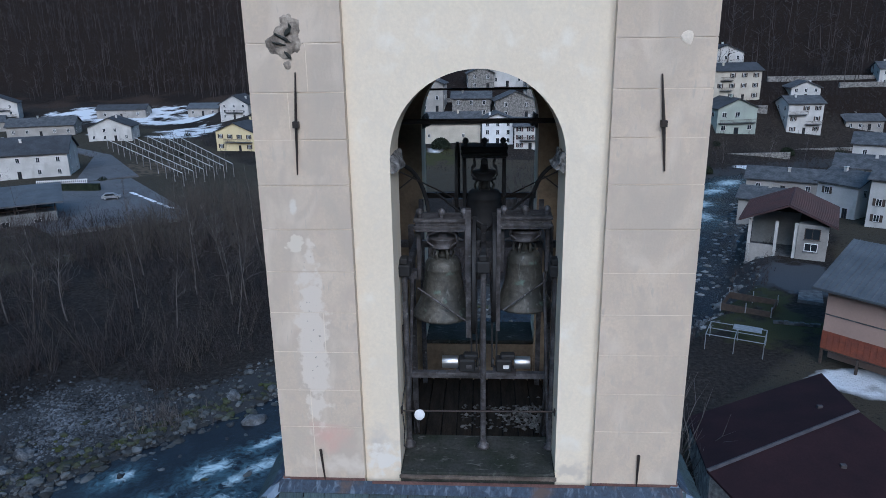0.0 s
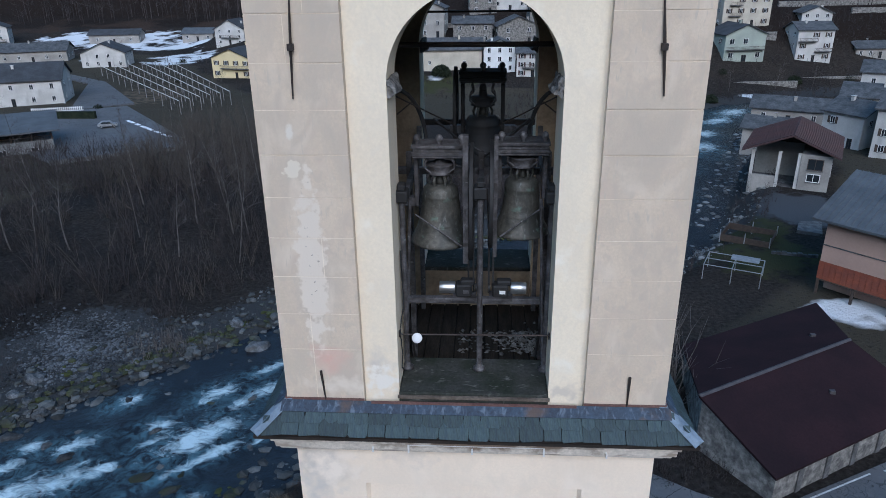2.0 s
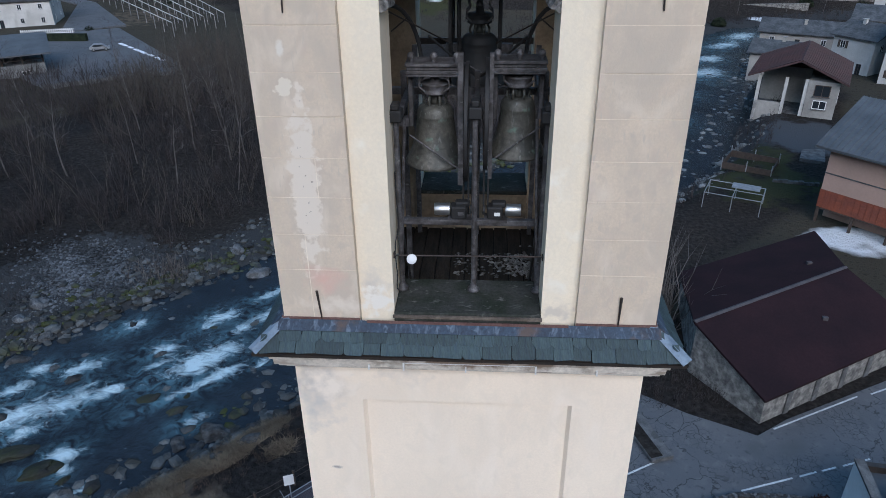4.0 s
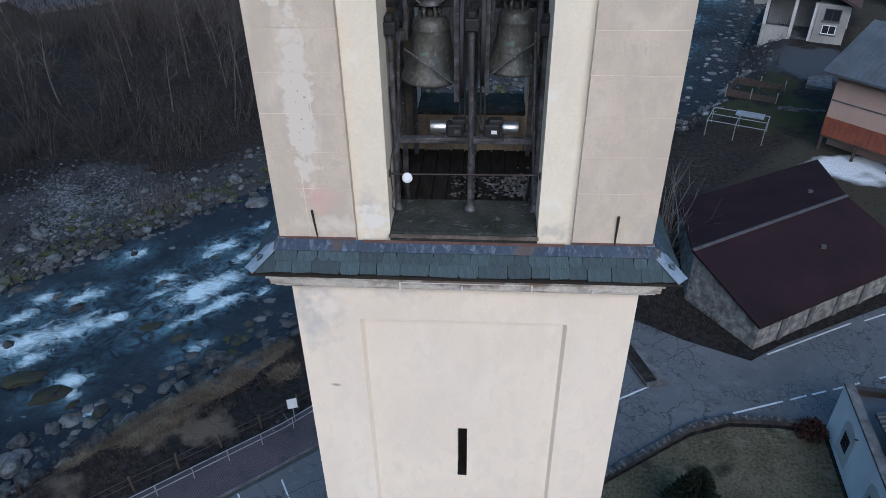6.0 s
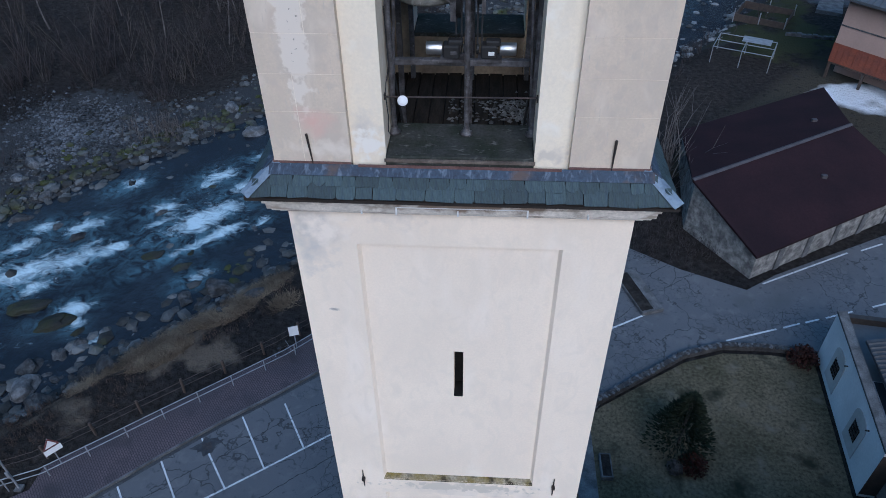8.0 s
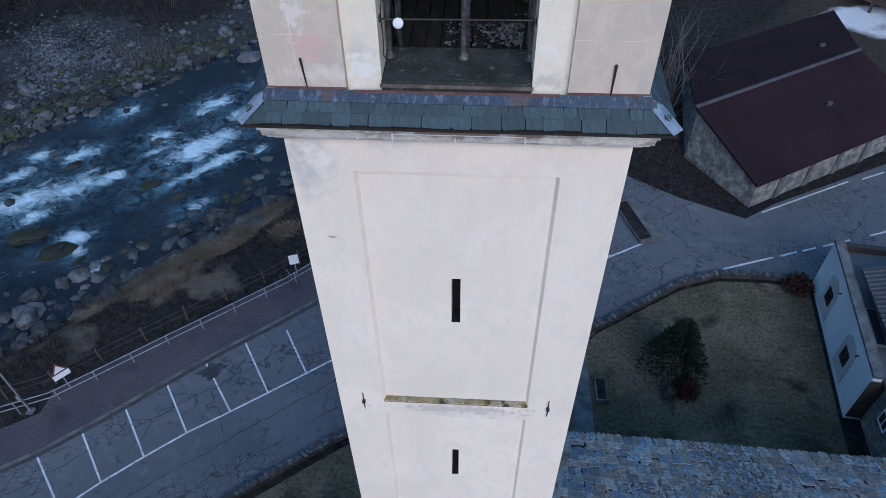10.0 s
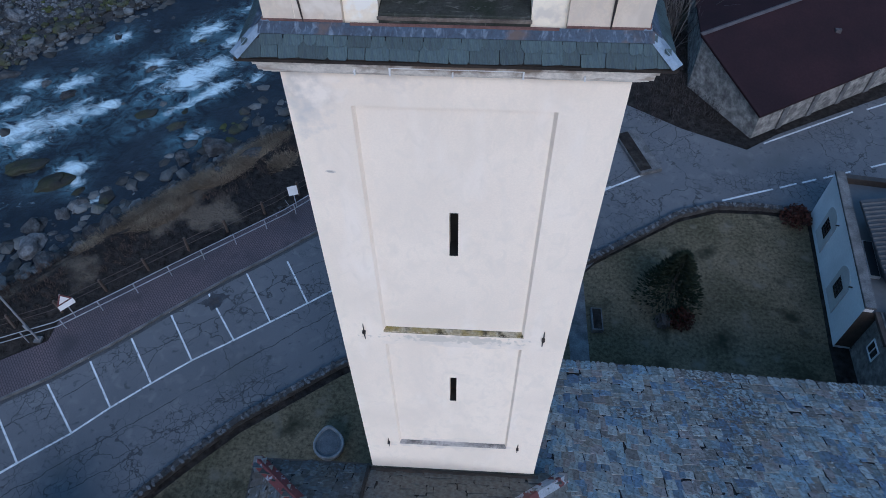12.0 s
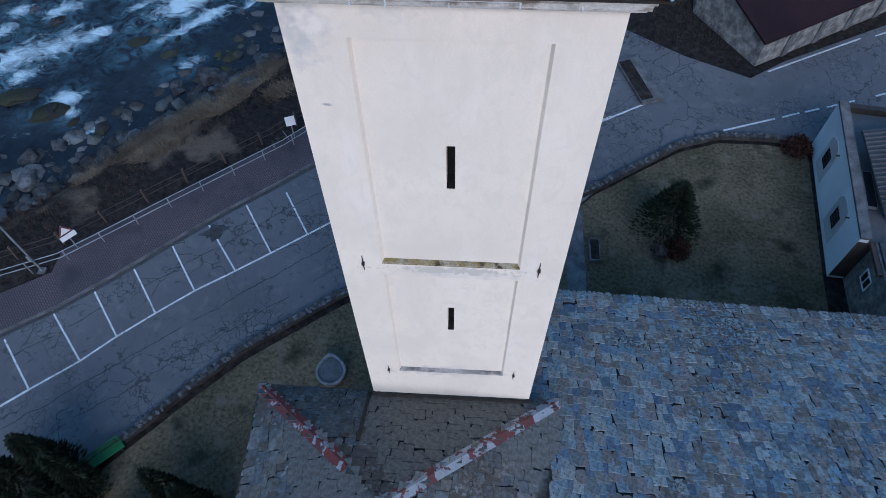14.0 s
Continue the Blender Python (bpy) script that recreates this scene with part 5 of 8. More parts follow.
def ring(r, w, t, n=36):
    """A wheel rim in the y-z plane: mean radius r, w wide along x, t thick."""
    bm = bmesh.new()
    v = [[bm.verts.new((x, q * math.cos(k * math.tau / n), q * math.sin(k * math.tau / n))) for x, q in ((-w / 2, r - t), (w / 2, r - t), (w / 2, r), (-w / 2, r))] for k in range(n)]
    for k in range(n):
        a, b = v[k], v[(k + 1) % n]
        for i in range(4):
            bm.faces.new((a[i], a[(i + 1) % 4], b[(i + 1) % 4], b[i]))
    bmesh.ops.recalc_face_normals(bm, faces=bm.faces)
    return bm


def bell_set(x, y, lip, r, h, wheel_side, half, wheel_r, label, cross=1, gap=0.0, steel=None, wheel_up=0.0, bronze=None):
    """One swinging bell with its yoke frame, finials, brackets, wheel, clapper and tie rod."""
    steel, bronze = steel or STEEL, bronze or BRONZE
    b = thing("church_bell", label, "bell", pose(x, y, lip), group="bells in the belfry")
    part("bell_body", bell_shape(r, h), bronze, b, "weathered bronze bell with raised bands")
    for k in range(6):
        a = k * math.tau / 6
        part("canon", bent(0.02, [(0.13 * math.cos(a), 0.13 * math.sin(a), h - 0.03), (0.15 * math.cos(a), 0.15 * math.sin(a), h + 0.06), (0.1 * math.cos(a), 0.1 * math.sin(a), h + 0.16)], 6), BRONZE, b)
    part("crown", lathe([(0.07, h - 0.02), (0.06, h + 0.05), (0.06, h + 0.12), (0.08, h + 0.16)], 16), BRONZE, b)
    hd = h + 0.16
    part("headstock", lathe([(0.10, hd - 0.012), (0.185, hd - 0.01), (0.19, hd), (0.175, hd + 0.02), (0.175, hd + 0.09), (0.19, hd + 0.11), (0.185, hd + 0.12), (0.07, hd + 0.125), (0.055, hd + 0.23)], 28), steel, b, "grey steel headstock drum")
    part("headstock_nut", lathe([(0.055, hd + 0.23), (0.05, hd + 0.30), (0.02, hd + 0.32)], 12), STEEL, b)
    top = h + 0.52 + gap
    yoke = part("yoke", bevel(boxes((-half, half, -0.2, 0.2, top, top + 0.045), (-half + 0.02, half - 0.02, -0.17, 0.17, top - 0.05, top), (-half, half, -0.19, 0.19, top - 0.10, top - 0.05), (-half + 0.02, half - 0.02, -0.21, 0.21, top - 0.125, top - 0.10)), 0.008), steel, b, "heavy moulded steel yoke beam")
    for s in (-1, 1):
        part("yoke_leg", bevel(boxes((s * half - 0.03 - s * 0.05, s * half + 0.03 - s * 0.05, -0.07, 0.07, h * 0.62, top - 0.16)), 0.01), steel, b)
        part("bearing_arm", boxes((s * (half - 0.05) - 0.03, s * (half + 0.12) + 0.03, -0.06, 0.06, h * 0.62, h * 0.62 + 0.12)) if s > 0 else boxes((-half - 0.15, -half + 0.08, -0.06, 0.06, h * 0.62, h * 0.62 + 0.12)), STEEL, b)
        for q in (-0.12, 0.12):
            pts = [(s * 0.12, q, hd + 0.02), (s * 0.2, q, hd + 0.08), (s * 0.19, q, hd + 0.17), (s * 0.14, q, hd + 0.22), (s * 0.17, q, top - 0.15)]
            part("scroll_bracket", bent(0.016, pts, 6), STEEL, b)
    for q in (-0.8, 0.0, 0.8):
        part("finial", lathe([(0.035, top + 0.045), (0.022, top + 0.07), (0.045, top + 0.10), (0.05, top + 0.125), (0.035, top + 0.16), (0.008, top + 0.175)], 14, q * half, -0.1), STEEL, yoke, "round steel finial")
    wx = wheel_side * (half + 0.06)
    wz = h * 0.68 + wheel_up
    wheel = part("bell_wheel", turn(ring(wheel_r, 0.045, 0.05, 56), Matrix.Translation((wx, 0, wz))), BLACKP_SHADE, b, "dark flat-rimmed bell wheel")
    for k in range(4):
        a = math.pi * k / 4 + 0.2
        part("spoke", rods(0.018, ((wx, -wheel_r * math.cos(a), wz - wheel_r * math.sin(a)), (wx, wheel_r * math.cos(a), wz + wheel_r * math.sin(a))), n=6), BLACKP_SHADE, wheel)
    part("clapper", bent(0.02, [(0, 0, h * 0.85), (0, 0, 0.02), (0, 0, -0.12)], 8), IRON, b)
    part("clapper_ball", lathe([(0.01, -0.08), (0.055, -0.04), (0.06, 0.02), (0.03, 0.08)], 14), IRON, b)
    part("tie_rod", rods(0.012, ((-cross * 0.75 * r, -r * 0.95, h * 0.62), (cross * 0.75 * r, -r * 1.02, 0.06)), n=6), STEEL, b, "thin steel rod crossing the bell")
    return b


bell_set(-0.48, 1.3, 30.18, 0.42, 0.82, 1, 0.37, 0.80, "weathered bronze bell under a steel yoke, larger of the front pair")
bell_set(0.62, 1.3, 30.32, 0.385, 0.78, -1, 0.35, 0.74, "weathered bronze bell under a steel yoke, smaller of the front pair", -1, -0.06)
# rear bell and yoke take black in place of bronze and steel, as painted shade
bell_set(0.08, 3.1, 30.82, 0.45, 0.74, -1, 0.36, 0.62, "bronze bell hung high behind the front pair, coloured black for its shade", 1, 0.12, BLACKP_SHADE, 0.35, BLACKP_SHADE)


def bell_frame():
    f = thing("bell_stand", "grimy steel frame of posts and beams carrying the bells", "bell frame")
    for x, top in ((-0.93, 31.0), (0.07, 31.05), (0.97, 31.0)):
        part("post", rods(0.036, ((x, 0.62, 28.5), (x, 0.62, top)), n=10), STEEL, f, "round steel post")
        part("post_foot", lathe([(0.09, 28.5), (0.085, 28.53), (0.05, 28.56), (0.045, 28.6)], 12, x, 0.62), STEEL, f)
        part("bearing", bevel(boxes((x - 0.085, x + 0.085, 0.52, 0.74, top - 0.03, top + 0.12), (x - 0.05, x + 0.05, 0.54, 0.72, top + 0.12, top + 0.2)), 0.015), BLACKP_SHADE, f, "black bearing block")
    for x in (-1.0, 0.07, 1.05):
        for y in (2.2, 3.9):
            part("post", boxes((x - 0.04, x + 0.04, y - 0.04, y + 0.04, 27.72, 31.2)), STEEL, f)
    part("cross_beam", boxes((-1.3, 1.35, 2.25, 2.33, 30.84, 30.94)), STEEL, f)
    for x in (-0.93, 0.07, 0.97):
        part("side_beam", boxes((x - 0.035, x + 0.035, 0.74, 4.0, 30.86, 30.96)), STEEL, f)
    part("motor_beam", bevel(boxes((-1.2, 1.25, 0.93, 1.03, 29.36, 29.44)), 0.006), STEEL, f, "pale-edged steel beam under the motors")
    for s in (-1, 1):
        part("side_brace", rods(0.022, ((s * 0.95, 0.66, 28.55), (s * 0.86, 0.95, 30.9)), n=6), STEEL, f)
        part("side_brace", rods(0.018, ((s * 1.0, 0.7, 30.2), (s * 0.88, 1.5, 27.75)), n=6), BLACKP_SHADE, f)
        pts = [(s * (1.15 - 0.42 * math.sin(a)), 2.2, 31.25 + 0.85 * math.cos(a)) for a in [k * math.pi / 16 for k in range(9)]]
        part("curved_brace", bent(0.03, pts, 8), BLACKP_SHADE, f, "curved dark iron brace")
        part("stay_rod", rods(0.011, ((s * 1.2, 1.7, 32.15), (s * 0.33, 2.4, 31.55)), n=6), IRON, f)
        part("stay_rod", rods(0.011, ((s * 1.15, 2.2, 31.75), (s * 0.9, 2.2, 31.95)), n=6), IRON, f)
    for x in (-0.09, -0.02, 0.19, 0.25):
        part("pull_bar", boxes((x - 0.012, x + 0.012, 1.0, 1.03, 29.5, 31.3)), BLACKP_SHADE, f)
    part("pull_bar", boxes((-0.16, -0.09, 0.86, 0.96, 30.0, 31.75)), STEEL, f, "tall flat steel lever")
    part("pull_bar", boxes((0.24, 0.29, 0.86, 0.96, 30.1, 31.75)), STEEL, f)
    part("diagonal", rods(0.02, ((-0.6, 1.9, 31.75), (0.05, 2.3, 31.1)), n=6), BLACKP_SHADE, f)
    part("diagonal", rods(0.02, ((0.75, 1.9, 31.75), (0.12, 2.3, 31.1)), n=6), BLACKP_SHADE, f)
    return f


bell_frame()


def motor(x, s):
    m = thing("bell_motor", "black bell-ringing motor with a bright metal cylinder", "motor", pose(x, 0.98, 29.44), group="bell motors")
    part("gearbox", bevel(boxes((-0.12, 0.10, -0.1, 0.1, 0.04, 0.22), (-0.06, 0.14, -0.07, 0.07, 0.2, 0.28)), 0.02), BLACKP_SHADE, m)
    part("base_plate", boxes((-0.16, 0.16, -0.12, 0.12, 0.0, 0.04)), STEEL, m)
    part("cylinder", bevel(turn(lathe([(0.075, 0), (0.085, 0.004), (0.085, 0.216), (0.075, 0.22)], 24), Matrix.Translation((s * 0.13, 0, 0.15)) @ Matrix.Rotation(s * math.pi / 2, 4, "Y")), 0.001), ALU, m, "bright aluminium motor cylinder")
    part("sprocket", turn(ring(0.06, 0.03, 0.05, 16), Matrix.Translation((-s * 0.16, 0, 0.15))), BLACKP_SHADE, m)
    part("label_plate", boxes((-0.02, 0.06, -0.106, -0.1, 0.1, 0.15)), WHITEP if s > 0 else STEEL, m, "small maker's plate")
    part("drive_chain", rods(0.008, ((-s * 0.16, 0.06, 0.15), (-s * 0.2, 0.25, 1.5)), n=5), IRON, m)
    return m


motor(-0.14, -1)
motor(0.36, 1)

rail = thing("guard_rail", "thin dark iron rail across the belfry opening", "rail")
part("bar", rods(0.012, ((-1.0, 0.27, 29.23), (1.0, 0.27, 29.25)), n=8), IRON, rail)
for s in (-1, 1):
    part("wall_plate", boxes((s * 0.985 - 0.012, s * 0.985 + 0.012, 0.24, 0.3, 29.2, 29.28)), IRON, rail)
lamp = thing("round_lamp", "flat round white lamp fixed on the guard rail", "lamp", pose(-0.745, 0.22, 29.205, 64))
part("globe", lathe([(0.02, -0.03), (0.06, -0.026), (0.068, -0.012), (0.068, 0.006), (0.06, 0.014), (0.02, 0.018)], 28), WHITEP, lamp)
part("holder", lathe([(0.02, -0.06), (0.02, -0.03)], 10), IRON, lamp)
cable = solo("black_cable", bent(0.008, [(-0.955, 0.5, 28.52), (-0.97, 0.3, 28.7), (-0.95, 0.26, 28.95), (-0.975, 0.3, 29.23), (-0.965, 0.36, 29.4), (-0.94, 0.5, 29.55), (-0.97, 0.58, 30.3)], 5), CABLE, "loose black cable hanging along the belfry jamb", "cable")
for y, z, r in ((1.6, 32.78, 0.034), (4.5, 33.0, 0.018)):
    solo("tie_beam" if r > 0.02 else "tie_rod", rods(r, ((-1.3, y, z), (1.3, y, z)), n=8), IRON, "iron tie rod across the belfry arch", "tie rod")
solo("back_rail", boxes((-1.02, 1.02, 4.44, 4.5, 31.1, 31.2)), IRON, "dark iron bar across the rear belfry arch", "rail")
verts, faces = [], []
rnd = random.Random(21)
for i in range(420):
    if i < 250:
        x, y = rnd.gauss(0.85, 0.2), rnd.gauss(2.7, 0.2)
    else:
        x, y = rnd.uniform(-0.3, 1.15), rnd.uniform(2.3, 3.1)
    if not (-1.2 < x < 1.2 and 0.95 < y < 4):
        continue
    r, z = rnd.uniform(0.015, 0.05), 27.732
    a = rnd.uniform(0, 6)
    o = len(verts)
    verts += [(x + r * math.cos(a + k * 1.57), y + r * math.sin(a + k * 1.57) * 0.6, z) for k in range(4)] + [(x, y, z + r * rnd.uniform(0.4, 1.2))]
    faces += [(o, o + 1, o + 4), (o + 1, o + 2, o + 4), (o + 2, o + 3, o + 4), (o + 3, o, o + 4)]
stuff_mesh("floor_debris", verts, faces, DUST, "pale droppings and rubble on the belfry floor", "debris")

# ---------------------------------------------------------------- churchyard and riverside
cobble_wall([(-30, -12.2), (-16.2, 1.7), (-13.8, 4.4), (-11.4, 6.8), (-9.0, 8.6), (-6.7, 10.3), (0, 14.2), (7.8, 18.5)], "low churchyard wall topped with rounded stones")
cobble_wall([(7.8, 18.5), (11.4, 20.9), (13.3, 22.2), (15.9, 23.1), (18.8, 23.1), (21.4, 22.8)], "low curved wall of rounded stones round the lawn")


def planter():
    """A carved stone trough with a pointed lip, filled with silt."""
    p = thing("stone_trough", "old carved stone trough with a pointed lip on the grass", "trough", pose(-6.45, 5.6, 0))
    out = []
    for k in range(36):
        a = k * math.tau / 36
        r = 0.78 + 0.22 * max(0, math.cos(a - 1.75)) ** 10
        out.append((r * math.cos(a), r * math.sin(a)))
    bm = bmesh.new()
    rows = []
    for s, z in ((0.7, 0.0), (0.95, 0.3), (1.0, 0.62), (0.98, 0.68), (0.86, 0.68), (0.82, 0.6), (0.72, 0.4)):
        rows.append([bm.verts.new((x * s, y * s, z)) for x, y in out])
    for a, b in zip(rows[:-1], rows[1:]):
        for k in range(36):
            bm.faces.new((a[k], a[(k + 1) % 36], b[(k + 1) % 36], b[k])).smooth = True
    bm.faces.new(rows[0][::-1])
    bm.faces.new(rows[-1])
    part("basin", bm, TROUGH, p, "grey weathered stone basin")
    part("water", slab([(x * 0.8, y * 0.8) for x, y in out], 0.56, 0.58), SILT, p, "grey silt bed")
    part("inner_ring", turn(ring(0.5, 0.02, 0.03, 28), Matrix.Translation((0, 0, 0.59)) @ Matrix.Rotation(math.pi / 2, 4, "Y")), KERB, p)


planter()


def slat_bench(m, material, length, label, slats=4):
    b = thing("bench", label, "bench", m)
    for i in range(slats):
        part("seat_slat", boxes((-length / 2, length / 2, -0.2 + i * 0.115, -0.11 + i * 0.115, 0.42, 0.45)), material, b)
    for i in range(3):
        part("back_slat", boxes((-length / 2, length / 2, 0.27 + i * 0.03, 0.29 + i * 0.03, 0.53 + i * 0.12, 0.62 + i * 0.12)), material, b)
    for s in (-1, 1):
        x = s * (length / 2 - 0.2)
        part("leg", boxes((x - 0.03, x + 0.03, -0.18, -0.12, 0, 0.42), (x - 0.03, x + 0.03, 0.22, 0.28, 0, 0.8), (x - 0.03, x + 0.03, -0.18, 0.28, 0.38, 0.42)), IRON, b)
    return b


slat_bench(pose(-16.75, 0.75, 0, 0, 0, 43), GREENP, 1.9, "green painted slatted bench by the low wall")
bm = bevel(boxes((-0.32, 0.32, -0.75, 0.75, 0.0, 0.32)), 0.03)
tr = thing("stone_planter", "long stone flower trough on the lawn's edge", "planter", pose(7.5, 13.9, 0))
part("box", bm, KERB, tr)
part("soil", boxes((-0.24, 0.24, -0.67, 0.67, 0.3, 0.325)), GROUND, tr, "dark soil")
part("rim", boxes((-0.3, -0.24, -0.74, 0.74, 0.318, 0.36), (0.24, 0.3, -0.74, 0.74, 0.318, 0.36), (-0.24, 0.24, 0.67, 0.74, 0.318, 0.36), (-0.24, 0.24, -0.74, -0.67, 0.318, 0.36)), KERB, tr)

# steel railing and old wooden fence along the river path
RAIL = [(-49.4, -8.3), (-25.7, 10.3), (-22.8, 11.6), (-20.3, 13.6), (-17.6, 15.8), (-11.6, 20.6), (-5.6, 26.6), (0, 32)]
fence = thing("steel_railing", "pale galvanised two-rail railing along the river path", "railing")
old = thing("wooden_fence", "old dark wooden post fence with wires above the river bank", "fence")


def along(pts, step):
    out, carry = [], 0.0
    for a, b in zip(pts[:-1], pts[1:]):
        a, b = Vector(a), Vector(b)
        n = (b - a).length
        d = carry
        while d < n:
            out.append(a + (b - a) * (d / n))
            d += step
        carry = d - n
    return out


for a, b in zip(RAIL[:-1], RAIL[1:]):
    for z in (0.62, 1.05):
        part("rail", rods(0.03, ((*a, z), (*b, z)), n=8), GREYMETAL, fence)
for p in along(RAIL, 2.1):
    part("post", rods(0.035, ((p.x, p.y, -0.1), (p.x, p.y, 1.07)), n=8), GREYMETAL, fence)
OLD = [(x - 0.95, y + 1.05) for x, y in RAIL]
for p in along(OLD, 2.6):
    part("post", turn(bevel(boxes((-0.07, 0.07, -0.07, 0.07, -0.6, 1.15)), 0.02), Matrix.Translation((p.x, p.y, 0)) @ Matrix.Rotation(random.uniform(-0.07, 0.07), 4, "X")), WOOD, old)
for a, b in zip(OLD[:-1], OLD[1:]):
    for z in (0.5, 0.95):
        part("wire", rods(0.018, ((*a, z), (*b, z)), n=5), WOOD, old)


def road_sign(x, y, z, rot, triangle):
    s = thing("road_sign", "triangular warning sign with a plate on a grey pole" if triangle else "white rectangular sign on a grey pole", "sign", pose(x, y, 0, 0, 0, rot))
    part("pole", rods(0.035, ((0, 0.03, -0.1), (0, 0.03, z)), n=8), GREYMETAL, s)
    if triangle:
        part("red_border", plate([(-0.45, z - 0.7), (0.45, z - 0.7), (0, z + 0.08)], -0.012, 0.0), REDP, s, "red triangular border")
        part("sign_face", plate([(-0.3, z - 0.62), (0.3, z - 0.62), (0, z - 0.1)], -0.02, -0.013), WHITEP, s)
        part("plate", boxes((-0.45, 0.45, -0.012, 0, z - 1.15, z - 0.75)), WHITEP, s)
    else:
        part("plate", boxes((-0.3, 0.3, -0.015, 0, z - 0.8, z)), WHITEP, s)
    part("clamp", boxes((-0.05, 0.05, -0.0, 0.07, z - 0.5, z - 0.45)), IRON, s)


road_sign(-22.35, 12.6, 2.3, 48, True)
road_sign(-11.2, 21.6, 2.1, 20, False)
pole = thing("street_pole", "tall slim grey steel pole beside the pavement", "pole", pose(-23.9, 11.0, 0))
part("shaft", rods(0.055, ((0, 0, 0), (0.0, 0, 6.5)), n=10), GREYMETAL, pole)
part("foot", boxes((-0.2, 0.2, -0.2, 0.2, 0, 0.14)), KERB, pole)
part("box", boxes((-0.09, 0.09, -0.12, -0.05, 1.2, 1.7)), GREYMETAL, pole)


def bicycle(m):
    b = thing("bicycle", "dark bicycle leaning on the railing", "bicycle", m)
    for x in (-0.52, 0.52):
        w = part("wheel", turn(ring(0.34, 0.04, 0.035, 24), Matrix.Translation((x, 0, 0.34)) @ Matrix.Rotation(math.pi / 2, 4, "Z")), CABLE, b)
        part("hub", rods(0.025, ((x, -0.05, 0.34), (x, 0.05, 0.34))), GREYMETAL, w)
    part("frame", rods(0.02, ((-0.52, 0, 0.34), (-0.15, 0, 0.85)), ((-0.15, 0, 0.85), (0.4, 0, 0.85)), ((-0.05, 0, 0.33), (0.4, 0, 0.8)), ((-0.05, 0, 0.33), (-0.18, 0, 0.95)), ((-0.52, 0, 0.34), (-0.05, 0, 0.33)), ((0.52, 0, 0.34), (0.38, 0, 0.98))), IRON, b)
    part("saddle", bevel(boxes((-0.32, -0.06, -0.07, 0.07, 0.95, 1.0)), 0.02), CABLE, b)
    part("handlebar", rods(0.014, ((0.36, -0.27, 1.02), (0.36, 0.27, 1.02))), GREYMETAL, b)


bicycle(pose(-11.9, 20.9, 0.13, 8, 0, 40))
TARPATCH = mat("damp_tar_patch", (0.018, 0.018, 0.02, 1), (0.04, 0.04, 0.043, 1), 3, 18, 0.7, 0.6, contrast=0.6)
drain = thing("drain_cover", "dark round patch round a drain cover in the car park", "drain", pose(-14.7, 14.15, 0.0, 0, 0, 25))
part("patch", slab([((0.75 + 0.22 * math.sin(3 * a) + 0.12 * math.sin(7 * a + 1)) * math.cos(a), (0.48 + 0.14 * math.sin(4 * a + 2) + 0.08 * math.sin(9 * a)) * math.sin(a)) for a in [k * math.tau / 48 for k in range(48)]], 0.002, 0.009), TARPATCH, drain, "dark tar patch")
part("grate", boxes(*[(-0.25, 0.25, -0.25 + i * 0.1, -0.19 + i * 0.1, 0.008, 0.016) for i in range(5)]), IRON, drain)
bar = thing("concrete_trough", "long mossy concrete trough beside the road", "trough", pose(11.4, 27.9, 0, 0, 0, -71))
part("body", bevel(boxes((-2.1, 2.1, -0.8, 0.8, 0, 0.3)), 0.04), KERB, bar)
part("soil", boxes((-1.9, 1.9, -0.75, 0.1, 0.295, 0.31)), GROUND, bar, "dark soil and dead plants")

# boulders in and beside the river
BIG = [boulder_mesh(i, 3, 0.36, ROCK) for i in range(7)]
BIGM = [boulder_mesh(60 + i, 3, 0.3, MOSSROCK) for i in range(4)]
mossy_rocks = [(-26.7, 34.3, 0.95), (-23.7, 34.8, 0.6), (-24.0, 32.9, 1.0), (-18.8, 33.0, 0.9), (-33.8, 27.9, 1.5), (-31.2, 26.3, 1.6), (-29.0, 25.5, 0.76), (-38.0, 45.8, 1.0), (-35.5, 45.9, 0.6)]
near_rocks = [(-19.7, 30.7, 1.5), (-22.2, 29.4, 0.9), (-20.7, 29.0, 0.9), (-28.1, 24.3, 0.9), (-30.8, 22.2, 1.05), (-29.3, 23.2, 0.8), (-29.5, 22.4, 0.4), (-29.3, 21.5, 0.55), (-28.3, 21.3, 0.6), (-26.8, 21.0, 0.6), (-25.1, 20.7, 1.2), (-22.8, 22.7, 0.58), (-15.6, 26.9, 1.05), (-17.4, 25.3, 0.7), (-32.7, 22.1, 0.5), (-31.6, 20.8, 0.5), (-22.7, 26.4, 0.5), (-19.6, 27.5, 0.6), (-17.4, 29.2, 0.7), (-17.0, 31.2, 0.6), (-25.6, 23.6, 0.5), (-24.8, 26.0, 0.55), (-25.9, 26.2, 0.4), (-23.6, 20.2, 1.3), (-27.5, 18.2, 1.2)]
far_rocks = [(-36.6, 37.8, 0.67), (-33.9, 36.3, 0.9), (-32.7, 44.6, 0.7), (-28.1, 40.2, 0.73), (-19.2, 38.2, 0.54), (-30.5, 53.5, 0.9), (-25.3, 51.0, 0.5), (-41.7, 43.2, 0.7), (-41.2, 44.2, 0.63), (-39.5, 42.0, 0.85), (-40.6, 41.8, 0.5), (-36.6, 47.4, 0.7), (-40.4, 38.8, 1.0), (-31.8, 49.6, 0.5), (-31.0, 49.9, 0.5), (-39.0, 44.8, 0.7), (-38.5, 47.1, 0.7), (-26.2, 59.8, 0.75), (-28.2, 57.2, 0.5), (-29.0, 55.2, 0.6), (-27.7, 52.4, 0.5), (-25.7, 53.7, 0.63), (-20.0, 62.0, 1.2)]
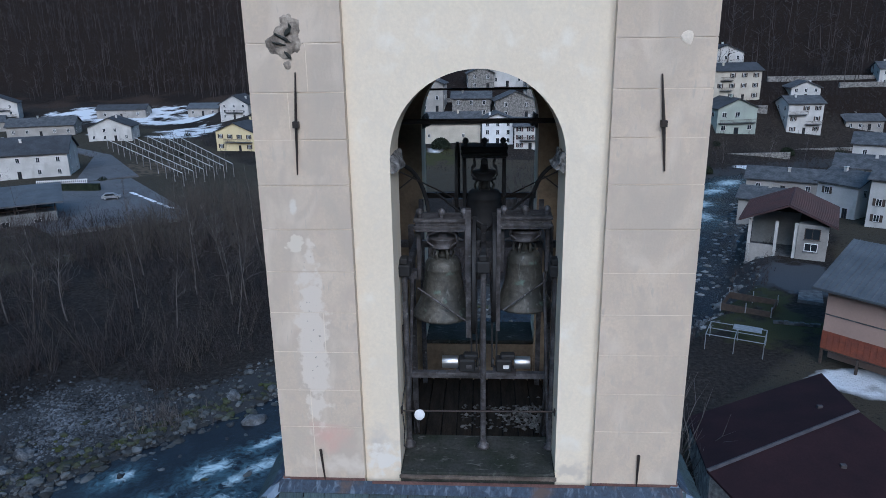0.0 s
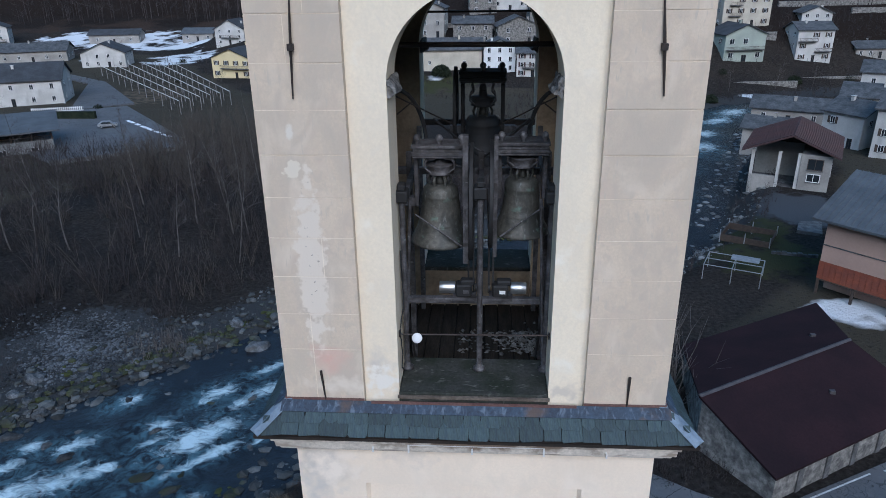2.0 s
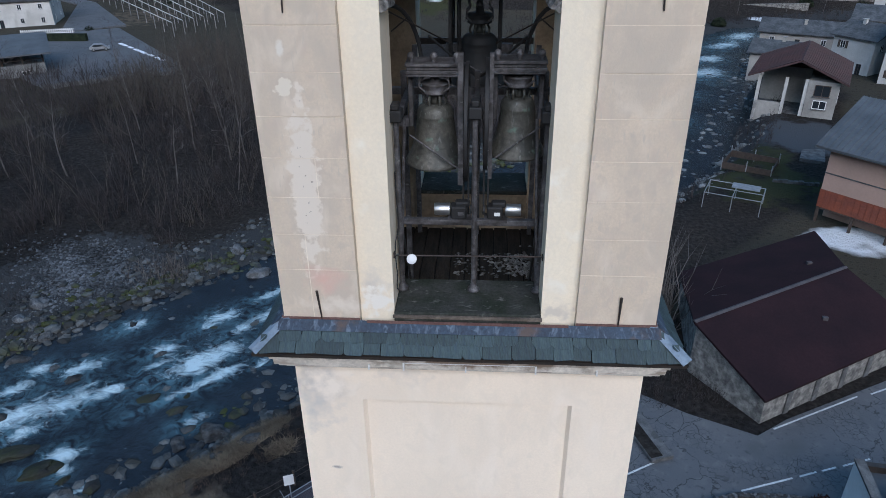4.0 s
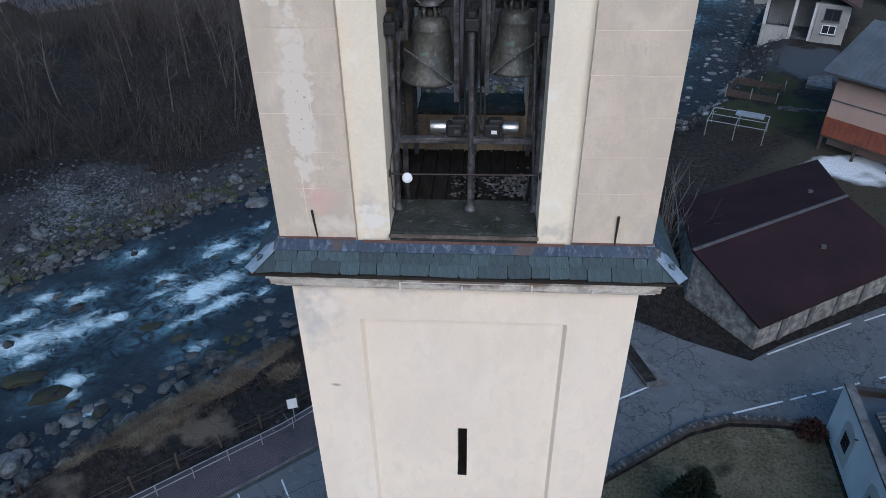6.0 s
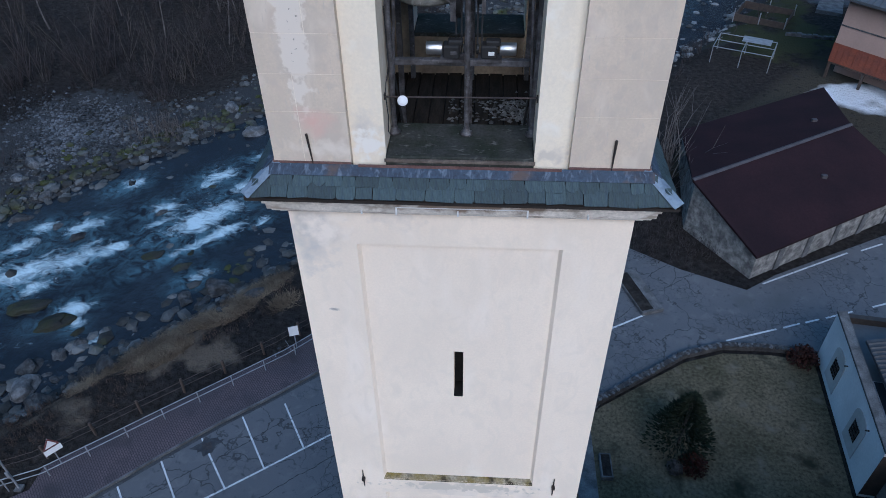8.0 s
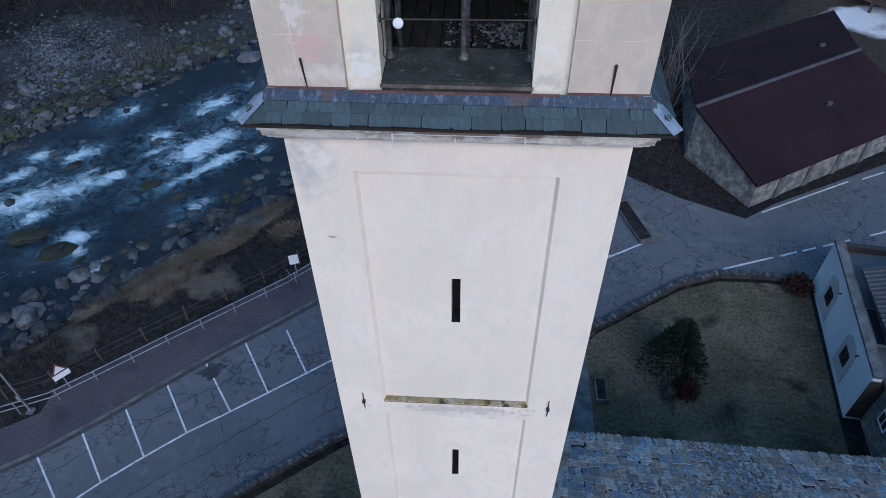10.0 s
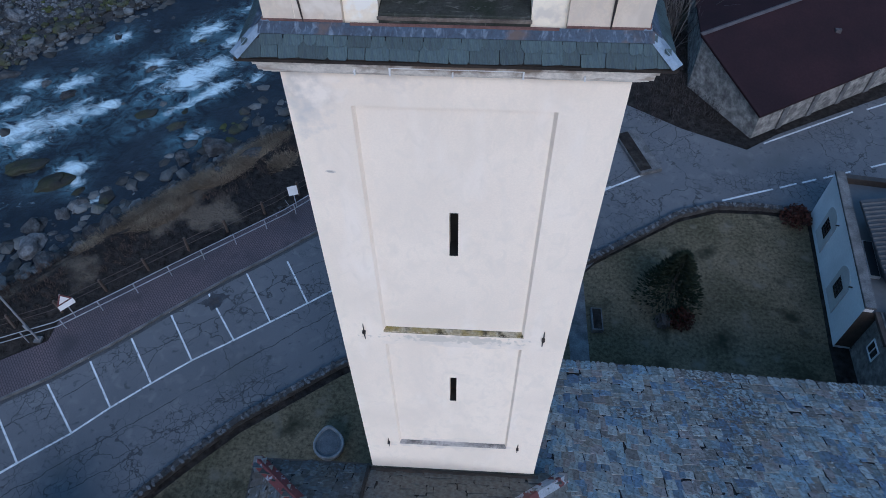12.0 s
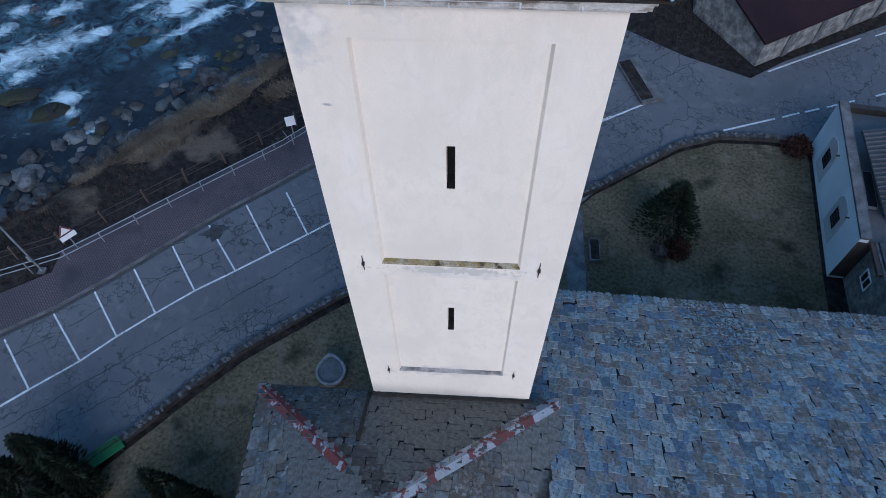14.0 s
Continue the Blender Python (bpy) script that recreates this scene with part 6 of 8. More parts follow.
pale_rocks = [(-30.2, 20.3, 1.5), (-15.5, 31.6, 0.86), (-23.5, 54.4, 1.6), (-27.1, 58.6, 1.2), (-43.2, 46.9, 1.15), (-43.6, 44.3, 0.8)]
PALEROCK = mat("pale_boulder", (0.13, 0.135, 0.14, 1), (0.05, 0.052, 0.054, 1), 1.3, 6, 0.9, 0.9, vary=0.2, contrast=0.6, depth=0.06)
BIGP = [boulder_mesh(80 + i, 3, 0.3, PALEROCK) for i in range(3)]
named = mossy_rocks + near_rocks + far_rocks + pale_rocks
for i, (x, y, r) in enumerate(named):
    moss, pale = i < len(mossy_rocks), i >= len(named) - len(pale_rocks)
    ob = new("boulder", (BIGM[i % 4] if moss else BIGP[i % 3] if pale else BIG[i % 7]))
    s = float(river_side(x, y))
    z = max(float(terrain(x, y)), -3.75)
    ob.matrix_world = pose(x, y, z + r * 0.1, random.uniform(-12, 12), random.uniform(-12, 12), (random.uniform(15, 60) if moss else random.uniform(0, 360))) @ Matrix.Diagonal((r * (0.95 if moss else 0.85), r * (0.55 if moss else random.uniform(0.55, 0.75)), r * (0.42 if moss else 0.6), 1))
    tagged(ob, "mossy dark boulder standing in the river" if moss else "pale grey rounded boulder at the river's edge" if pale else "grey rounded boulder by the river", "boulder", "river boulders")

ROCK_P = mat("pale_shingle", (0.17, 0.175, 0.175, 1), (0.075, 0.077, 0.075, 1), 0.4, 7, 0.9, 0.5, vary=0.6, island=True, contrast=0.3)
GREENROCK = mat("green_mossy_cobble", (0.038, 0.045, 0.017, 1), (0.05, 0.052, 0.042, 1), 0.7, 7, 0.95, 0.6, vary=0.4, island=True, contrast=0.4)
SHINGLE = mat("grey_shingle", (0.090, 0.096, 0.104, 1), (0.030, 0.032, 0.034, 1), 0.25, 7, 0.9, 0.5, vary=0.6, island=True, contrast=0.3)
COB = []
for i in range(6):
    bm = bmesh.new()
    bmesh.ops.create_icosphere(bm, subdivisions=1, radius=1)
    for v in bm.verts:
        v.co *= 1 + 0.45 * noise.noise(v.co * 1.3 + Vector((i * 9.7, 0, 0)))
    COB.append((np.array([v.co[:] for v in bm.verts]), [tuple(v.index for v in f.verts) for f in bm.faces]))
    bm.free()


def cobbles(n, place, size, name, label, material, seed):
    rnd = random.Random(seed)
    verts, faces, off = [], [], 0
    while n:
        x, y = place(rnd)
        n -= 1
        r = size(rnd)
        v, f = COB[rnd.randrange(6)]
        a = rnd.uniform(0, 6.28)
        c, s = math.cos(a), math.sin(a)
        w = v * (r, r * 0.8, r * 0.6)
        z = float(terrain(x, y))
        if z < -3.9:
            z = -3.75
        p = np.stack([w[:, 0] * c - w[:, 1] * s + x, w[:, 0] * s + w[:, 1] * c + y, w[:, 2] + z + r * 0.15], -1)
        verts.extend(p.tolist())
        faces.extend(tuple(q + off for q in t) for t in f)
        off += len(p)
    stuff_mesh(name, verts, faces, material, label, "stones")


def beside(lo, hi, t0, t1):
    """A random place at a distance lo..hi from the river's middle (negative: far bank), between two stations."""
    cum = [0.0]
    for a, b in zip(RIVER[:-1], RIVER[1:]):
        cum.append(cum[-1] + math.dist(a, b))

    def place(rnd):
        d, t = rnd.uniform(lo, hi), rnd.uniform(t0, t1)
        for k in range(len(cum) - 1):
            if t <= cum[k + 1]:
                (ax, ay), (bx, by) = RIVER[k], RIVER[k + 1]
                f = (t - cum[k]) / (cum[k + 1] - cum[k])
                ux, uy = (bx - ax) / (cum[k + 1] - cum[k]), (by - ay) / (cum[k + 1] - cum[k])
                return ax + (bx - ax) * f + uy * d, ay + (by - ay) * f - ux * d
    return place


cobbles(2600, beside(-20, -10, 150, 260), lambda r: 0.08 + 0.5 * r.random() ** 4, "far_bank_cobbles", "grey and mossy cobbles on the far gravel bank", ROCK_J, 1)
cobbles(6500, lambda r: (r.gauss(-42, 4.0), r.gauss(53.0, 3.2)), lambda r: 0.05 + 0.20 * r.random() ** 3, "gravel_bar", "grey shingle bar on the far bank", SHINGLE, 21)
cobbles(420, beside(-14.2, -11.8, 175, 222), lambda r: 0.15 + 0.4 * r.random() ** 2, "mossy_cobbles", "green mossy cobbles along the far water's edge", GREENROCK, 22)
cobbles(900, beside(-12.5, -9.5, 150, 260), lambda r: 0.2 + 0.6 * r.random() ** 3, "far_bank_boulders", "rounded boulders lining the far water's edge", ROCK_J, 2)
cobbles(1900, beside(8.5, 14.5, 160, 245), lambda r: 0.12 + 0.65 * r.random() ** 3, "near_bank_boulders", "tumbled boulders lining the near water's edge", ROCK_J, 3)
cobbles(1500, beside(7, 17, 245, 360), lambda r: 0.12 + 0.6 * r.random() ** 3, "upstream_boulders", "pale boulders and shingle along the upstream bank", ROCK_P, 4)
cobbles(160, beside(-8, 8, 150, 330), lambda r: 0.2 + 0.5 * r.random() ** 2, "midstream_stones", "dark wet stones in the rapids", ROCK_J, 5)

# ---------------------------------------------------------------- houses
def opening(parent, x, z, w, h, face, y=0.0, shutters=False, door=False, frame_mat=None):
    """A window with frame, glass and sill (or a door) on a face pose."""
    fr = frame_mat or WHITEP
    bm = bmesh.new()
    t = 0.07
    for b in ((x - w / 2, x - w / 2 + t, z, z + h), (x + w / 2 - t, x + w / 2, z, z + h), (x - w / 2 + t, x + w / 2 - t, z, z + t), (x - w / 2 + t, x + w / 2 - t, z + h - t, z + h), (x - 0.03, x + 0.03, z + t, z + h - t)):
        box(bm, b[0], b[1], -0.05, 0.03, b[2], b[3])
    win = part("door" if door else "window", turn(bm, face), WOOD if door else fr, parent)
    part("pane", turn(boxes((x - w / 2 + t, x + w / 2 - t, -0.02, 0.01, z + t, z + h - t)), face), PANE, win)
    if not door:
        part("sill", turn(boxes((x - w / 2 - 0.08, x + w / 2 + 0.08, -0.12, 0.02, z - 0.07, z)), face), KERB, win)
    if shutters:
        for s in (-1, 1):
            cx = x + s * (w / 2 + 0.27)
            part("shutter", turn(boxes((cx - 0.24, cx + 0.24, -0.06, -0.005, z, z + h)), face), WOOD if shutters is True else shutters, win)
    return win


def balcony(parent, x, z, w, face, depth=1.1, material=None):
    b = part("balcony", turn(boxes((x - w / 2, x + w / 2, -depth, 0.0, z - 0.14, z)), face), KERB, parent)
    bm = bmesh.new()
    box(bm, x - w / 2, x + w / 2, -depth, -depth + 0.05, z + 0.9, z + 0.97)
    n = int(w / 0.35)
    for i in range(n + 1):
        u = x - w / 2 + 0.02 + i * (w - 0.04) / n
        box(bm, u - 0.03, u + 0.03, -depth + 0.01, -depth + 0.04, z, z + 0.9)
    for s in (-1, 1):
        box(bm, x + s * (w / 2 - 0.03) - 0.025, x + s * (w / 2 - 0.03) + 0.025, -depth + 0.05, 0, z + 0.9, z + 0.97)
    part("balustrade", turn(bm, face), material or WOOD, b)


def house(x, y, rot, w, d, h, roof, wall, label, gable="x", rise=None, cols=3, rows=2, over=0.6, z=None, shutters=False, side_cols=2, balconies=(), chimneys=1, name="house", door=True, win=(0.95, 1.3), seed=0):
    """A house with its front at y = 0 facing -y: walls, pitched roof, windows row by row, chimneys and balconies."""
    if z is None:
        z = float(terrain(x, y)) - 0.1
    ob = thing(name, label, name.replace("_", " "), pose(x, y, z, 0, 0, rot), group="village houses" if name == "house" else "")
    rise = rise or (d if gable == "x" else w) * 0.21
    wallbm = boxes((-w / 2, w / 2, 0, d, -4, h))
    if gable == "x":
        for sx in (-w / 2, w / 2 - 0.3):
            b = [wallbm.verts.new(p) for p in ((sx, 0, h), (sx, d, h), (sx, d / 2, h + rise), (sx + 0.3, 0, h), (sx + 0.3, d, h), (sx + 0.3, d / 2, h + rise))]
            for f in ((0, 1, 2), (3, 5, 4), (0, 2, 5, 3), (1, 4, 5, 2)):
                wallbm.faces.new([b[i] for i in f])
        e = over * rise / (d / 2)
        pr = [(-over, h - e), (d / 2, h + rise), (d + over, h - e), (d + over, h - e + 0.22), (d / 2, h + rise + 0.24), (-over, h - e + 0.22)]
        bm = bmesh.new()
        a, b = [bm.verts.new((-w / 2 - over, q, r)) for q, r in pr], [bm.verts.new((w / 2 + over, q, r)) for q, r in pr]
    else:
        for sy in (0, d - 0.3):
            b = [wallbm.verts.new(p) for p in ((-w / 2, sy, h), (w / 2, sy, h), (0, sy, h + rise), (-w / 2, sy + 0.3, h), (w / 2, sy + 0.3, h), (0, sy + 0.3, h + rise))]
            for f in ((0, 1, 2), (3, 5, 4), (0, 2, 5, 3), (1, 4, 5, 2)):
                wallbm.faces.new([b[i] for i in f])
        e = over * rise / (w / 2)
        pr = [(-w / 2 - over, h - e), (0, h + rise), (w / 2 + over, h - e), (w / 2 + over, h - e + 0.22), (0, h + rise + 0.24), (-w / 2 - over, h - e + 0.22)]
        bm = bmesh.new()
        a, b = [bm.verts.new((q, -over, r)) for q, r in pr], [bm.verts.new((q, d + over, r)) for q, r in pr]
    for k in range(6):
        bm.faces.new((a[k], a[(k + 1) % 6], b[(k + 1) % 6], b[k]))
    for c in (a[::-1], b):
        bm.faces.new((c[0], c[1], c[4], c[5]))
        bm.faces.new((c[1], c[2], c[3], c[4]))
    bmesh.ops.recalc_face_normals(bm, faces=bm.faces)
    bmesh.ops.recalc_face_normals(wallbm, faces=wallbm.faces)
    part("wall", wallbm, wall, ob)
    rf = part("roof", bm, roof, ob)
    rnd = random.Random(seed + int(abs(x) * 7))
    for c in range(chimneys):
        cx, cy = rnd.uniform(-w * 0.3, w * 0.3), d * rnd.uniform(0.3, 0.7)
        if gable == "y":
            zc = h + rise * (1 - abs(cx) / (w / 2))
        else:
            zc = h + rise * (1 - abs(cy - d / 2) / (d / 2))
        part("chimney", boxes((cx - 0.3, cx + 0.3, cy - 0.3, cy + 0.3, zc - 0.3, zc + 1.0), (cx - 0.38, cx + 0.38, cy - 0.38, cy + 0.38, zc + 1.0, zc + 1.1)), wall, rf)
    front = Matrix.Identity(4)
    storey = h / rows
    for r in range(rows):
        for c in range(cols):
            u = (-0.5 + (c + 0.5) / cols) * w
            isdoor = door and r == 0 and c == cols // 2
            if rnd.random() < 0.12 and not isdoor:
                continue
            opening(ob, u, r * storey + (0.05 if isdoor else 0.32 * storey), win[0], 2.05 if isdoor else min(win[1], storey * 0.55), front, shutters=False if isdoor else shutters, door=isdoor)
    for s in (-1, 1):
        side = Matrix.Translation((s * w / 2, d / 2, 0)) @ Matrix.Rotation(s * math.pi / 2, 4, "Z")
        for r in range(rows):
            for c in range(side_cols):
                if rnd.random() < 0.15:
                    continue
                opening(ob, (-0.5 + (c + 0.5) / side_cols) * d, r * storey + 0.32 * storey, win[0], min(win[1], storey * 0.55), side)
    for bx, bz, bw in balconies:
        balcony(ob, bx, bz, bw, front)
    return ob


# across the river, towards the fields
house(-122.6, 166.8, 20.5, 24, 14, 6.6, ROOF_D, WALL_W, "long white house with a big dark roof", rise=3.6, rows=2, cols=5, chimneys=2)
house(-136.5, 239.5, 12, 15, 11, 5.2, ROOF_D, WALL_W, "white two-storey house with a broad grey gable", gable="y", cols=4, rows=2)
house(-222, 300, 25, 18, 12, 9, ROOF_D, WALL_W, "white chalet with wooden balconies", gable="y", rows=3, cols=3, balconies=((0, 3.0, 16), (0, 6.0, 12)))
house(-172, 254, 18, 24, 12, 4.2, ROOF_S, WALL_G, "long low grey-roofed house", cols=5, rows=1)
house(-168, 309, 8, 22, 9, 4.0, ROOF_D, WALL_G, "dark-roofed farm shed by the snow", cols=3, rows=1, name="shed", chimneys=0)
house(-80.5, 213, -14, 14, 15, 6.4, ROOF_D, WALL_Y, "yellow two-storey house with brown balcony and grey roof", gable="y", rise=2.8, rows=2, cols=4, balconies=((1.5, 3.2, 10),), shutters=True)
house(-104, 280, -10, 13, 10, 6.2, ROOF_D, WALL_W, "white house with a steep grey roof and balcony", gable="y", rise=3.5, rows=3, cols=3, balconies=((0, 2.8, 8),))
house(-205, 268, 30, 15, 10, 4, ROOF_S, WALL_G, "low grey farmhouse with stone roof", cols=3, rows=1)
house(-128, 306, 0, 14, 9, 3.4, ROOF_M, WALL_G, "low shed with a pale metal roof", cols=3, rows=1, name="shed", chimneys=0)

# seen through the belfry, and above the tower's far side
house(-11, 196, 4, 20, 8, 6.2, ROOF_S, WALL_C, "long white barn-like house with a grey roof", rise=2.6, cols=2, rows=1, win=(0.8, 1.0), door=False)
house(4.0, 195, 3, 9, 9, 7.2, ROOF_S, WALL_B, "tall pale grey-blue house", gable="y", rows=3, cols=3)
house(13.2, 192, -4, 9, 9, 6.8, ROOF_S, WALL_W, "white village house with red shutters and balcony", rows=3, cols=3, shutters=ROOF_R, balconies=((0, 2.8, 6),))
house(-4, 214, 0, 12, 8, 6.0, ROOF_S, WALL_S, "rubble stone house with slab roof", rows=2, cols=3)
house(10, 213, 8, 13, 8, 5.5, ROOF_S, WALL_S, "rubble stone barn with slab roof", rows=2, cols=2, gable="y")
house(-17, 218, -6, 8, 8, 9.0, ROOF_S, WALL_G, "tall narrow grey house", rows=3, cols=2, gable="y")
house(-1, 236, 6, 9, 7, 5.5, ROOF_S, WALL_S, "small stone hut on the slope", rows=2, cols=2, gable="y")
house(8, 238, -3, 12, 8, 6.0, ROOF_D, WALL_W, "white house with three front windows and slate roof", rows=1, cols=3)
house(20, 227, 5, 12, 8, 6.0, ROOF_S, WALL_S, "old stone house with a sagging slab roof", rows=2, cols=2)
house(27, 214, -8, 12, 8, 6.5, ROOF_S, WALL_G, "grey village house on the slope", rows=2, cols=3)
house(-30, 222, 5, 13, 8, 6.5, ROOF_S, WALL_C, "cream village house on the slope", rows=2, cols=3)

# upstream village
house(77.5, 212, 12, 13, 11, 8.0, ROOF_D, WALL_P, "pale green house with a glazed veranda", gable="y", rows=2, cols=3, win=(1.5, 1.5), balconies=((0, 3.6, 12),))
house(81.5, 226, 10, 15.8, 10, 9.6, ROOF_D, WALL_C, "tall cream house with small balconies", rows=3, cols=4, shutters=True, balconies=((-4, 3.4, 4), (-4, 6.6, 4)))
house(84.5, 249, 8, 13, 9, 6.5, ROOF_D, WALL_W, "white house with a big gable and balcony", gable="y", rows=2, cols=3, balconies=((0, 3.2, 12),))
house(100, 217, 4, 11, 9, 9.6, ROOF_S, WALL_W, "white house with a deep wooden loggia", rows=3, cols=3, balconies=((-2.5, 6.2, 5.5), (2.6, 3.2, 5)), shutters=True)
house(104, 228, -4, 9, 8, 4.2, ROOF_S, WALL_W, "white twin-gabled house on the slope", gable="y", rows=2, cols=3)
house(121, 222, 2, 12, 8, 3.2, ROOF_S, WALL_G, "low grey outbuilding with a stone roof", rows=1, cols=4)
house(138, 238, -10, 12, 9, 6, ROOF_S, WALL_W, "white house high on the hillside", rows=2, cols=3)
house(67.0, 125.5, -58, 8, 9, 6.6, ROOF_S, WALL_W, "white house with shuttered windows and slab roof", rows=2, cols=2, shutters=True)
house(73.5, 113, -40, 13, 10, 8.6, ROOF_S, WALL_W, "big white house with a broad slab roof", rows=3, cols=4, shutters=True, side_cols=3)
house(84, 143, -30, 17, 10, 5.4, ROOF_S, WALL_W, "white house with a long dark slab roof", rows=2, cols=5, shutters=True, chimneys=2)
house(66, 147, -25, 15, 9, 3.4, ROOF_S, WALL_G, "grey barn with a dark slab roof", rows=1, cols=3)
house(98, 165, -30, 16, 10, 8, ROOF_S, WALL_W, "white house at the village's edge", rows=2, cols=3)
house(56, 132, -30, 9, 8, 4, ROOF_S, WALL_G, "low grey house by the river wall", rows=1, cols=2)
house(112, 150, -35, 16, 11, 9, ROOF_S, WALL_W, "white three-storey village house", rows=3, cols=4)


def porch_house():
    """A riverside house with a red-brown hipped roof and an open porch on posts."""
    z = -0.1
    h = thing("house", "low white house with an open porch and red-brown roof", "house", pose(42.2, 102.6, z, 0, 0, -26) @ Matrix.Scale(1.46, 4), group="village houses")
    part("wall", boxes((5.1, 8, 0, 9, -2, 3.9), (0.2, 8, 5.2, 9, -2, 3.9), (0.2, 2.8, 0.1, 0.45, -2, 1.15)), WALL_G, h, "white plaster walls and low porch parapet")
    part("roof", solid([(-0.8, -0.8, 3.8), (8.8, -0.8, 3.8), (8.8, 9.8, 3.8), (-0.8, 9.8, 3.8), (4, -0.8, 5.8), (4, 9.8, 5.8), (-0.8, -0.8, 4.0), (8.8, -0.8, 4.0), (8.8, 9.8, 4.0), (-0.8, 9.8, 4.0), (4, -0.8, 6.0), (4, 9.8, 6.0)], [(0, 4, 5, 3), (4, 1, 2, 5), (6, 9, 11, 10), (10, 11, 8, 7), (0, 6, 10, 4), (4, 10, 7, 1), (3, 5, 11, 9), (5, 2, 8, 11), (0, 3, 9, 6), (1, 7, 8, 2)]), ROOF_R, h, "red-brown ribbed roof")
    for i in range(20):
        y = -0.6 + i * 0.53
        for s in (-1, 1):
            part("roof_rib", solid([(4 + s * 0.1, y, 5.98), (4 + s * 4.8, y, 4.02), (4 + s * 4.8, y + 0.1, 4.02), (4 + s * 0.1, y + 0.1, 5.98), (4 + s * 0.1, y + 0.05, 6.05), (4 + s * 4.8, y + 0.05, 4.09)], [(0, 1, 5, 4), (3, 4, 5, 2), (0, 4, 3), (1, 2, 5), (0, 3, 2, 1)]), ROOF_R, h)
    for x in (0.35, 3.0, 4.9):
        part("post", boxes((x - 0.16, x + 0.16, 0.1, 0.42, -2, 3.9)), WALL_W, h)
    front = Matrix.Identity(4)
    opening(h, 6.5, 1.0, 1.3, 0.9, front)
    opening(h, 6.5, 2.3, 1.5, 1.2, front, frame_mat=WOOD)
    side = Matrix.Translation((8, 4.5, 0)) @ Matrix.Rotation(math.pi / 2, 4, "Z")
    opening(h, -1.5, 1.2, 1.2, 1.2, side)
    part("porch_floor", boxes((0.2, 5.1, 0.4, 5.2, -1, 0.06)), KERB, h)


porch_house()


def salmon_house():
    """A large salmon-plastered building: metal roof, rust-orange panel band, open timber ground floor."""
    h = thing("house", "large salmon house with grey metal roof and orange panelled band", "house", pose(35.9, 62.2, -0.1, 0, 0, -48), group="village houses")
    w, d, e = 24, 15, 8.6
    part("wall", boxes((0, w, 0.0, d, 3.9, e), (0, w, 2.2, d, -1, 3.9)), WALL_O, h, "salmon plaster wall")
    part("string_course", boxes((-0.02, w, -0.06, 0.0, 5.7, 5.82)), KERB, h)
    panels = part("panel_band", boxes((-0.05, w, -0.02, 0.0, 1.9, 3.9)), ORANGE, h, "rust-orange panelled band")
    for i in range(int(w / 0.6)):
        part("panel", boxes((i * 0.6, i * 0.6 + 0.55, -0.06, -0.02, 1.95, 3.85)), ORANGE, panels)
    for i in range(7):
        part("post", boxes((i * 3.6, i * 3.6 + 0.25, 0.0, 0.25, -1, 1.9)), WOOD, h)
    part("beam", boxes((0, w, 0.0, 2.2, 1.7, 1.9)), WOOD, h)
    rf = part("roof", solid([(-1.2, -1.2, e - 0.1), (w + 1, -1.2, e - 0.1), (w + 1, d + 1, e - 0.1), (-1.2, d + 1, e - 0.1), (-1.2, d / 2, e + 3.4), (w + 1, d / 2, e + 3.4), (-1.2, -1.2, e + 0.15), (w + 1, -1.2, e + 0.15), (w + 1, d + 1, e + 0.15), (-1.2, d + 1, e + 0.15), (-1.2, d / 2, e + 3.65), (w + 1, d / 2, e + 3.65)], [(0, 4, 5, 1), (3, 2, 5, 4), (6, 7, 11, 10), (10, 11, 8, 9), (0, 1, 7, 6), (2, 3, 9, 8), (0, 6, 10, 4), (4, 10, 9, 3), (1, 5, 11, 7), (5, 2, 8, 11)]), ROOF_M, h, "grey standing-seam metal roof")
    for i in range(int((w + 2) / 0.6)):
        x = -1.1 + i * 0.6
        part("roof_rib", solid([(x, -1.2, e + 0.15), (x + 0.09, -1.2, e + 0.15), (x + 0.09, d / 2, e + 3.65), (x, d / 2, e + 3.65), (x + 0.045, -1.2, e + 0.23), (x + 0.045, d / 2, e + 3.73)], [(0, 4, 5, 3), (4, 1, 2, 5), (0, 1, 4), (3, 5, 2)]), ROOF_M, rf)
    part("chimney", boxes((4.2, 4.8, 3.4, 4.0, e + 1.2, e + 3.0), (4.1, 4.9, 3.3, 4.1, e + 3.0, e + 3.1)), WALL_W, rf)
    part("gable", solid([(0, 0.3, e), (0, d - 0.3, e), (0, d / 2, e + 3.3), (0.3, 0.3, e), (0.3, d - 0.3, e), (0.3, d / 2, e + 3.3)], [(0, 1, 2), (3, 5, 4), (0, 2, 5, 3), (1, 4, 5, 2)]), WOOD, h)


salmon_house()


GUTTER_G = mat("dull_ridge_metal", (0.070, 0.062, 0.064, 1), (0.045, 0.040, 0.042, 1), 1.5, 12, 0.85, 0.2, contrast=0.3)


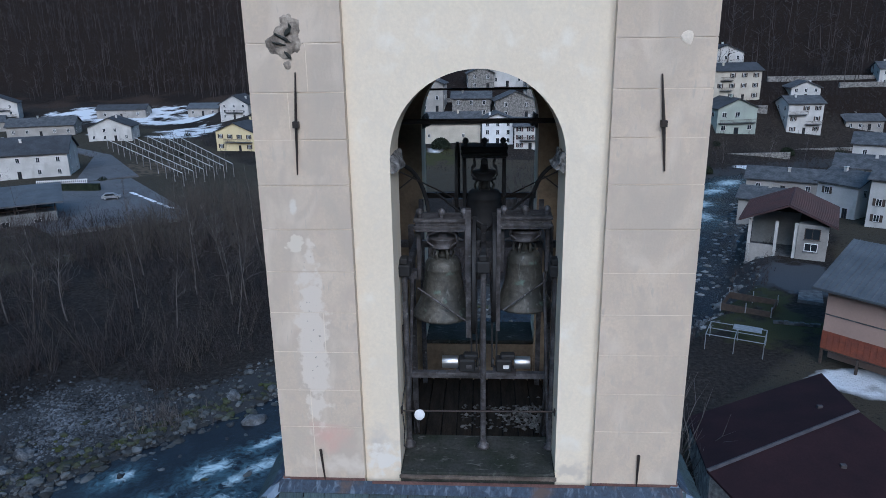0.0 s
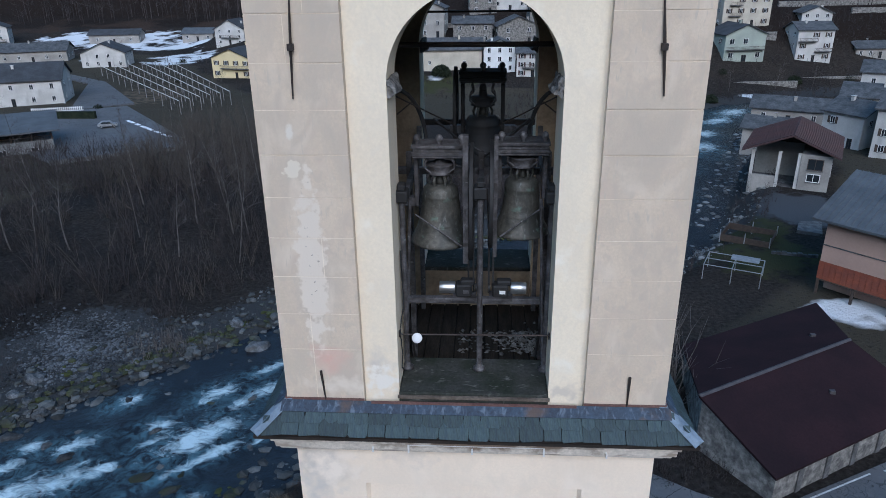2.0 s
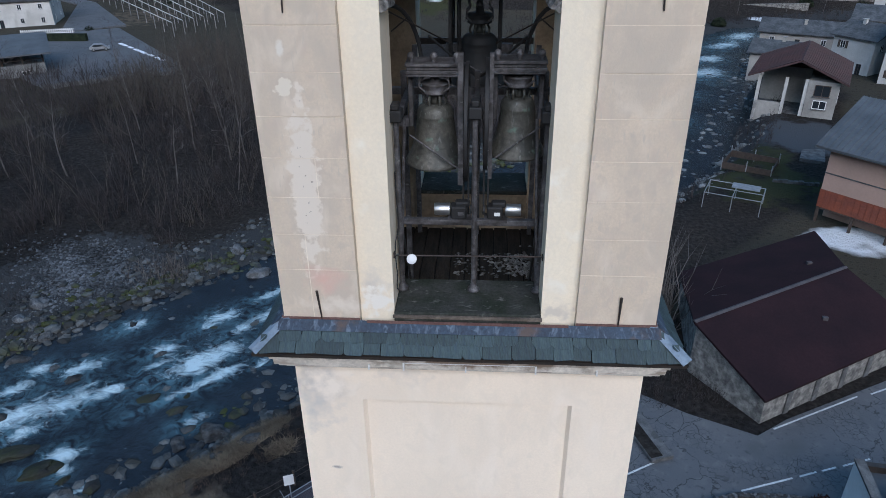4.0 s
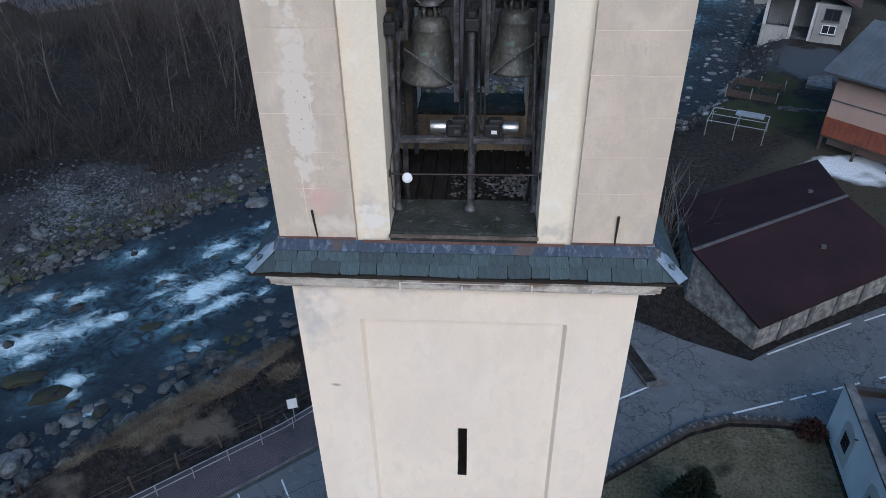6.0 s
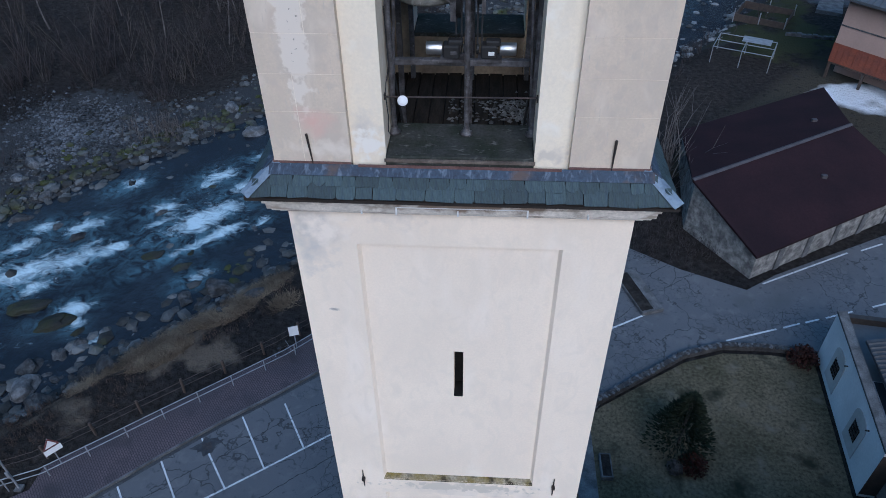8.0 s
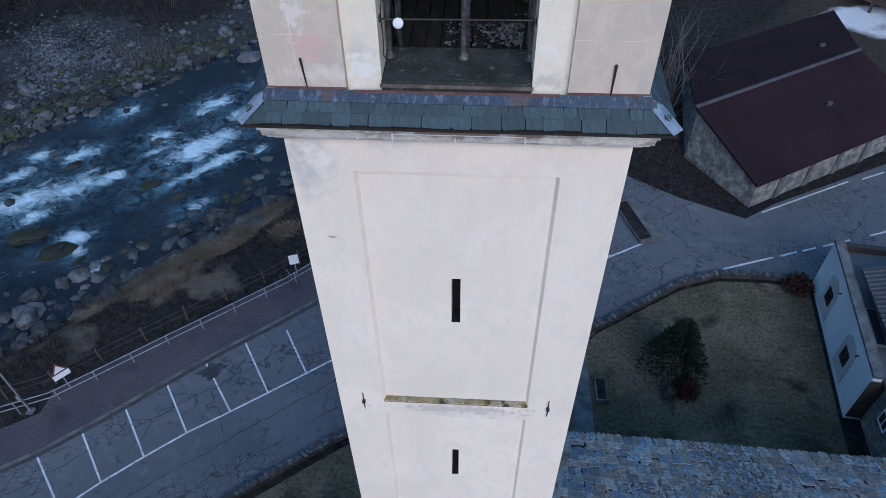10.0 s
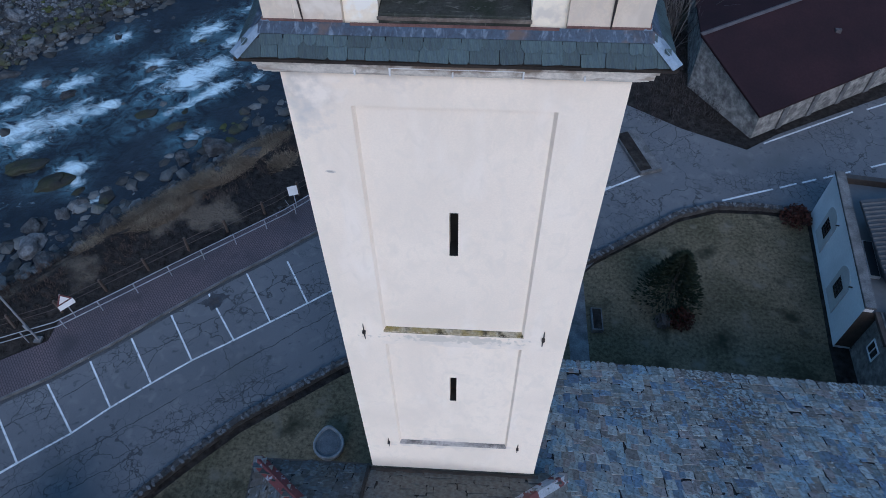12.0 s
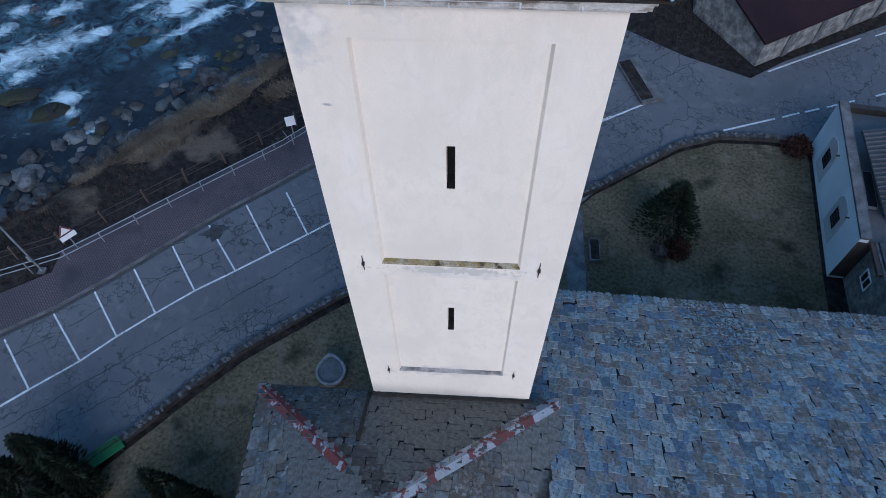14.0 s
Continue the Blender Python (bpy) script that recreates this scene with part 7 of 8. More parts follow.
def maroon_barn():
    """A long low stone barn under a broad maroon sheet roof."""
    b = thing("barn", "long low stone barn under a broad maroon sheet roof", "barn")
    A, B = Vector((15.7, 35.2, 4.5)), Vector((30.2, 43.8, 4.5))
    E, F = Vector((19.3, 29.4, 2.15)), Vector((34.2, 38.2, 2.15))
    C, D = Vector((32.4, 54.4, 2.5)), Vector((17.4, 45.8, 2.5))
    t = Vector((0, 0, 0.18))
    part("roof", solid([A, B, E, F, C, D, A + t, B + t, E + t, F + t, C + t, D + t], [(2, 3, 1, 0), (0, 1, 4, 5), (8, 6, 7, 9), (6, 11, 10, 7), (2, 8, 9, 3), (3, 9, 7, 1), (1, 7, 10, 4), (4, 10, 11, 5), (5, 11, 6, 0), (0, 6, 8, 2)]), MAROON, b, "smooth dark maroon sheet roof")
    s = (F - E).normalized().cross(Vector((0, 0, 1))) * 0.2
    part("ridge_cap", solid([A - s + t, B - s + t, B + s + t, A + s + t, A + t * 1.6, B + t * 1.6], [(0, 1, 5, 4), (4, 5, 2, 3), (0, 4, 3), (1, 2, 5), (0, 3, 2, 1)]), GUTTER_G, b, "dull grey ridge capping")
    m = (A + B + E + F + C + D) / 6
    q = [p.lerp(m, 0.035) for p in (E, F, B, C, D, A)]
    low = [(p.x, p.y, -1.0) for p in q]
    top = [(p.x, p.y, p.z - 0.1) for p in (q[0], q[1])] + [(q[2].x, q[2].y, 4.4), (q[3].x, q[3].y, 2.4), (q[4].x, q[4].y, 2.4), (q[5].x, q[5].y, 4.4)]
    part("wall", solid(low + top, [(0, 1, 7, 6), (1, 2, 8, 7), (2, 3, 9, 8), (3, 4, 10, 9), (4, 5, 11, 10), (5, 0, 6, 11)]), WALL_S, b, "grey rubble stone wall")
    ax = (F - E).normalized()
    nr = Vector((ax.y, -ax.x, 0))
    for i in range(5):
        c = q[0] + ax * (2.5 + i * 2.9)
        bm = boxes((-0.25, 0.25, -0.1, 0.1, -0.5, 1.8))
        part("buttress", turn(bm, Matrix.Translation((c.x, c.y, 0)) @ Matrix.Rotation(math.atan2(ax.y, ax.x), 4, "Z")), KERB, b)
    for f, g in ((0.60, 0.52), (0.80, 1.3)):
        p = E.lerp(F, f).lerp(A.lerp(B, f), g) if g < 1 else A.lerp(B, f).lerp(D.lerp(C, f), g - 1)
        part("roof_vent", boxes((p.x - 0.2, p.x + 0.2, p.y - 0.14, p.y + 0.14, p.z + 0.1, p.z + 0.4)), GUTTER_G, b, "small grey roof vent")


maroon_barn()


def wing():
    """The white parish building beside the lawn: blind arches with barred windows, coped parapet, rubble part with ribbed roof."""
    w = thing("parish_house", "white parish house with arched niches and barred windows", "house", pose(20.45, 13.0, 0, 0, 0, -7.5))
    part("wall", boxes((0, 0.45, 0, 9.8, -0.2, 3.8), (0.45, 5.5, 0.02, 9.78, -0.2, 3.3)), WALL_B, w, "bluish white plaster wall")
    part("coping", boxes((-0.05, 0.5, -0.05, 9.85, 3.8, 3.95)), KERB, w, "grey stone parapet coping")
    part("coping", boxes((0.5, 5.5, 9.5, 9.85, 3.3, 3.8)), GUTTER, w, "dark green metal eave edge")
    part("flat_roof", boxes((0.45, 5.5, 0.03, 9.5, 3.3, 3.36)), ROOF_M, w, "flat grey sheet roof")
    face = Matrix.Translation((0, 4.9, 0)) @ Matrix.Rotation(-math.pi / 2, 4, "Z")
    for u in (-2.3, 2.1):
        niche = [(u - 0.85, 0.4), (u + 0.85, 0.4), (u + 0.85, 2.5)] + [(u + 0.85 * math.cos(k * math.pi / 10), 2.5 + 0.6 * math.sin(k * math.pi / 10)) for k in range(1, 10)] + [(u - 0.85, 2.5)]
        part("niche", turn(plate(niche, -0.05, 0.02), face), WALL_W, w, "shallow arched niche panel")
        part("window", turn(boxes((u - 0.42, u + 0.42, -0.07, -0.04, 1.2, 2.2)), face), PANE, w)
        for k in range(4):
            part("window_bar", turn(boxes((u - 0.4 + k * 0.25, u - 0.37 + k * 0.25, -0.1, -0.075, 1.3, 2.3)), face), IRON, w)
        for k in range(3):
            part("window_bar", turn(boxes((u - 0.42, u + 0.42, -0.105, -0.08, 1.45 + k * 0.3, 1.48 + k * 0.3)), face), IRON, w)
        part("spout", turn(boxes((u + 0.9, u + 0.96, -0.2, 0.0, 3.0, 3.06)), face), IRON, w, "short dark drain spout")
    # thin dark panel over the near end wall, shade put in as colour
    part("end_cladding", boxes((0.0, 1.9, -0.035, -0.004, 0.2, 3.5)), WOOD, w, "dark brown panel for the shade at the near end")
    part("skylight", boxes((0.75, 1.3, 2.4, 4.9, 3.36, 3.55)), GREYMETAL, w, "white-framed roof light")
    part("skylight_glass", boxes((0.8, 1.26, 2.45, 4.85, 3.55, 3.57)), PANE, w)
    st = thing("stone_house", "rubble stone house with a ribbed dark roof", "house", pose(20.62, 3.4, 0, 0, 0, -4))
    part("wall", boxes((0, 7, 0, 9.55, -0.2, 3.6)), WALL_S, st, "rubble stone wall")
    f2 = Matrix.Translation((0, 4.6, 0)) @ Matrix.Rotation(-math.pi / 2, 4, "Z")
    opening(st, -3.6, 1.6, 0.9, 0.9, f2)
    part("low_roof", boxes((0.1, 7.2, -0.4, 9.5, 3.6, 3.75)), ROOF_S, st, "grey stone roof")
    rf = part("roof", solid([(0.25, 10.6, 4.3), (9, 10.6, 6.9), (9, 16.6, 6.9), (0.25, 16.6, 4.3), (0.25, 10.6, 4.45), (9, 10.6, 7.05), (9, 16.6, 7.05), (0.25, 16.6, 4.45)], [(0, 3, 2, 1), (4, 5, 6, 7), (0, 1, 5, 4), (1, 2, 6, 5), (2, 3, 7, 6), (3, 0, 4, 7)]), ROOF_D, st, "dark ribbed roof")
    for i in range(19):
        y = 10.65 + i * 0.31
        part("roof_rib", solid([(0.25, y, 4.45), (9, y, 7.05), (9, y + 0.12, 7.05), (0.25, y + 0.12, 4.45), (0.25, y + 0.06, 4.53), (9, y + 0.06, 7.13)], [(0, 1, 5, 4), (4, 5, 2, 3), (0, 4, 3), (1, 2, 5)]), ROOF_D, rf)
    part("timber_eave", boxes((-0.25, 0.9, 7.6, 9.6, 3.35, 3.55)), WOOD, st, "dark timber eave boards")
    part("eave_wall", boxes((1.0, 6.8, 10.9, 16.2, 3.0, 4.4)), WALL_B, st)


wing()


VINEPOST = mat("grey_vine_post", (0.27, 0.26, 0.255, 1), (0.15, 0.145, 0.14, 1), 1.5, 10, 0.9, 0.2, contrast=0.3)


def trellis():
    """Vine rows: posts with pale beams and wires."""
    t = thing("vine_trellis", "bare vineyard of posts and pale horizontal beams", "trellis")
    a0, a1, b0, b1 = Vector((-126.5, 219)), Vector((-74, 157)), Vector((-110, 233)), Vector((-64, 152))
    b1 = Vector((-66, 170))
    for i in range(6):
        f = i / 5
        p, q = a0.lerp(b0, f), a1.lerp(b1, f)
        part("beam", rods(0.11, ((*p, 3.3), (*q, 3.3)), n=5), WALL_W, t, "pale frosted top rail")
        part("wire", rods(0.04, ((*p, 1.9), (*q, 1.9)), n=5), WOOD, t)
        n = 11
        for k in range(n + 1):
            c = p.lerp(q, k / n)
            part("post", boxes((c.x - 0.08, c.x + 0.08, c.y - 0.08, c.y + 0.08, -0.3, 3.4)), VINEPOST, t)


trellis()


def picket_fence():
    f = thing("picket_fence", "white garden fence beside the long white house", "fence", pose(-106, 158.5, 0, 0, 0, 15))
    for i in range(26):
        part("picket", boxes((-6 + i * 0.46, -5.8 + i * 0.46, 0, 0.06, 0.3, 1.5)), WHITEP, f)
    for z in (0.5, 1.2):
        part("rail", boxes((-6, 6, 0.06, 0.12, z, z + 0.1)), WHITEP, f)


picket_fence()


def terrace_wall(x0, y0, x1, y1, h):
    """A dry-stone terrace wall on the hillside."""
    z = min(float(terrain(x0, y0)), float(terrain(x1, y1)))
    solo("terrace_wall", turn(strip(bmesh.new(), (x0, y0), (x1, y1), 0.8, -3, h), Matrix.Translation((0, 0, z))), WALL_S, "rubble stone terrace wall on the hillside", "wall", group="terrace walls", kind="structure")


for w in ((60, 203, 92, 206, 2.0), (92, 211, 130, 216, 2.0), (88, 222, 128, 225, 1.8), (66, 219, 90, 222, 2.0), (96, 240, 132, 242, 1.6), (-24, 205, 30, 204, 2.2), (-22, 226, 24, 224, 1.8), (118, 236, 150, 240, 1.6)):
    terrace_wall(*w)
solo("yard", slab([(-104, 160), (-92, 166), (-61, 129), (-60, 122.7), (-71, 117), (-80, 112), (-92, 122), (-102, 140)], -1.6, 0.4), ASPHALT, "grey asphalt yard across the river", "yard", kind="structure")
solo("lane", slab([(-104, 160), (-92, 170), (-118, 205), (-150, 230), (-152, 226), (-122, 202)], -0.6, 0.38), ASPHALT, "narrow asphalt lane between fields", "lane", kind="structure")
solo("yard_wall", slab([(-60, 122.4), (-71, 116.7), (-80, 111.6), (-80.2, 112.0), (-71.1, 117.2), (-60.1, 122.9)], -3, 0.75), KERB, "concrete retaining wall of the yard", "wall", kind="structure")
for a, b in ((0.0, 0.16), (0.22, 0.3), (0.36, 0.62), (0.68, 0.78), (0.84, 1.0)):
    p, q = Vector((-83, 148)).lerp(Vector((-66, 132)), a), Vector((-83, 148)).lerp(Vector((-66, 132)), b)
    solo("snow_strip", bevel(strip(bmesh.new(), p, q, 0.8, 0.3, 0.5), 0.05), SNOW, "thin strip of old snow along the yard", "snow", kind="stuff")


def open_shed():
    """A low concrete store with a projecting mono-pitch roof on timber posts."""
    h = thing("store_shed", "pale concrete store with a broad projecting timber roof", "shed", pose(-91, 118.5, -0.3, 0, 0, 32))
    part("wall", boxes((-11, 7, 0, 9, -3, 2.6)), CONCRETE, h, "pale blue-grey concrete wall")
    part("terrace", boxes((-11, 10, -4.5, 0, -3.5, -0.9)), CONCRETE, h, "lower concrete terrace")
    part("roof", solid([(-12, -2.4, 4.6), (8.5, -2.4, 4.6), (8.5, 10, 6.4), (-12, 10, 6.4), (-12, -2.4, 4.85), (8.5, -2.4, 4.85), (8.5, 10, 6.65), (-12, 10, 6.65)], [(0, 3, 2, 1), (4, 5, 6, 7), (0, 1, 5, 4), (1, 2, 6, 5), (2, 3, 7, 6), (3, 0, 4, 7)]), ROOF_M, h, "grey sheet roof")
    for i in range(6):
        part("post", boxes((-10.8 + i * 3.5, -10.5 + i * 3.5, 0.1, 0.4, 2.6, 4.9)), WOOD, h)
    part("rail", boxes((-11, 7, 0.05, 0.2, 3.3, 3.45)), WOOD, h)
    part("back_boards", boxes((-11, 7, 8.6, 8.9, 2.6, 6.0)), WOOD, h)
    for x in (-7.5, -2.0, 3.5):
        opening(h, x, 0.2, 1.3, 1.2, Matrix.Identity(4))


CONCRETE = mat("pale_concrete", (0.26, 0.27, 0.275, 1), (0.17, 0.175, 0.18, 1), 0.4, 5, 0.9, 0.3, contrast=0.25)
open_shed()
solo("hedge_wall", boxes((-108, -92, 150.2, 151.2, -0.2, 2.0)), NEEDLE, "dark clipped hedge beside the yard", "hedge")
sl = solo("concrete_slab", slab([(42.9, 83.5), (45.9, 83.5), (44.0, 78.8), (41.3, 80.2)], -0.3, 0.42), KERB, "pale concrete slab in the yard", "slab", kind="structure")


def car(m, material):
    c = thing("parked_car", "silver parked car in the asphalt yard", "car", m)
    prof = [(-2.0, 0.35), (2.0, 0.35), (2.05, 0.75), (1.2, 0.9), (0.6, 1.4), (-1.1, 1.45), (-1.8, 0.95), (-2.05, 0.8)]
    part("body", bevel(plate(prof, -0.82, 0.82), 0.05), material, c)
    part("side_windows", plate([(0.95, 0.95), (0.5, 1.33), (-1.0, 1.37), (-1.5, 0.98)], -0.83, 0.83), PANE, c)
    for x in (-1.25, 1.25):
        for y in (-0.75, 0.75):
            wl = part("wheel", turn(ring(0.33, 0.2, 0.12, 18), Matrix.Translation((x, y, 0.33)) @ Matrix.Rotation(math.pi / 2, 4, "Z")), CABLE, c)
            part("rim", rods(0.2, ((x, y - 0.09, 0.33), (x, y + 0.09, 0.33)), n=12), GREYMETAL, wl)


car(pose(-84, 141, 0.4, 0, 0, 25), GREYMETAL)


def frame_pile():
    """Climbing frames and boards of a small kitchen garden."""
    f = thing("pole_pergola", "skeletal grey pergola of poles in the kitchen garden", "pergola", pose(28.5, 66, -0.1, 0, 0, -25))
    for x in (-3, 0, 3):
        for y in (-2, 2):
            part("pole", rods(0.05, ((x, y, 0), (x, y, 1.9)), n=6), GREYMETAL, f)
        part("pole", rods(0.05, ((x, -2, 1.9), (x, 2, 1.9)), n=6), GREYMETAL, f)
    for y in (-2, 0, 2):
        part("pole", rods(0.05, ((-3, y, 1.9), (3, y, 1.9)), n=6), GREYMETAL, f)
    part("board", boxes((-0.5, 2.5, 0.6, 2.2, 1.95, 2.0)), GREYMETAL, f, "pale loose board")
    g = thing("garden_enclosure", "fenced garden plot with low dark boards", "fence", pose(34.5, 78.5, -0.2, 0, 0, -30))
    for x0, x1, y0, y1 in ((-3, 3, -2.5, -2.4), (-3, 3, 2.4, 2.5), (-3, -2.9, -2.5, 2.5), (2.9, 3, -2.5, 2.5)):
        part("board", boxes((x0, x1, y0, y1, 0.0, 0.9)), WOOD, g)
    for x in (-3, 0, 3):
        for y in (-2.5, 2.5):
            part("post", boxes((x - 0.06, x + 0.06, y - 0.06, y + 0.06, -0.2, 1.5)), GREYMETAL, g)
    s = thing("low_stone_wall", "short low stone wall in the garden", "wall", pose(38, 72.5, -0.1, 0, 0, -15))
    for i in range(9):
        part("stone", bevel(boxes((-2.6 + i * 0.58, -2.06 + i * 0.58, -0.2, 0.2, 0, 0.4 + 0.06 * (i % 3))), 0.05), KERB, s)


frame_pile()

# ---------------------------------------------------------------- trees and undergrowth
def stems(segs, sides=3):
    """Tapered sticks from rows of start, end, two radii."""
    a = np.array(segs, float)
    p, q, r0, r1 = a[:, 0:3], a[:, 3:6], a[:, 6], a[:, 7]
    w = q - p
    w /= np.linalg.norm(w, axis=1, keepdims=True) + 1e-9
    ref = np.where(np.abs(w[:, 2:3]) > 0.9, [[1.0, 0, 0]], [[0, 0, 1.0]])
    u = np.cross(w, ref)
    u /= np.linalg.norm(u, axis=1, keepdims=True) + 1e-9
    v = np.cross(w, u)
    rings = []
    for c, r in ((p, r0), (q, r1)):
        for k in range(sides):
            t = k * math.tau / sides
            rings.append(c + r[:, None] * (math.cos(t) * u + math.sin(t) * v))
    verts = np.stack(rings, 1).reshape(-1, 3)
    base = np.arange(len(a))[:, None] * 2 * sides
    faces = np.concatenate([np.stack([base[:, 0] + k, base[:, 0] + (k + 1) % sides, base[:, 0] + sides + (k + 1) % sides, base[:, 0] + sides + k], -1) for k in range(sides)])
    return verts.tolist(), faces.tolist()


def grow(rnd, p, d, length, r, depth, out, droop=0.0, spread_=0.55):
    """Limbs that fork into thinner ones."""
    q = p + d * length
    out.append((*p, *q, r, r * 0.62))
    if depth == 0:
        return
    for k in range(rnd.choice((2, 3, 3))):
        f = rnd.uniform(0.45, 1.0)
        n = Vector((rnd.gauss(0, 1), rnd.gauss(0, 1), rnd.gauss(0.15 - droop, 0.5))).normalized()
        grow(rnd, p + d * length * f, (d * (1 - spread_ * 0.6) + n * spread_).normalized(), length * rnd.uniform(0.5, 0.78), r * 0.55, depth - 1, out, droop, spread_)


def bare_tree(seed, height, r, lean=0.1):
    """Trunk and branches of a leafless tree as two lists of sticks."""
    rnd = random.Random(seed)
    trunk, limbs = [], []
    p = Vector((0, 0, -0.4))
    d = Vector((rnd.gauss(0, lean), rnd.gauss(0, lean), 1)).normalized()
    n = 8
    for k in range(n):
        q = p + d * (height / n)
        trunk.append((*p, *q, r * (1 - k / (n + 1)), r * (1 - (k + 1) / (n + 1))))
        if k > 1:
            for _ in range(3):
                side = Vector((rnd.gauss(0, 1), rnd.gauss(0, 1), rnd.uniform(0.5, 1.5))).normalized()
                grow(rnd, q, side, height * rnd.uniform(0.10, 0.2) * (1.25 - k / n), r * 0.33 * (1.1 - k / n), 3, limbs)
        p = q
        d = (d + Vector((rnd.gauss(0, 0.06), rnd.gauss(0, 0.06), 0.05))).normalized()
    return trunk, limbs


def mesh_of(name, segs, material, sides=3):
    v, f = stems(segs, sides)
    me = bpy.data.meshes.new(name)
    me.from_pydata(v, [], f)
    me.materials.append(material)
    return me


KINDS = []
for i in range(5):
    t, l = bare_tree(100 + i, 13 + i, 0.11, 0.12)
    KINDS.append((mesh_of("trunk", t, BIRCH, 6), mesh_of("crown", l, BARK if i % 2 else BIRCH, 3)))


def plant_tree(x, y, k, s, rot, label, tilt=0.0):
    z = float(terrain(x, y))
    ob = thing("bare_tree", label, "tree", pose(x, y, z, tilt, 0, rot), group="bare trees on the far bank")
    for me in KINDS[k]:
        c = new(me.name, me)
        c.parent = ob
        c.matrix_basis = Matrix.Diagonal((s, s, s, 1))


rnd = random.Random(77)
spots = [(-54, 73), (-41, 83.5), (-35.3, 81.7), (-33.2, 82), (-56, 69), (-61, 71.6), (-47, 78), (-38, 88), (-30, 86), (-44, 92), (-65, 84), (-52, 90), (-28, 90), (-36, 98), (-72, 95), (-46, 104), (-58, 100), (-24, 94), (-80, 88), (-32, 74), (-40, 74), (-66, 64), (-76, 74)]
for i, (x, y) in enumerate(spots):
    plant_tree(x, y, i % 5, rnd.uniform(0.75, 1.1), rnd.uniform(0, 360), "tall bare grey-barked tree in the riverside wood", rnd.uniform(-5, 5))
for x, y in ((60, 196), (70, 199), (48, 176), (85, 203)):
    plant_tree(x, y, int(x) % 5, 0.7, x * 9, "bare tree on the upstream bank")


def thicket(n, place, h, r, name, label, material, seed, forks=3):
    """Countless bare shrubs: stems fanning from one root, each bending outwards and splitting into fine twigs."""
    rnd = random.Random(seed)
    spots_ = [place(rnd) for _ in range(n)]
    heights = terrain(np.array([p[0] for p in spots_]), np.array([p[1] for p in spots_])) - 0.2
    segs = []
    for (x, y), z in zip(spots_, heights.tolist()):
        hh = h * rnd.uniform(0.4, 1.0)
        for _ in range(forks):
            d = Vector((rnd.gauss(0, 0.28), rnd.gauss(0, 0.28), 1)).normalized()
            p = Vector((x + rnd.gauss(0, 0.12), y + rnd.gauss(0, 0.12), z))
            q = p + d * hh * 0.4
            d2 = (d + Vector((rnd.gauss(0, 0.22), rnd.gauss(0, 0.22), 0.1))).normalized()
            e = q + d2 * hh * 0.35
            t = e + (d2 + Vector((rnd.gauss(0, 0.3), rnd.gauss(0, 0.3), 0.1))).normalized() * hh * 0.3
            segs += [(*p, *q, r, r * 0.7), (*q, *e, r * 0.7, r * 0.4), (*e, *t, r * 0.4, r * 0.12)]
            for base in (q, q.lerp(e, 0.5), e):
                g = base + (d2 + Vector((rnd.gauss(0, 0.55), rnd.gauss(0, 0.55), 0.0))).normalized() * hh * rnd.uniform(0.15, 0.34)
                segs.append((*base, *g, r * 0.35, r * 0.1))
    v, f = stems(segs)
    stuff_mesh(name, v, f, material, label, "undergrowth")


def bank_wood(lo, hi, t0, t1):
    """Places on the far bank, clear of the shingle bar."""
    base = beside(lo, hi, t0, t1)

    def place(rnd):
        while True:
            x, y = base(rnd)
            if ((x + 42) / 8) ** 2 + ((y - 55) / 6.5) ** 2 > 1 and noise.noise(Vector((x * 0.06, y * 0.06, 2))) > -0.28:
                return x, y
    return place


BRAMBLE = mat("dead_brambles", (0.085, 0.060, 0.046, 1), (0.045, 0.035, 0.029, 1), 0.5, 4, 1.0, 0.0, vary=0.4, island=True)
thicket(3000, bank_wood(-75, -18, 140, 285), 3.2, 0.020, "riverside_scrub", "dark tangle of bare shrubs on the far bank", TWIG, 5, 7)
thicket(420, bank_wood(-70, -20, 140, 285), 8.0, 0.040, "riverside_saplings", "thin bare saplings on the far bank", TWIG, 6, 6)
thicket(150, bank_wood(-60, -22, 200, 285), 7.5, 0.034, "pale_saplings", "thin pale bare saplings in the riverside wood", BARK, 16, 4)
thicket(2200, beside(14.0, 19.5, 160, 240), 0.75, 0.014, "bank_brambles", "dark brown dead brambles on the near river bank", BRAMBLE, 7, 6)
thicket(500, beside(-45, -14, 285, 360), 3.5, 0.04, "upstream_scrub", "bare scrub on the upstream slope", TWIG, 8)
thicket(7, lambda r: (r.gauss(15.6, 0.5), r.gauss(41.5, 1.2)), 8.5, 0.06, "barn_bushes", "tall pale bare bushes beside the stone barn", BIRCH, 19, 7)
thicket(420, lambda r: (r.uniform(12, 18), r.uniform(31, 47)), 1.4, 0.016, "barn_scrub", "bare scrub between barn and road", TWIG, 9)
thicket(300, beside(13, 19, 245, 330), 2.0, 0.03, "garden_bank_scrub", "bare bushes along the garden bank", TWIG, 10)

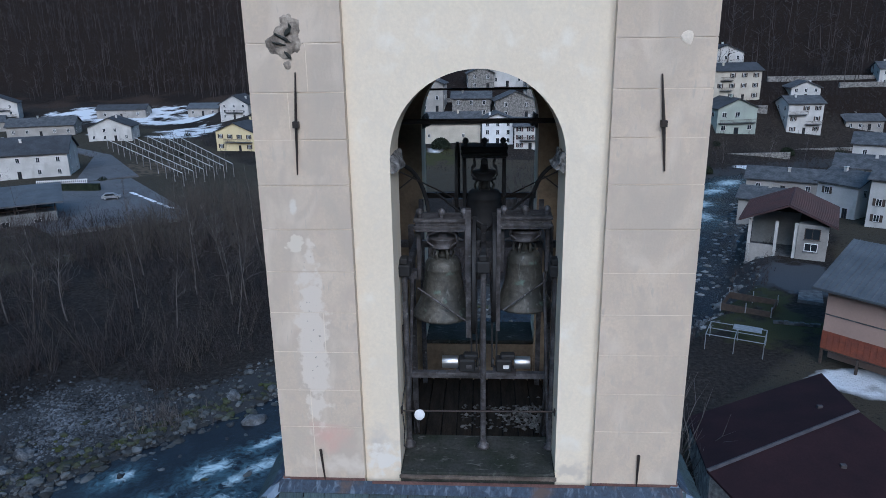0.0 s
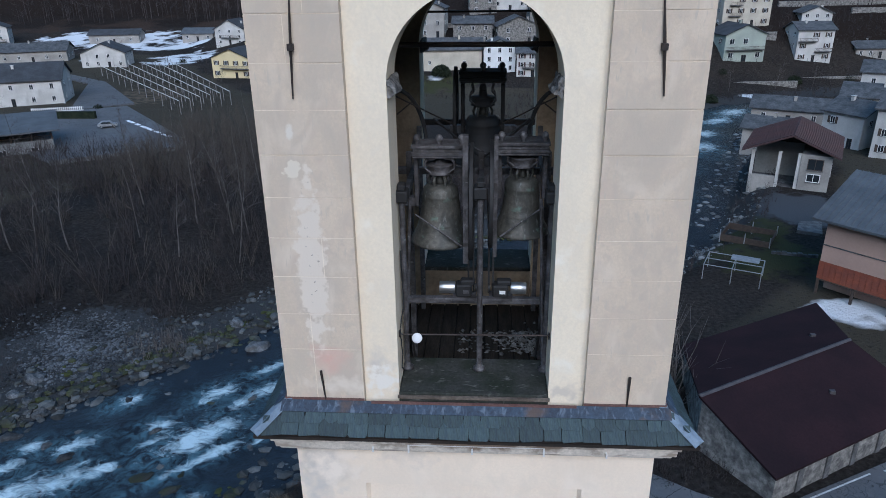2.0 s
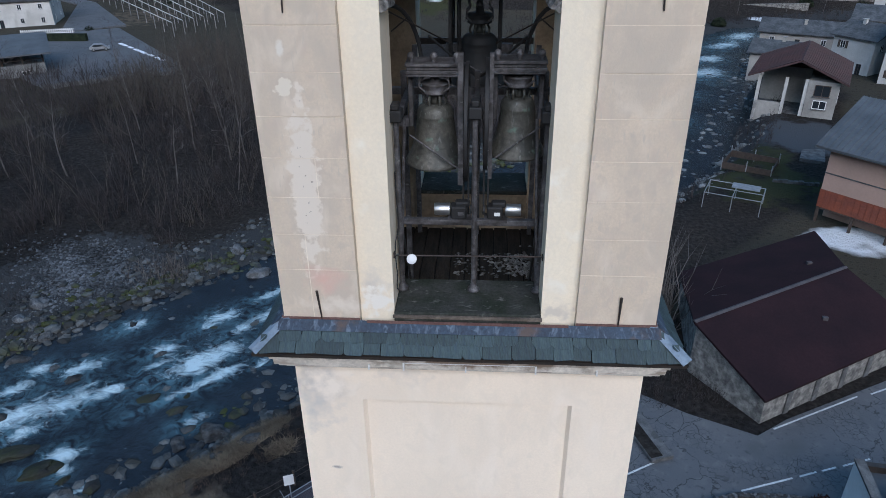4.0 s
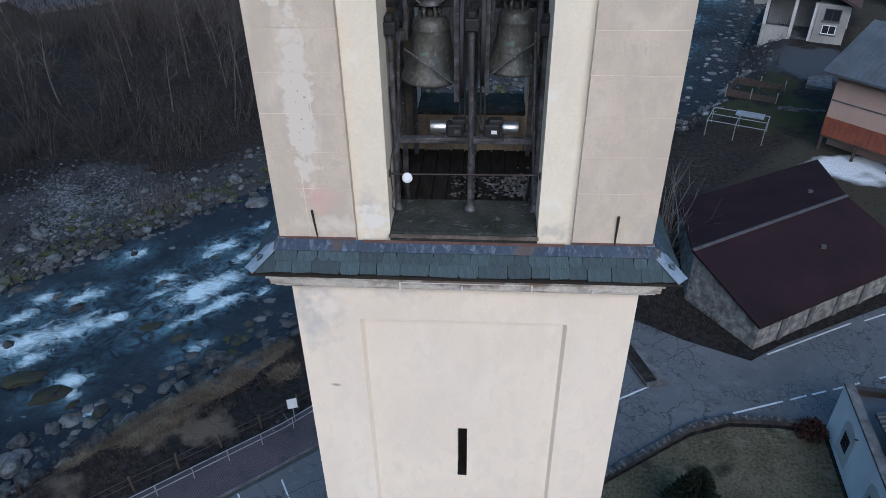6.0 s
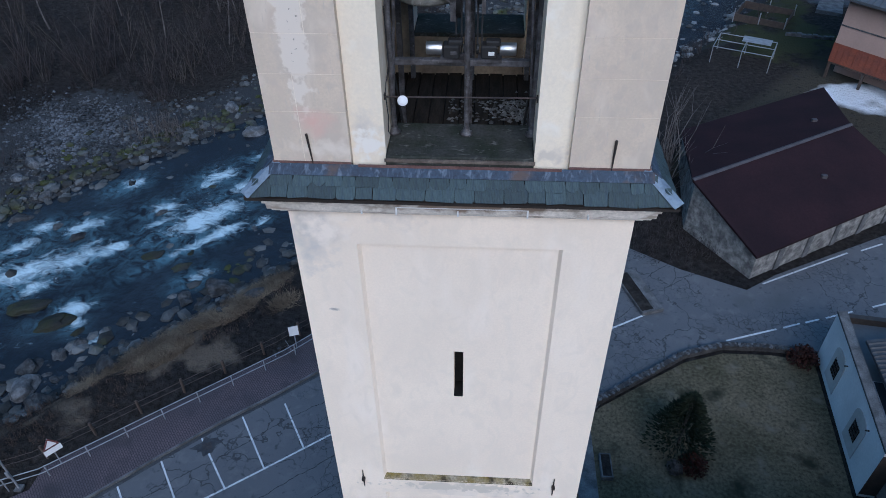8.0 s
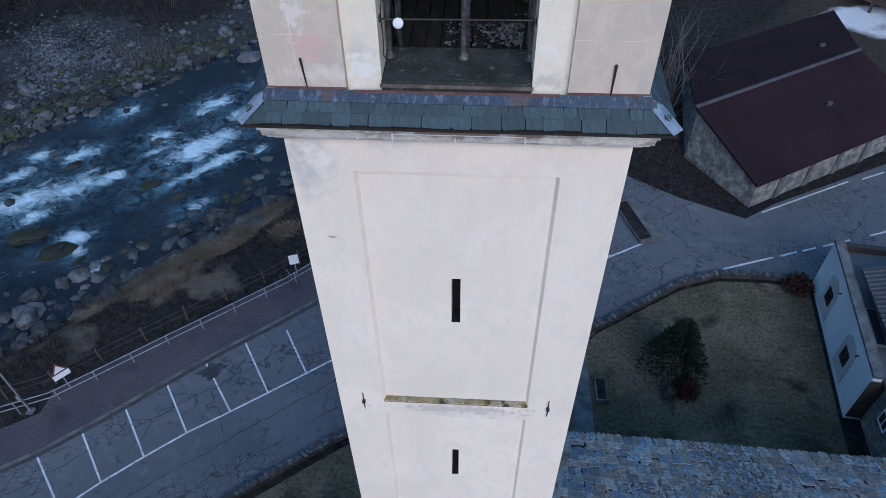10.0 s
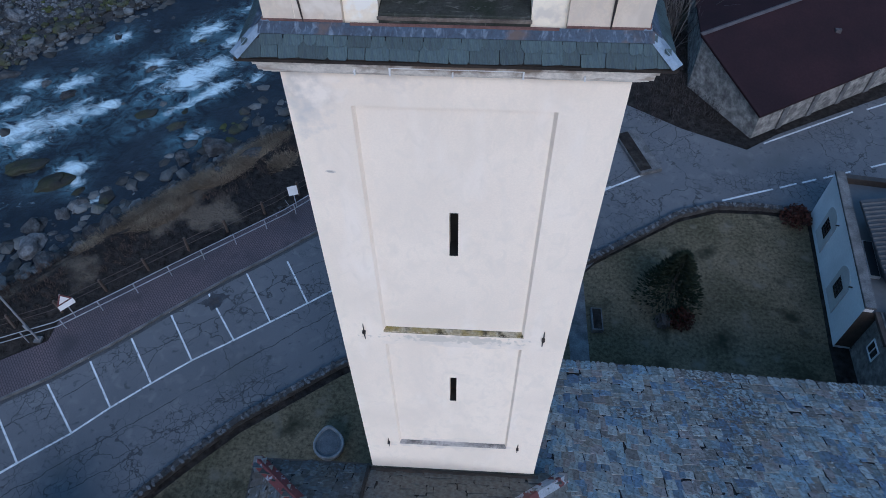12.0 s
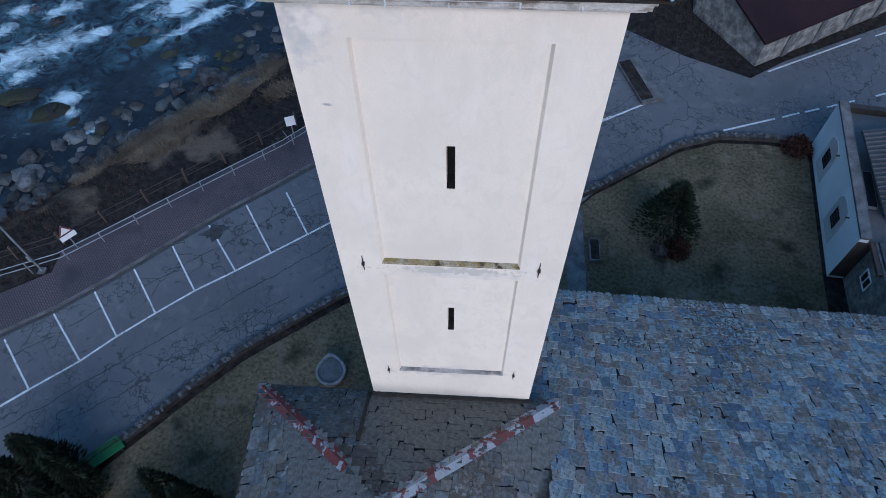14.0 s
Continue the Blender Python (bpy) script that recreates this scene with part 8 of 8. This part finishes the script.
thicket(1500, lambda r: (r.uniform(55, 150), r.uniform(188, 250)), 2.8, 0.045, "hillside_scrub", "bare scrub between the hillside houses", TWIG, 13)
thicket(700, lambda r: (r.uniform(-108, -62), r.uniform(92, 121)), 5.0, 0.045, "yard_scrub", "bare scrub below the yard wall", TWIG, 14)
thicket(260, lambda r: (r.uniform(-24, 26), r.uniform(176, 190)), 1.6, 0.04, "slope_scrub", "bare scrub on the slope below the houses", TWIG, 15)
thicket(260, lambda r: (r.uniform(-64, -38), r.uniform(96, 142)), 8.5, 0.045, "yard_edge_saplings", "tall bare bushes between yard and river", BARK, 18, 6)
thicket(200, lambda r: (r.uniform(-128, -60), r.uniform(200, 262)), 2.6, 0.05, "garden_scrub", "bare shrubs in the village gardens", TWIG, 17)

# dry grass on the near bank
GRASSY = mat("dry_grass_blades", (0.19, 0.155, 0.110, 1), (0.095, 0.075, 0.054, 1), 0.5, 4, 1.0, 0.0, vary=0.35, island=True)
rnd = random.Random(12)
segs = []
for cx, cy, rx, ry, n in ((-21.2, 22.6, 2.4, 1.5, 4200), (-18.6, 24.6, 1.8, 1.0, 2200), (-15.2, 27.6, 2.6, 1.4, 4600), (-23.0, 20.0, 1.6, 0.8, 1300), (-19.9, 20.9, 2.2, 1.0, 2400), (-16.6, 25.0, 2.2, 1.0, 2200), (-24.0, 18.6, 1.3, 0.7, 700), (-13.0, 25.9, 1.2, 0.8, 700)):
    for _ in range(n):
        a, q = rnd.uniform(0, 6.28), rnd.random() ** 0.6
        u, v = rx * q * math.cos(a), ry * q * math.sin(a)
        x, y = cx + u * 0.72 - v * 0.69, cy + u * 0.69 + v * 0.72
        segs.append((x, y, 0, x + rnd.gauss(-0.15, 0.3), y + rnd.gauss(0.1, 0.3), rnd.uniform(0.03, 0.18), 0.018, 0.004))
sx = np.array([s[0] for s in segs])
sy = np.array([s[1] for s in segs])
sz = terrain(sx, sy) + 0.05
segs = [(s[0], s[1], z - 0.1, s[3], s[4], z + s[5], s[6], s[7]) for s, z in zip(segs, sz)]
v, f = stems(segs)
stuff_mesh("dry_grass", v, f, GRASSY, "dry straw-coloured grass on the river bank", "grass")

# wooded mountain
rnd = random.Random(31)
segs = []
count = 0
while count < 7000:
    x, y = rnd.uniform(-420, 330), rnd.uniform(215, 620)
    s0 = 300 - 118 * float(smooth(-150, -30, x))
    if y < s0 + 55 + 18 * noise.noise(Vector((x * 0.03, y * 0.03, 0))):
        continue
    if abs(x) > 0.62 * (y + 10) + 30:
        continue
    count += 1
    i, j = int(np.searchsorted(gx, x)), int(np.searchsorted(gy, y))
    z = float(GZ[min(j, ny - 1), min(i, nx - 1)])
    h = rnd.uniform(6, 13)
    p, q = (x, y, z - 2), (x + rnd.gauss(0, 0.5), y, z + h)
    segs.append((*p, *q, 0.16, 0.04))
    for _ in range(7):
        f = rnd.uniform(0.3, 0.95)
        b = (x, y, z + h * f)
        segs.append((*b, x + rnd.gauss(0, 1.6), y + rnd.gauss(0, 1.6), z + h * f + rnd.uniform(0.8, 3.0), 0.10, 0.03))
v, f = stems(segs)
stuff_mesh("mountain_wood", v, f, TWIG, "bare brown wood covering the mountain slopes", "wood")


def conifer(x, y, h, r, label, seed, name="conifer"):
    """Trunk and tiers of needle sprays."""
    rnd = random.Random(seed)
    ob = thing(name, label, "tree", pose(x, y, 0))
    part("trunk", rods(0.09, ((0, 0, -0.2), (0, 0, h * 0.95)), n=7), BARK, ob)
    verts, faces = [], []
    n = int(3600 * h / 5)
    for i in range(n):
        f = (i + 0.5) / n
        rr = r * (1 - f) ** 0.8 + 0.06
        a = rnd.uniform(0, 6.28)
        q = rr * rnd.uniform(0.35, 1.05)
        c = Vector((q * math.cos(a), q * math.sin(a), 0.25 + f * h))
        d = Vector((math.cos(a), math.sin(a), rnd.uniform(0.1, 0.9))).normalized()
        L = rnd.uniform(0.10, 0.26)
        s = d.cross(Vector((rnd.gauss(0, 1), rnd.gauss(0, 1), rnd.gauss(0, 1)))).normalized() * L * 0.28
        o = len(verts)
        verts += [tuple(c - d * L * 0.4), tuple(c + s), tuple(c + d * L), tuple(c - s), tuple(c + d * L * 0.2 + s.cross(d))]
        faces += [(o, o + 1, o + 2), (o, o + 2, o + 3), (o, o + 4, o + 2)]
    me = bpy.data.meshes.new("crown")
    me.from_pydata(verts, [], faces)
    me.materials.append(NEEDLE)
    c = new("crown", me)
    c.parent = ob
    return ob


conifer(11.7, 15.6, 4.2, 1.9, "dark bushy conifer on the lawn", 1)
for i, (x, y, h, r) in enumerate(((-18.5, 0.0, 5.0, 1.1), (-16.9, -0.7, 5.0, 0.7), (-12.7, -1.0, 4.6, 0.7), (-11.4, -1.5, 4.5, 0.8), (-17.6, -1.8, 3.8, 1.1), (-14.4, -2.2, 3.6, 0.9), (-19.8, -1.0, 4.8, 1.3), (-10.0, -2.4, 4.0, 0.7))):
    conifer(x, y, h, r, "dark evergreen in the row beside the church", 10 + i)


def shrub(x, y, r, material, label, seed):
    rnd = random.Random(seed)
    ob = thing("shrub", label, "shrub", pose(x, y, float(terrain(x, y)) if y > 100 else 0))
    segs = []
    for _ in range(24):
        a = rnd.uniform(0, 6.28)
        segs.append((0, 0, 0, r * 0.8 * math.cos(a) * rnd.random(), r * 0.8 * math.sin(a) * rnd.random(), r * rnd.uniform(0.6, 1.2), 0.02, 0.006))
    c = new("stems", mesh_of("stems", segs, BARK))
    c.parent = ob
    verts, faces = [], []
    for _ in range(700 if r < 2 else 2600):
        d = Vector((rnd.gauss(0, 1), rnd.gauss(0, 1), rnd.gauss(0, 1))).normalized() * r * rnd.random() ** 0.4
        p = Vector((d.x, d.y, abs(d.z) + 0.15))
        n1, n2 = [Vector((rnd.gauss(0, 1), rnd.gauss(0, 1), rnd.gauss(0, 1))).normalized() * (0.09 if r < 2 else 0.2) for _ in range(2)]
        o = len(verts)
        verts += [tuple(p - n1), tuple(p + n2), tuple(p + n1), tuple(p - n2)]
        faces += [(o, o + 1, o + 2, o + 3)]
    me = bpy.data.meshes.new("leaves")
    me.from_pydata(verts, [], faces)
    me.materials.append(material)
    c = new("leaves", me)
    c.parent = ob


shrub(12.2, 14.2, 0.8, REDLEAF, "low rust-red shrub on the lawn", 1)
shrub(11.2, 14.0, 0.45, BIRCH, "small grey dead shrub on the lawn", 2)
shrub(20.6, 22.2, 1.0, REDLEAF, "rust-red shrub against the white house", 3)
shrub(12.0, 8.2, 0.8, NEEDLE, "small dark bush under the eave", 4)
shrub(22.0, 13.0, 0.8, NEEDLE, "dark green shrub between the two houses", 5)
shrub(-12.5, 193.0, 3.0, NEEDLE, "round dark evergreen bush before the white barn", 6)
for i, (x, y, r) in enumerate(((-95, 205, 1.6), (-150, 232, 1.8), (-112, 250, 1.5), (-70, 206, 1.4), (-98, 163, 1.3), (62, 188, 2.0), (92, 208, 2.2), (110, 212, 1.8), (70, 206, 1.6), (18, 188, 1.4), (60, 118, 1.5), (51, 110, 1.2))):
    shrub(x, y, r, NEEDLE, "dark evergreen bush between the village houses", 40 + i)
for i, (x, y) in enumerate(((-160, 270), (-185, 280), (-140, 262), (-95, 240), (-112, 298), (-84, 262), (-60, 190), (-72, 178), (-88, 196), (96, 205), (120, 218), (66, 222), (-22, 205), (18, 206), (-66, 160), (-70, 142))):
    plant_tree(x, y, i % 5, 0.5 + 0.05 * (i % 4), i * 47, "small bare garden tree among the houses")
thicket(90, lambda r: (r.gauss(-33.5, 1.8), r.gauss(53.5, 1.3)), 2.2, 0.04, "drift_branches", "heap of pale driftwood branches on the gravel", BIRCH, 11, 2)

# pieces of the roofs, last of the church
def near_tower(m):
    return lambda x, y: (m @ Vector((x, y, 0)) - Vector((4, 1, 13))).length


slab_roof(nave, nm, [(0, -0.08), (width + 1.0, -0.08), (width + 1.0, 6.2), (width + 0.05, 6.2), (width + 0.2, 21), (0, 21)], 300, PIODE, PIODE_J, 0.37, 1, near_tower(nm))
up_far = Vector((0, AY - 0.12, AZ - EZ))
fm = plane_at((3.45, 0.12, EZ), (-1, 0, 0), up_far)
slab_roof(choir, fm, [(0, -0.05), (9.6, -0.05), (9.6 - (AX + 6.15), up_far.length)], 150, PIODE_D, PIODE_D, 0.34, 2, near_tower(fm))
lm = plane_at((-6.15, 0.12, EZ), (0, -1, 0), (AX + 6.15, 0, AZ - EZ))
ll = math.hypot(AX + 6.15, AZ - EZ)
slab_roof(choir, lm, [(0, -0.05), (14, -0.05), (14, ll), (0.12 - AY, ll)], 100, PIODE_D, PIODE_D, 0.34, 3, near_tower(lm))
rm = plane_at((3.45, -14, EZ), (0, 1, 0), (AX - 3.45, 0, AZ - EZ))
rl = math.hypot(AX - 3.45, AZ - EZ)
slab_roof(choir, rm, [(0, -0.05), (14.12, -0.05), (14 + AY, rl), (0, rl)], 40, PIODE_D, PIODE_D, 0.34, 4, near_tower(rm))
for a, reach, paint, word in (((-6.15, 0.12, EZ), 0.74, REDP, "hip flashing with flaking red paint"), ((3.45, 0.12, EZ), 1.0, GREYP, "grey hip flashing with flaked red patches")):
    p = Vector(a)
    q = p.lerp(Vector((AX, AY, AZ)), reach)
    bm = bmesh.new()
    d = (q - p).normalized()
    s = d.cross(Vector((0, 0, 1))).normalized() * 0.21
    up = Vector((0, 0, 0.09))
    v = [bm.verts.new(k) for k in (p - s + up * 0.3, p + s + up * 0.3, q + s + up * 0.3, q - s + up * 0.3, p + up * 1.5, q + up * 1.5)]
    for f in ((0, 4, 5, 3), (4, 1, 2, 5), (0, 1, 4), (3, 5, 2), (0, 3, 2, 1)):
        bm.faces.new([v[i] for i in f])
    part("hip_flashing", bm, paint, choir, word)
    part("hip_cap", bevel(turn(boxes((-0.15, 0.15, -0.15, 0.15, 0.0, 0.11)), Matrix.Translation(p + d * 0.1)), 0.03), KERB, choir, "pale square stone cap at the hip's foot")
a, b = Vector((-2.6, 0.1, EZ + 0.02)), Vector((-2.58, -1.95, EZ + 2.05 * (AZ - EZ) / (0.12 - AY) + 0.02))
part("roof_step", solid([a + Vector((-0.05, 0, 0)), a + Vector((0.05, 0, 0)), b + Vector((0.05, 0, 0)), b + Vector((-0.05, 0, 0)), a + Vector((-0.05, 0, 0.14)), a + Vector((0.05, 0, 0.14)), b + Vector((0.05, 0, 0.14)), b + Vector((-0.05, 0, 0.14))], [(0, 1, 2, 3), (4, 5, 6, 7), (0, 1, 5, 4), (1, 2, 6, 5), (2, 3, 7, 6), (3, 0, 4, 7)]), GUTTER, choir, "dark upstand between two roof parts")
part("eave_edge", boxes((-6.2, -2.6, 0.14, 0.2, EZ - 0.12, EZ + 0.02), (-6.24, -6.18, -13.9, 0.2, EZ - 0.12, EZ + 0.02)), GUTTER, choir, "dark eave gutter")
part("gutter", boxes((-2.5, 2.6, -0.12, 0.0, EZ + 0.1, EZ + 0.22)), GUTTER, choir, "dark valley gutter at the tower's foot")
e = Vector((NX0 - 0.12, NY + 0.06, NE - 0.04))
part("eave_gutter", rods(0.055, (e, Vector((NX1, NY - SKEW + 0.06, NE - 0.04))), n=8), GUTTER, nave, "dark gutter along the nave eave")
part("verge_strip", rods(0.06, (e, Vector((NX0 - 0.47, ridge_y, zr + 0.06))), n=6), GUTTER, nave, "dark verge strip where two roofs meet")
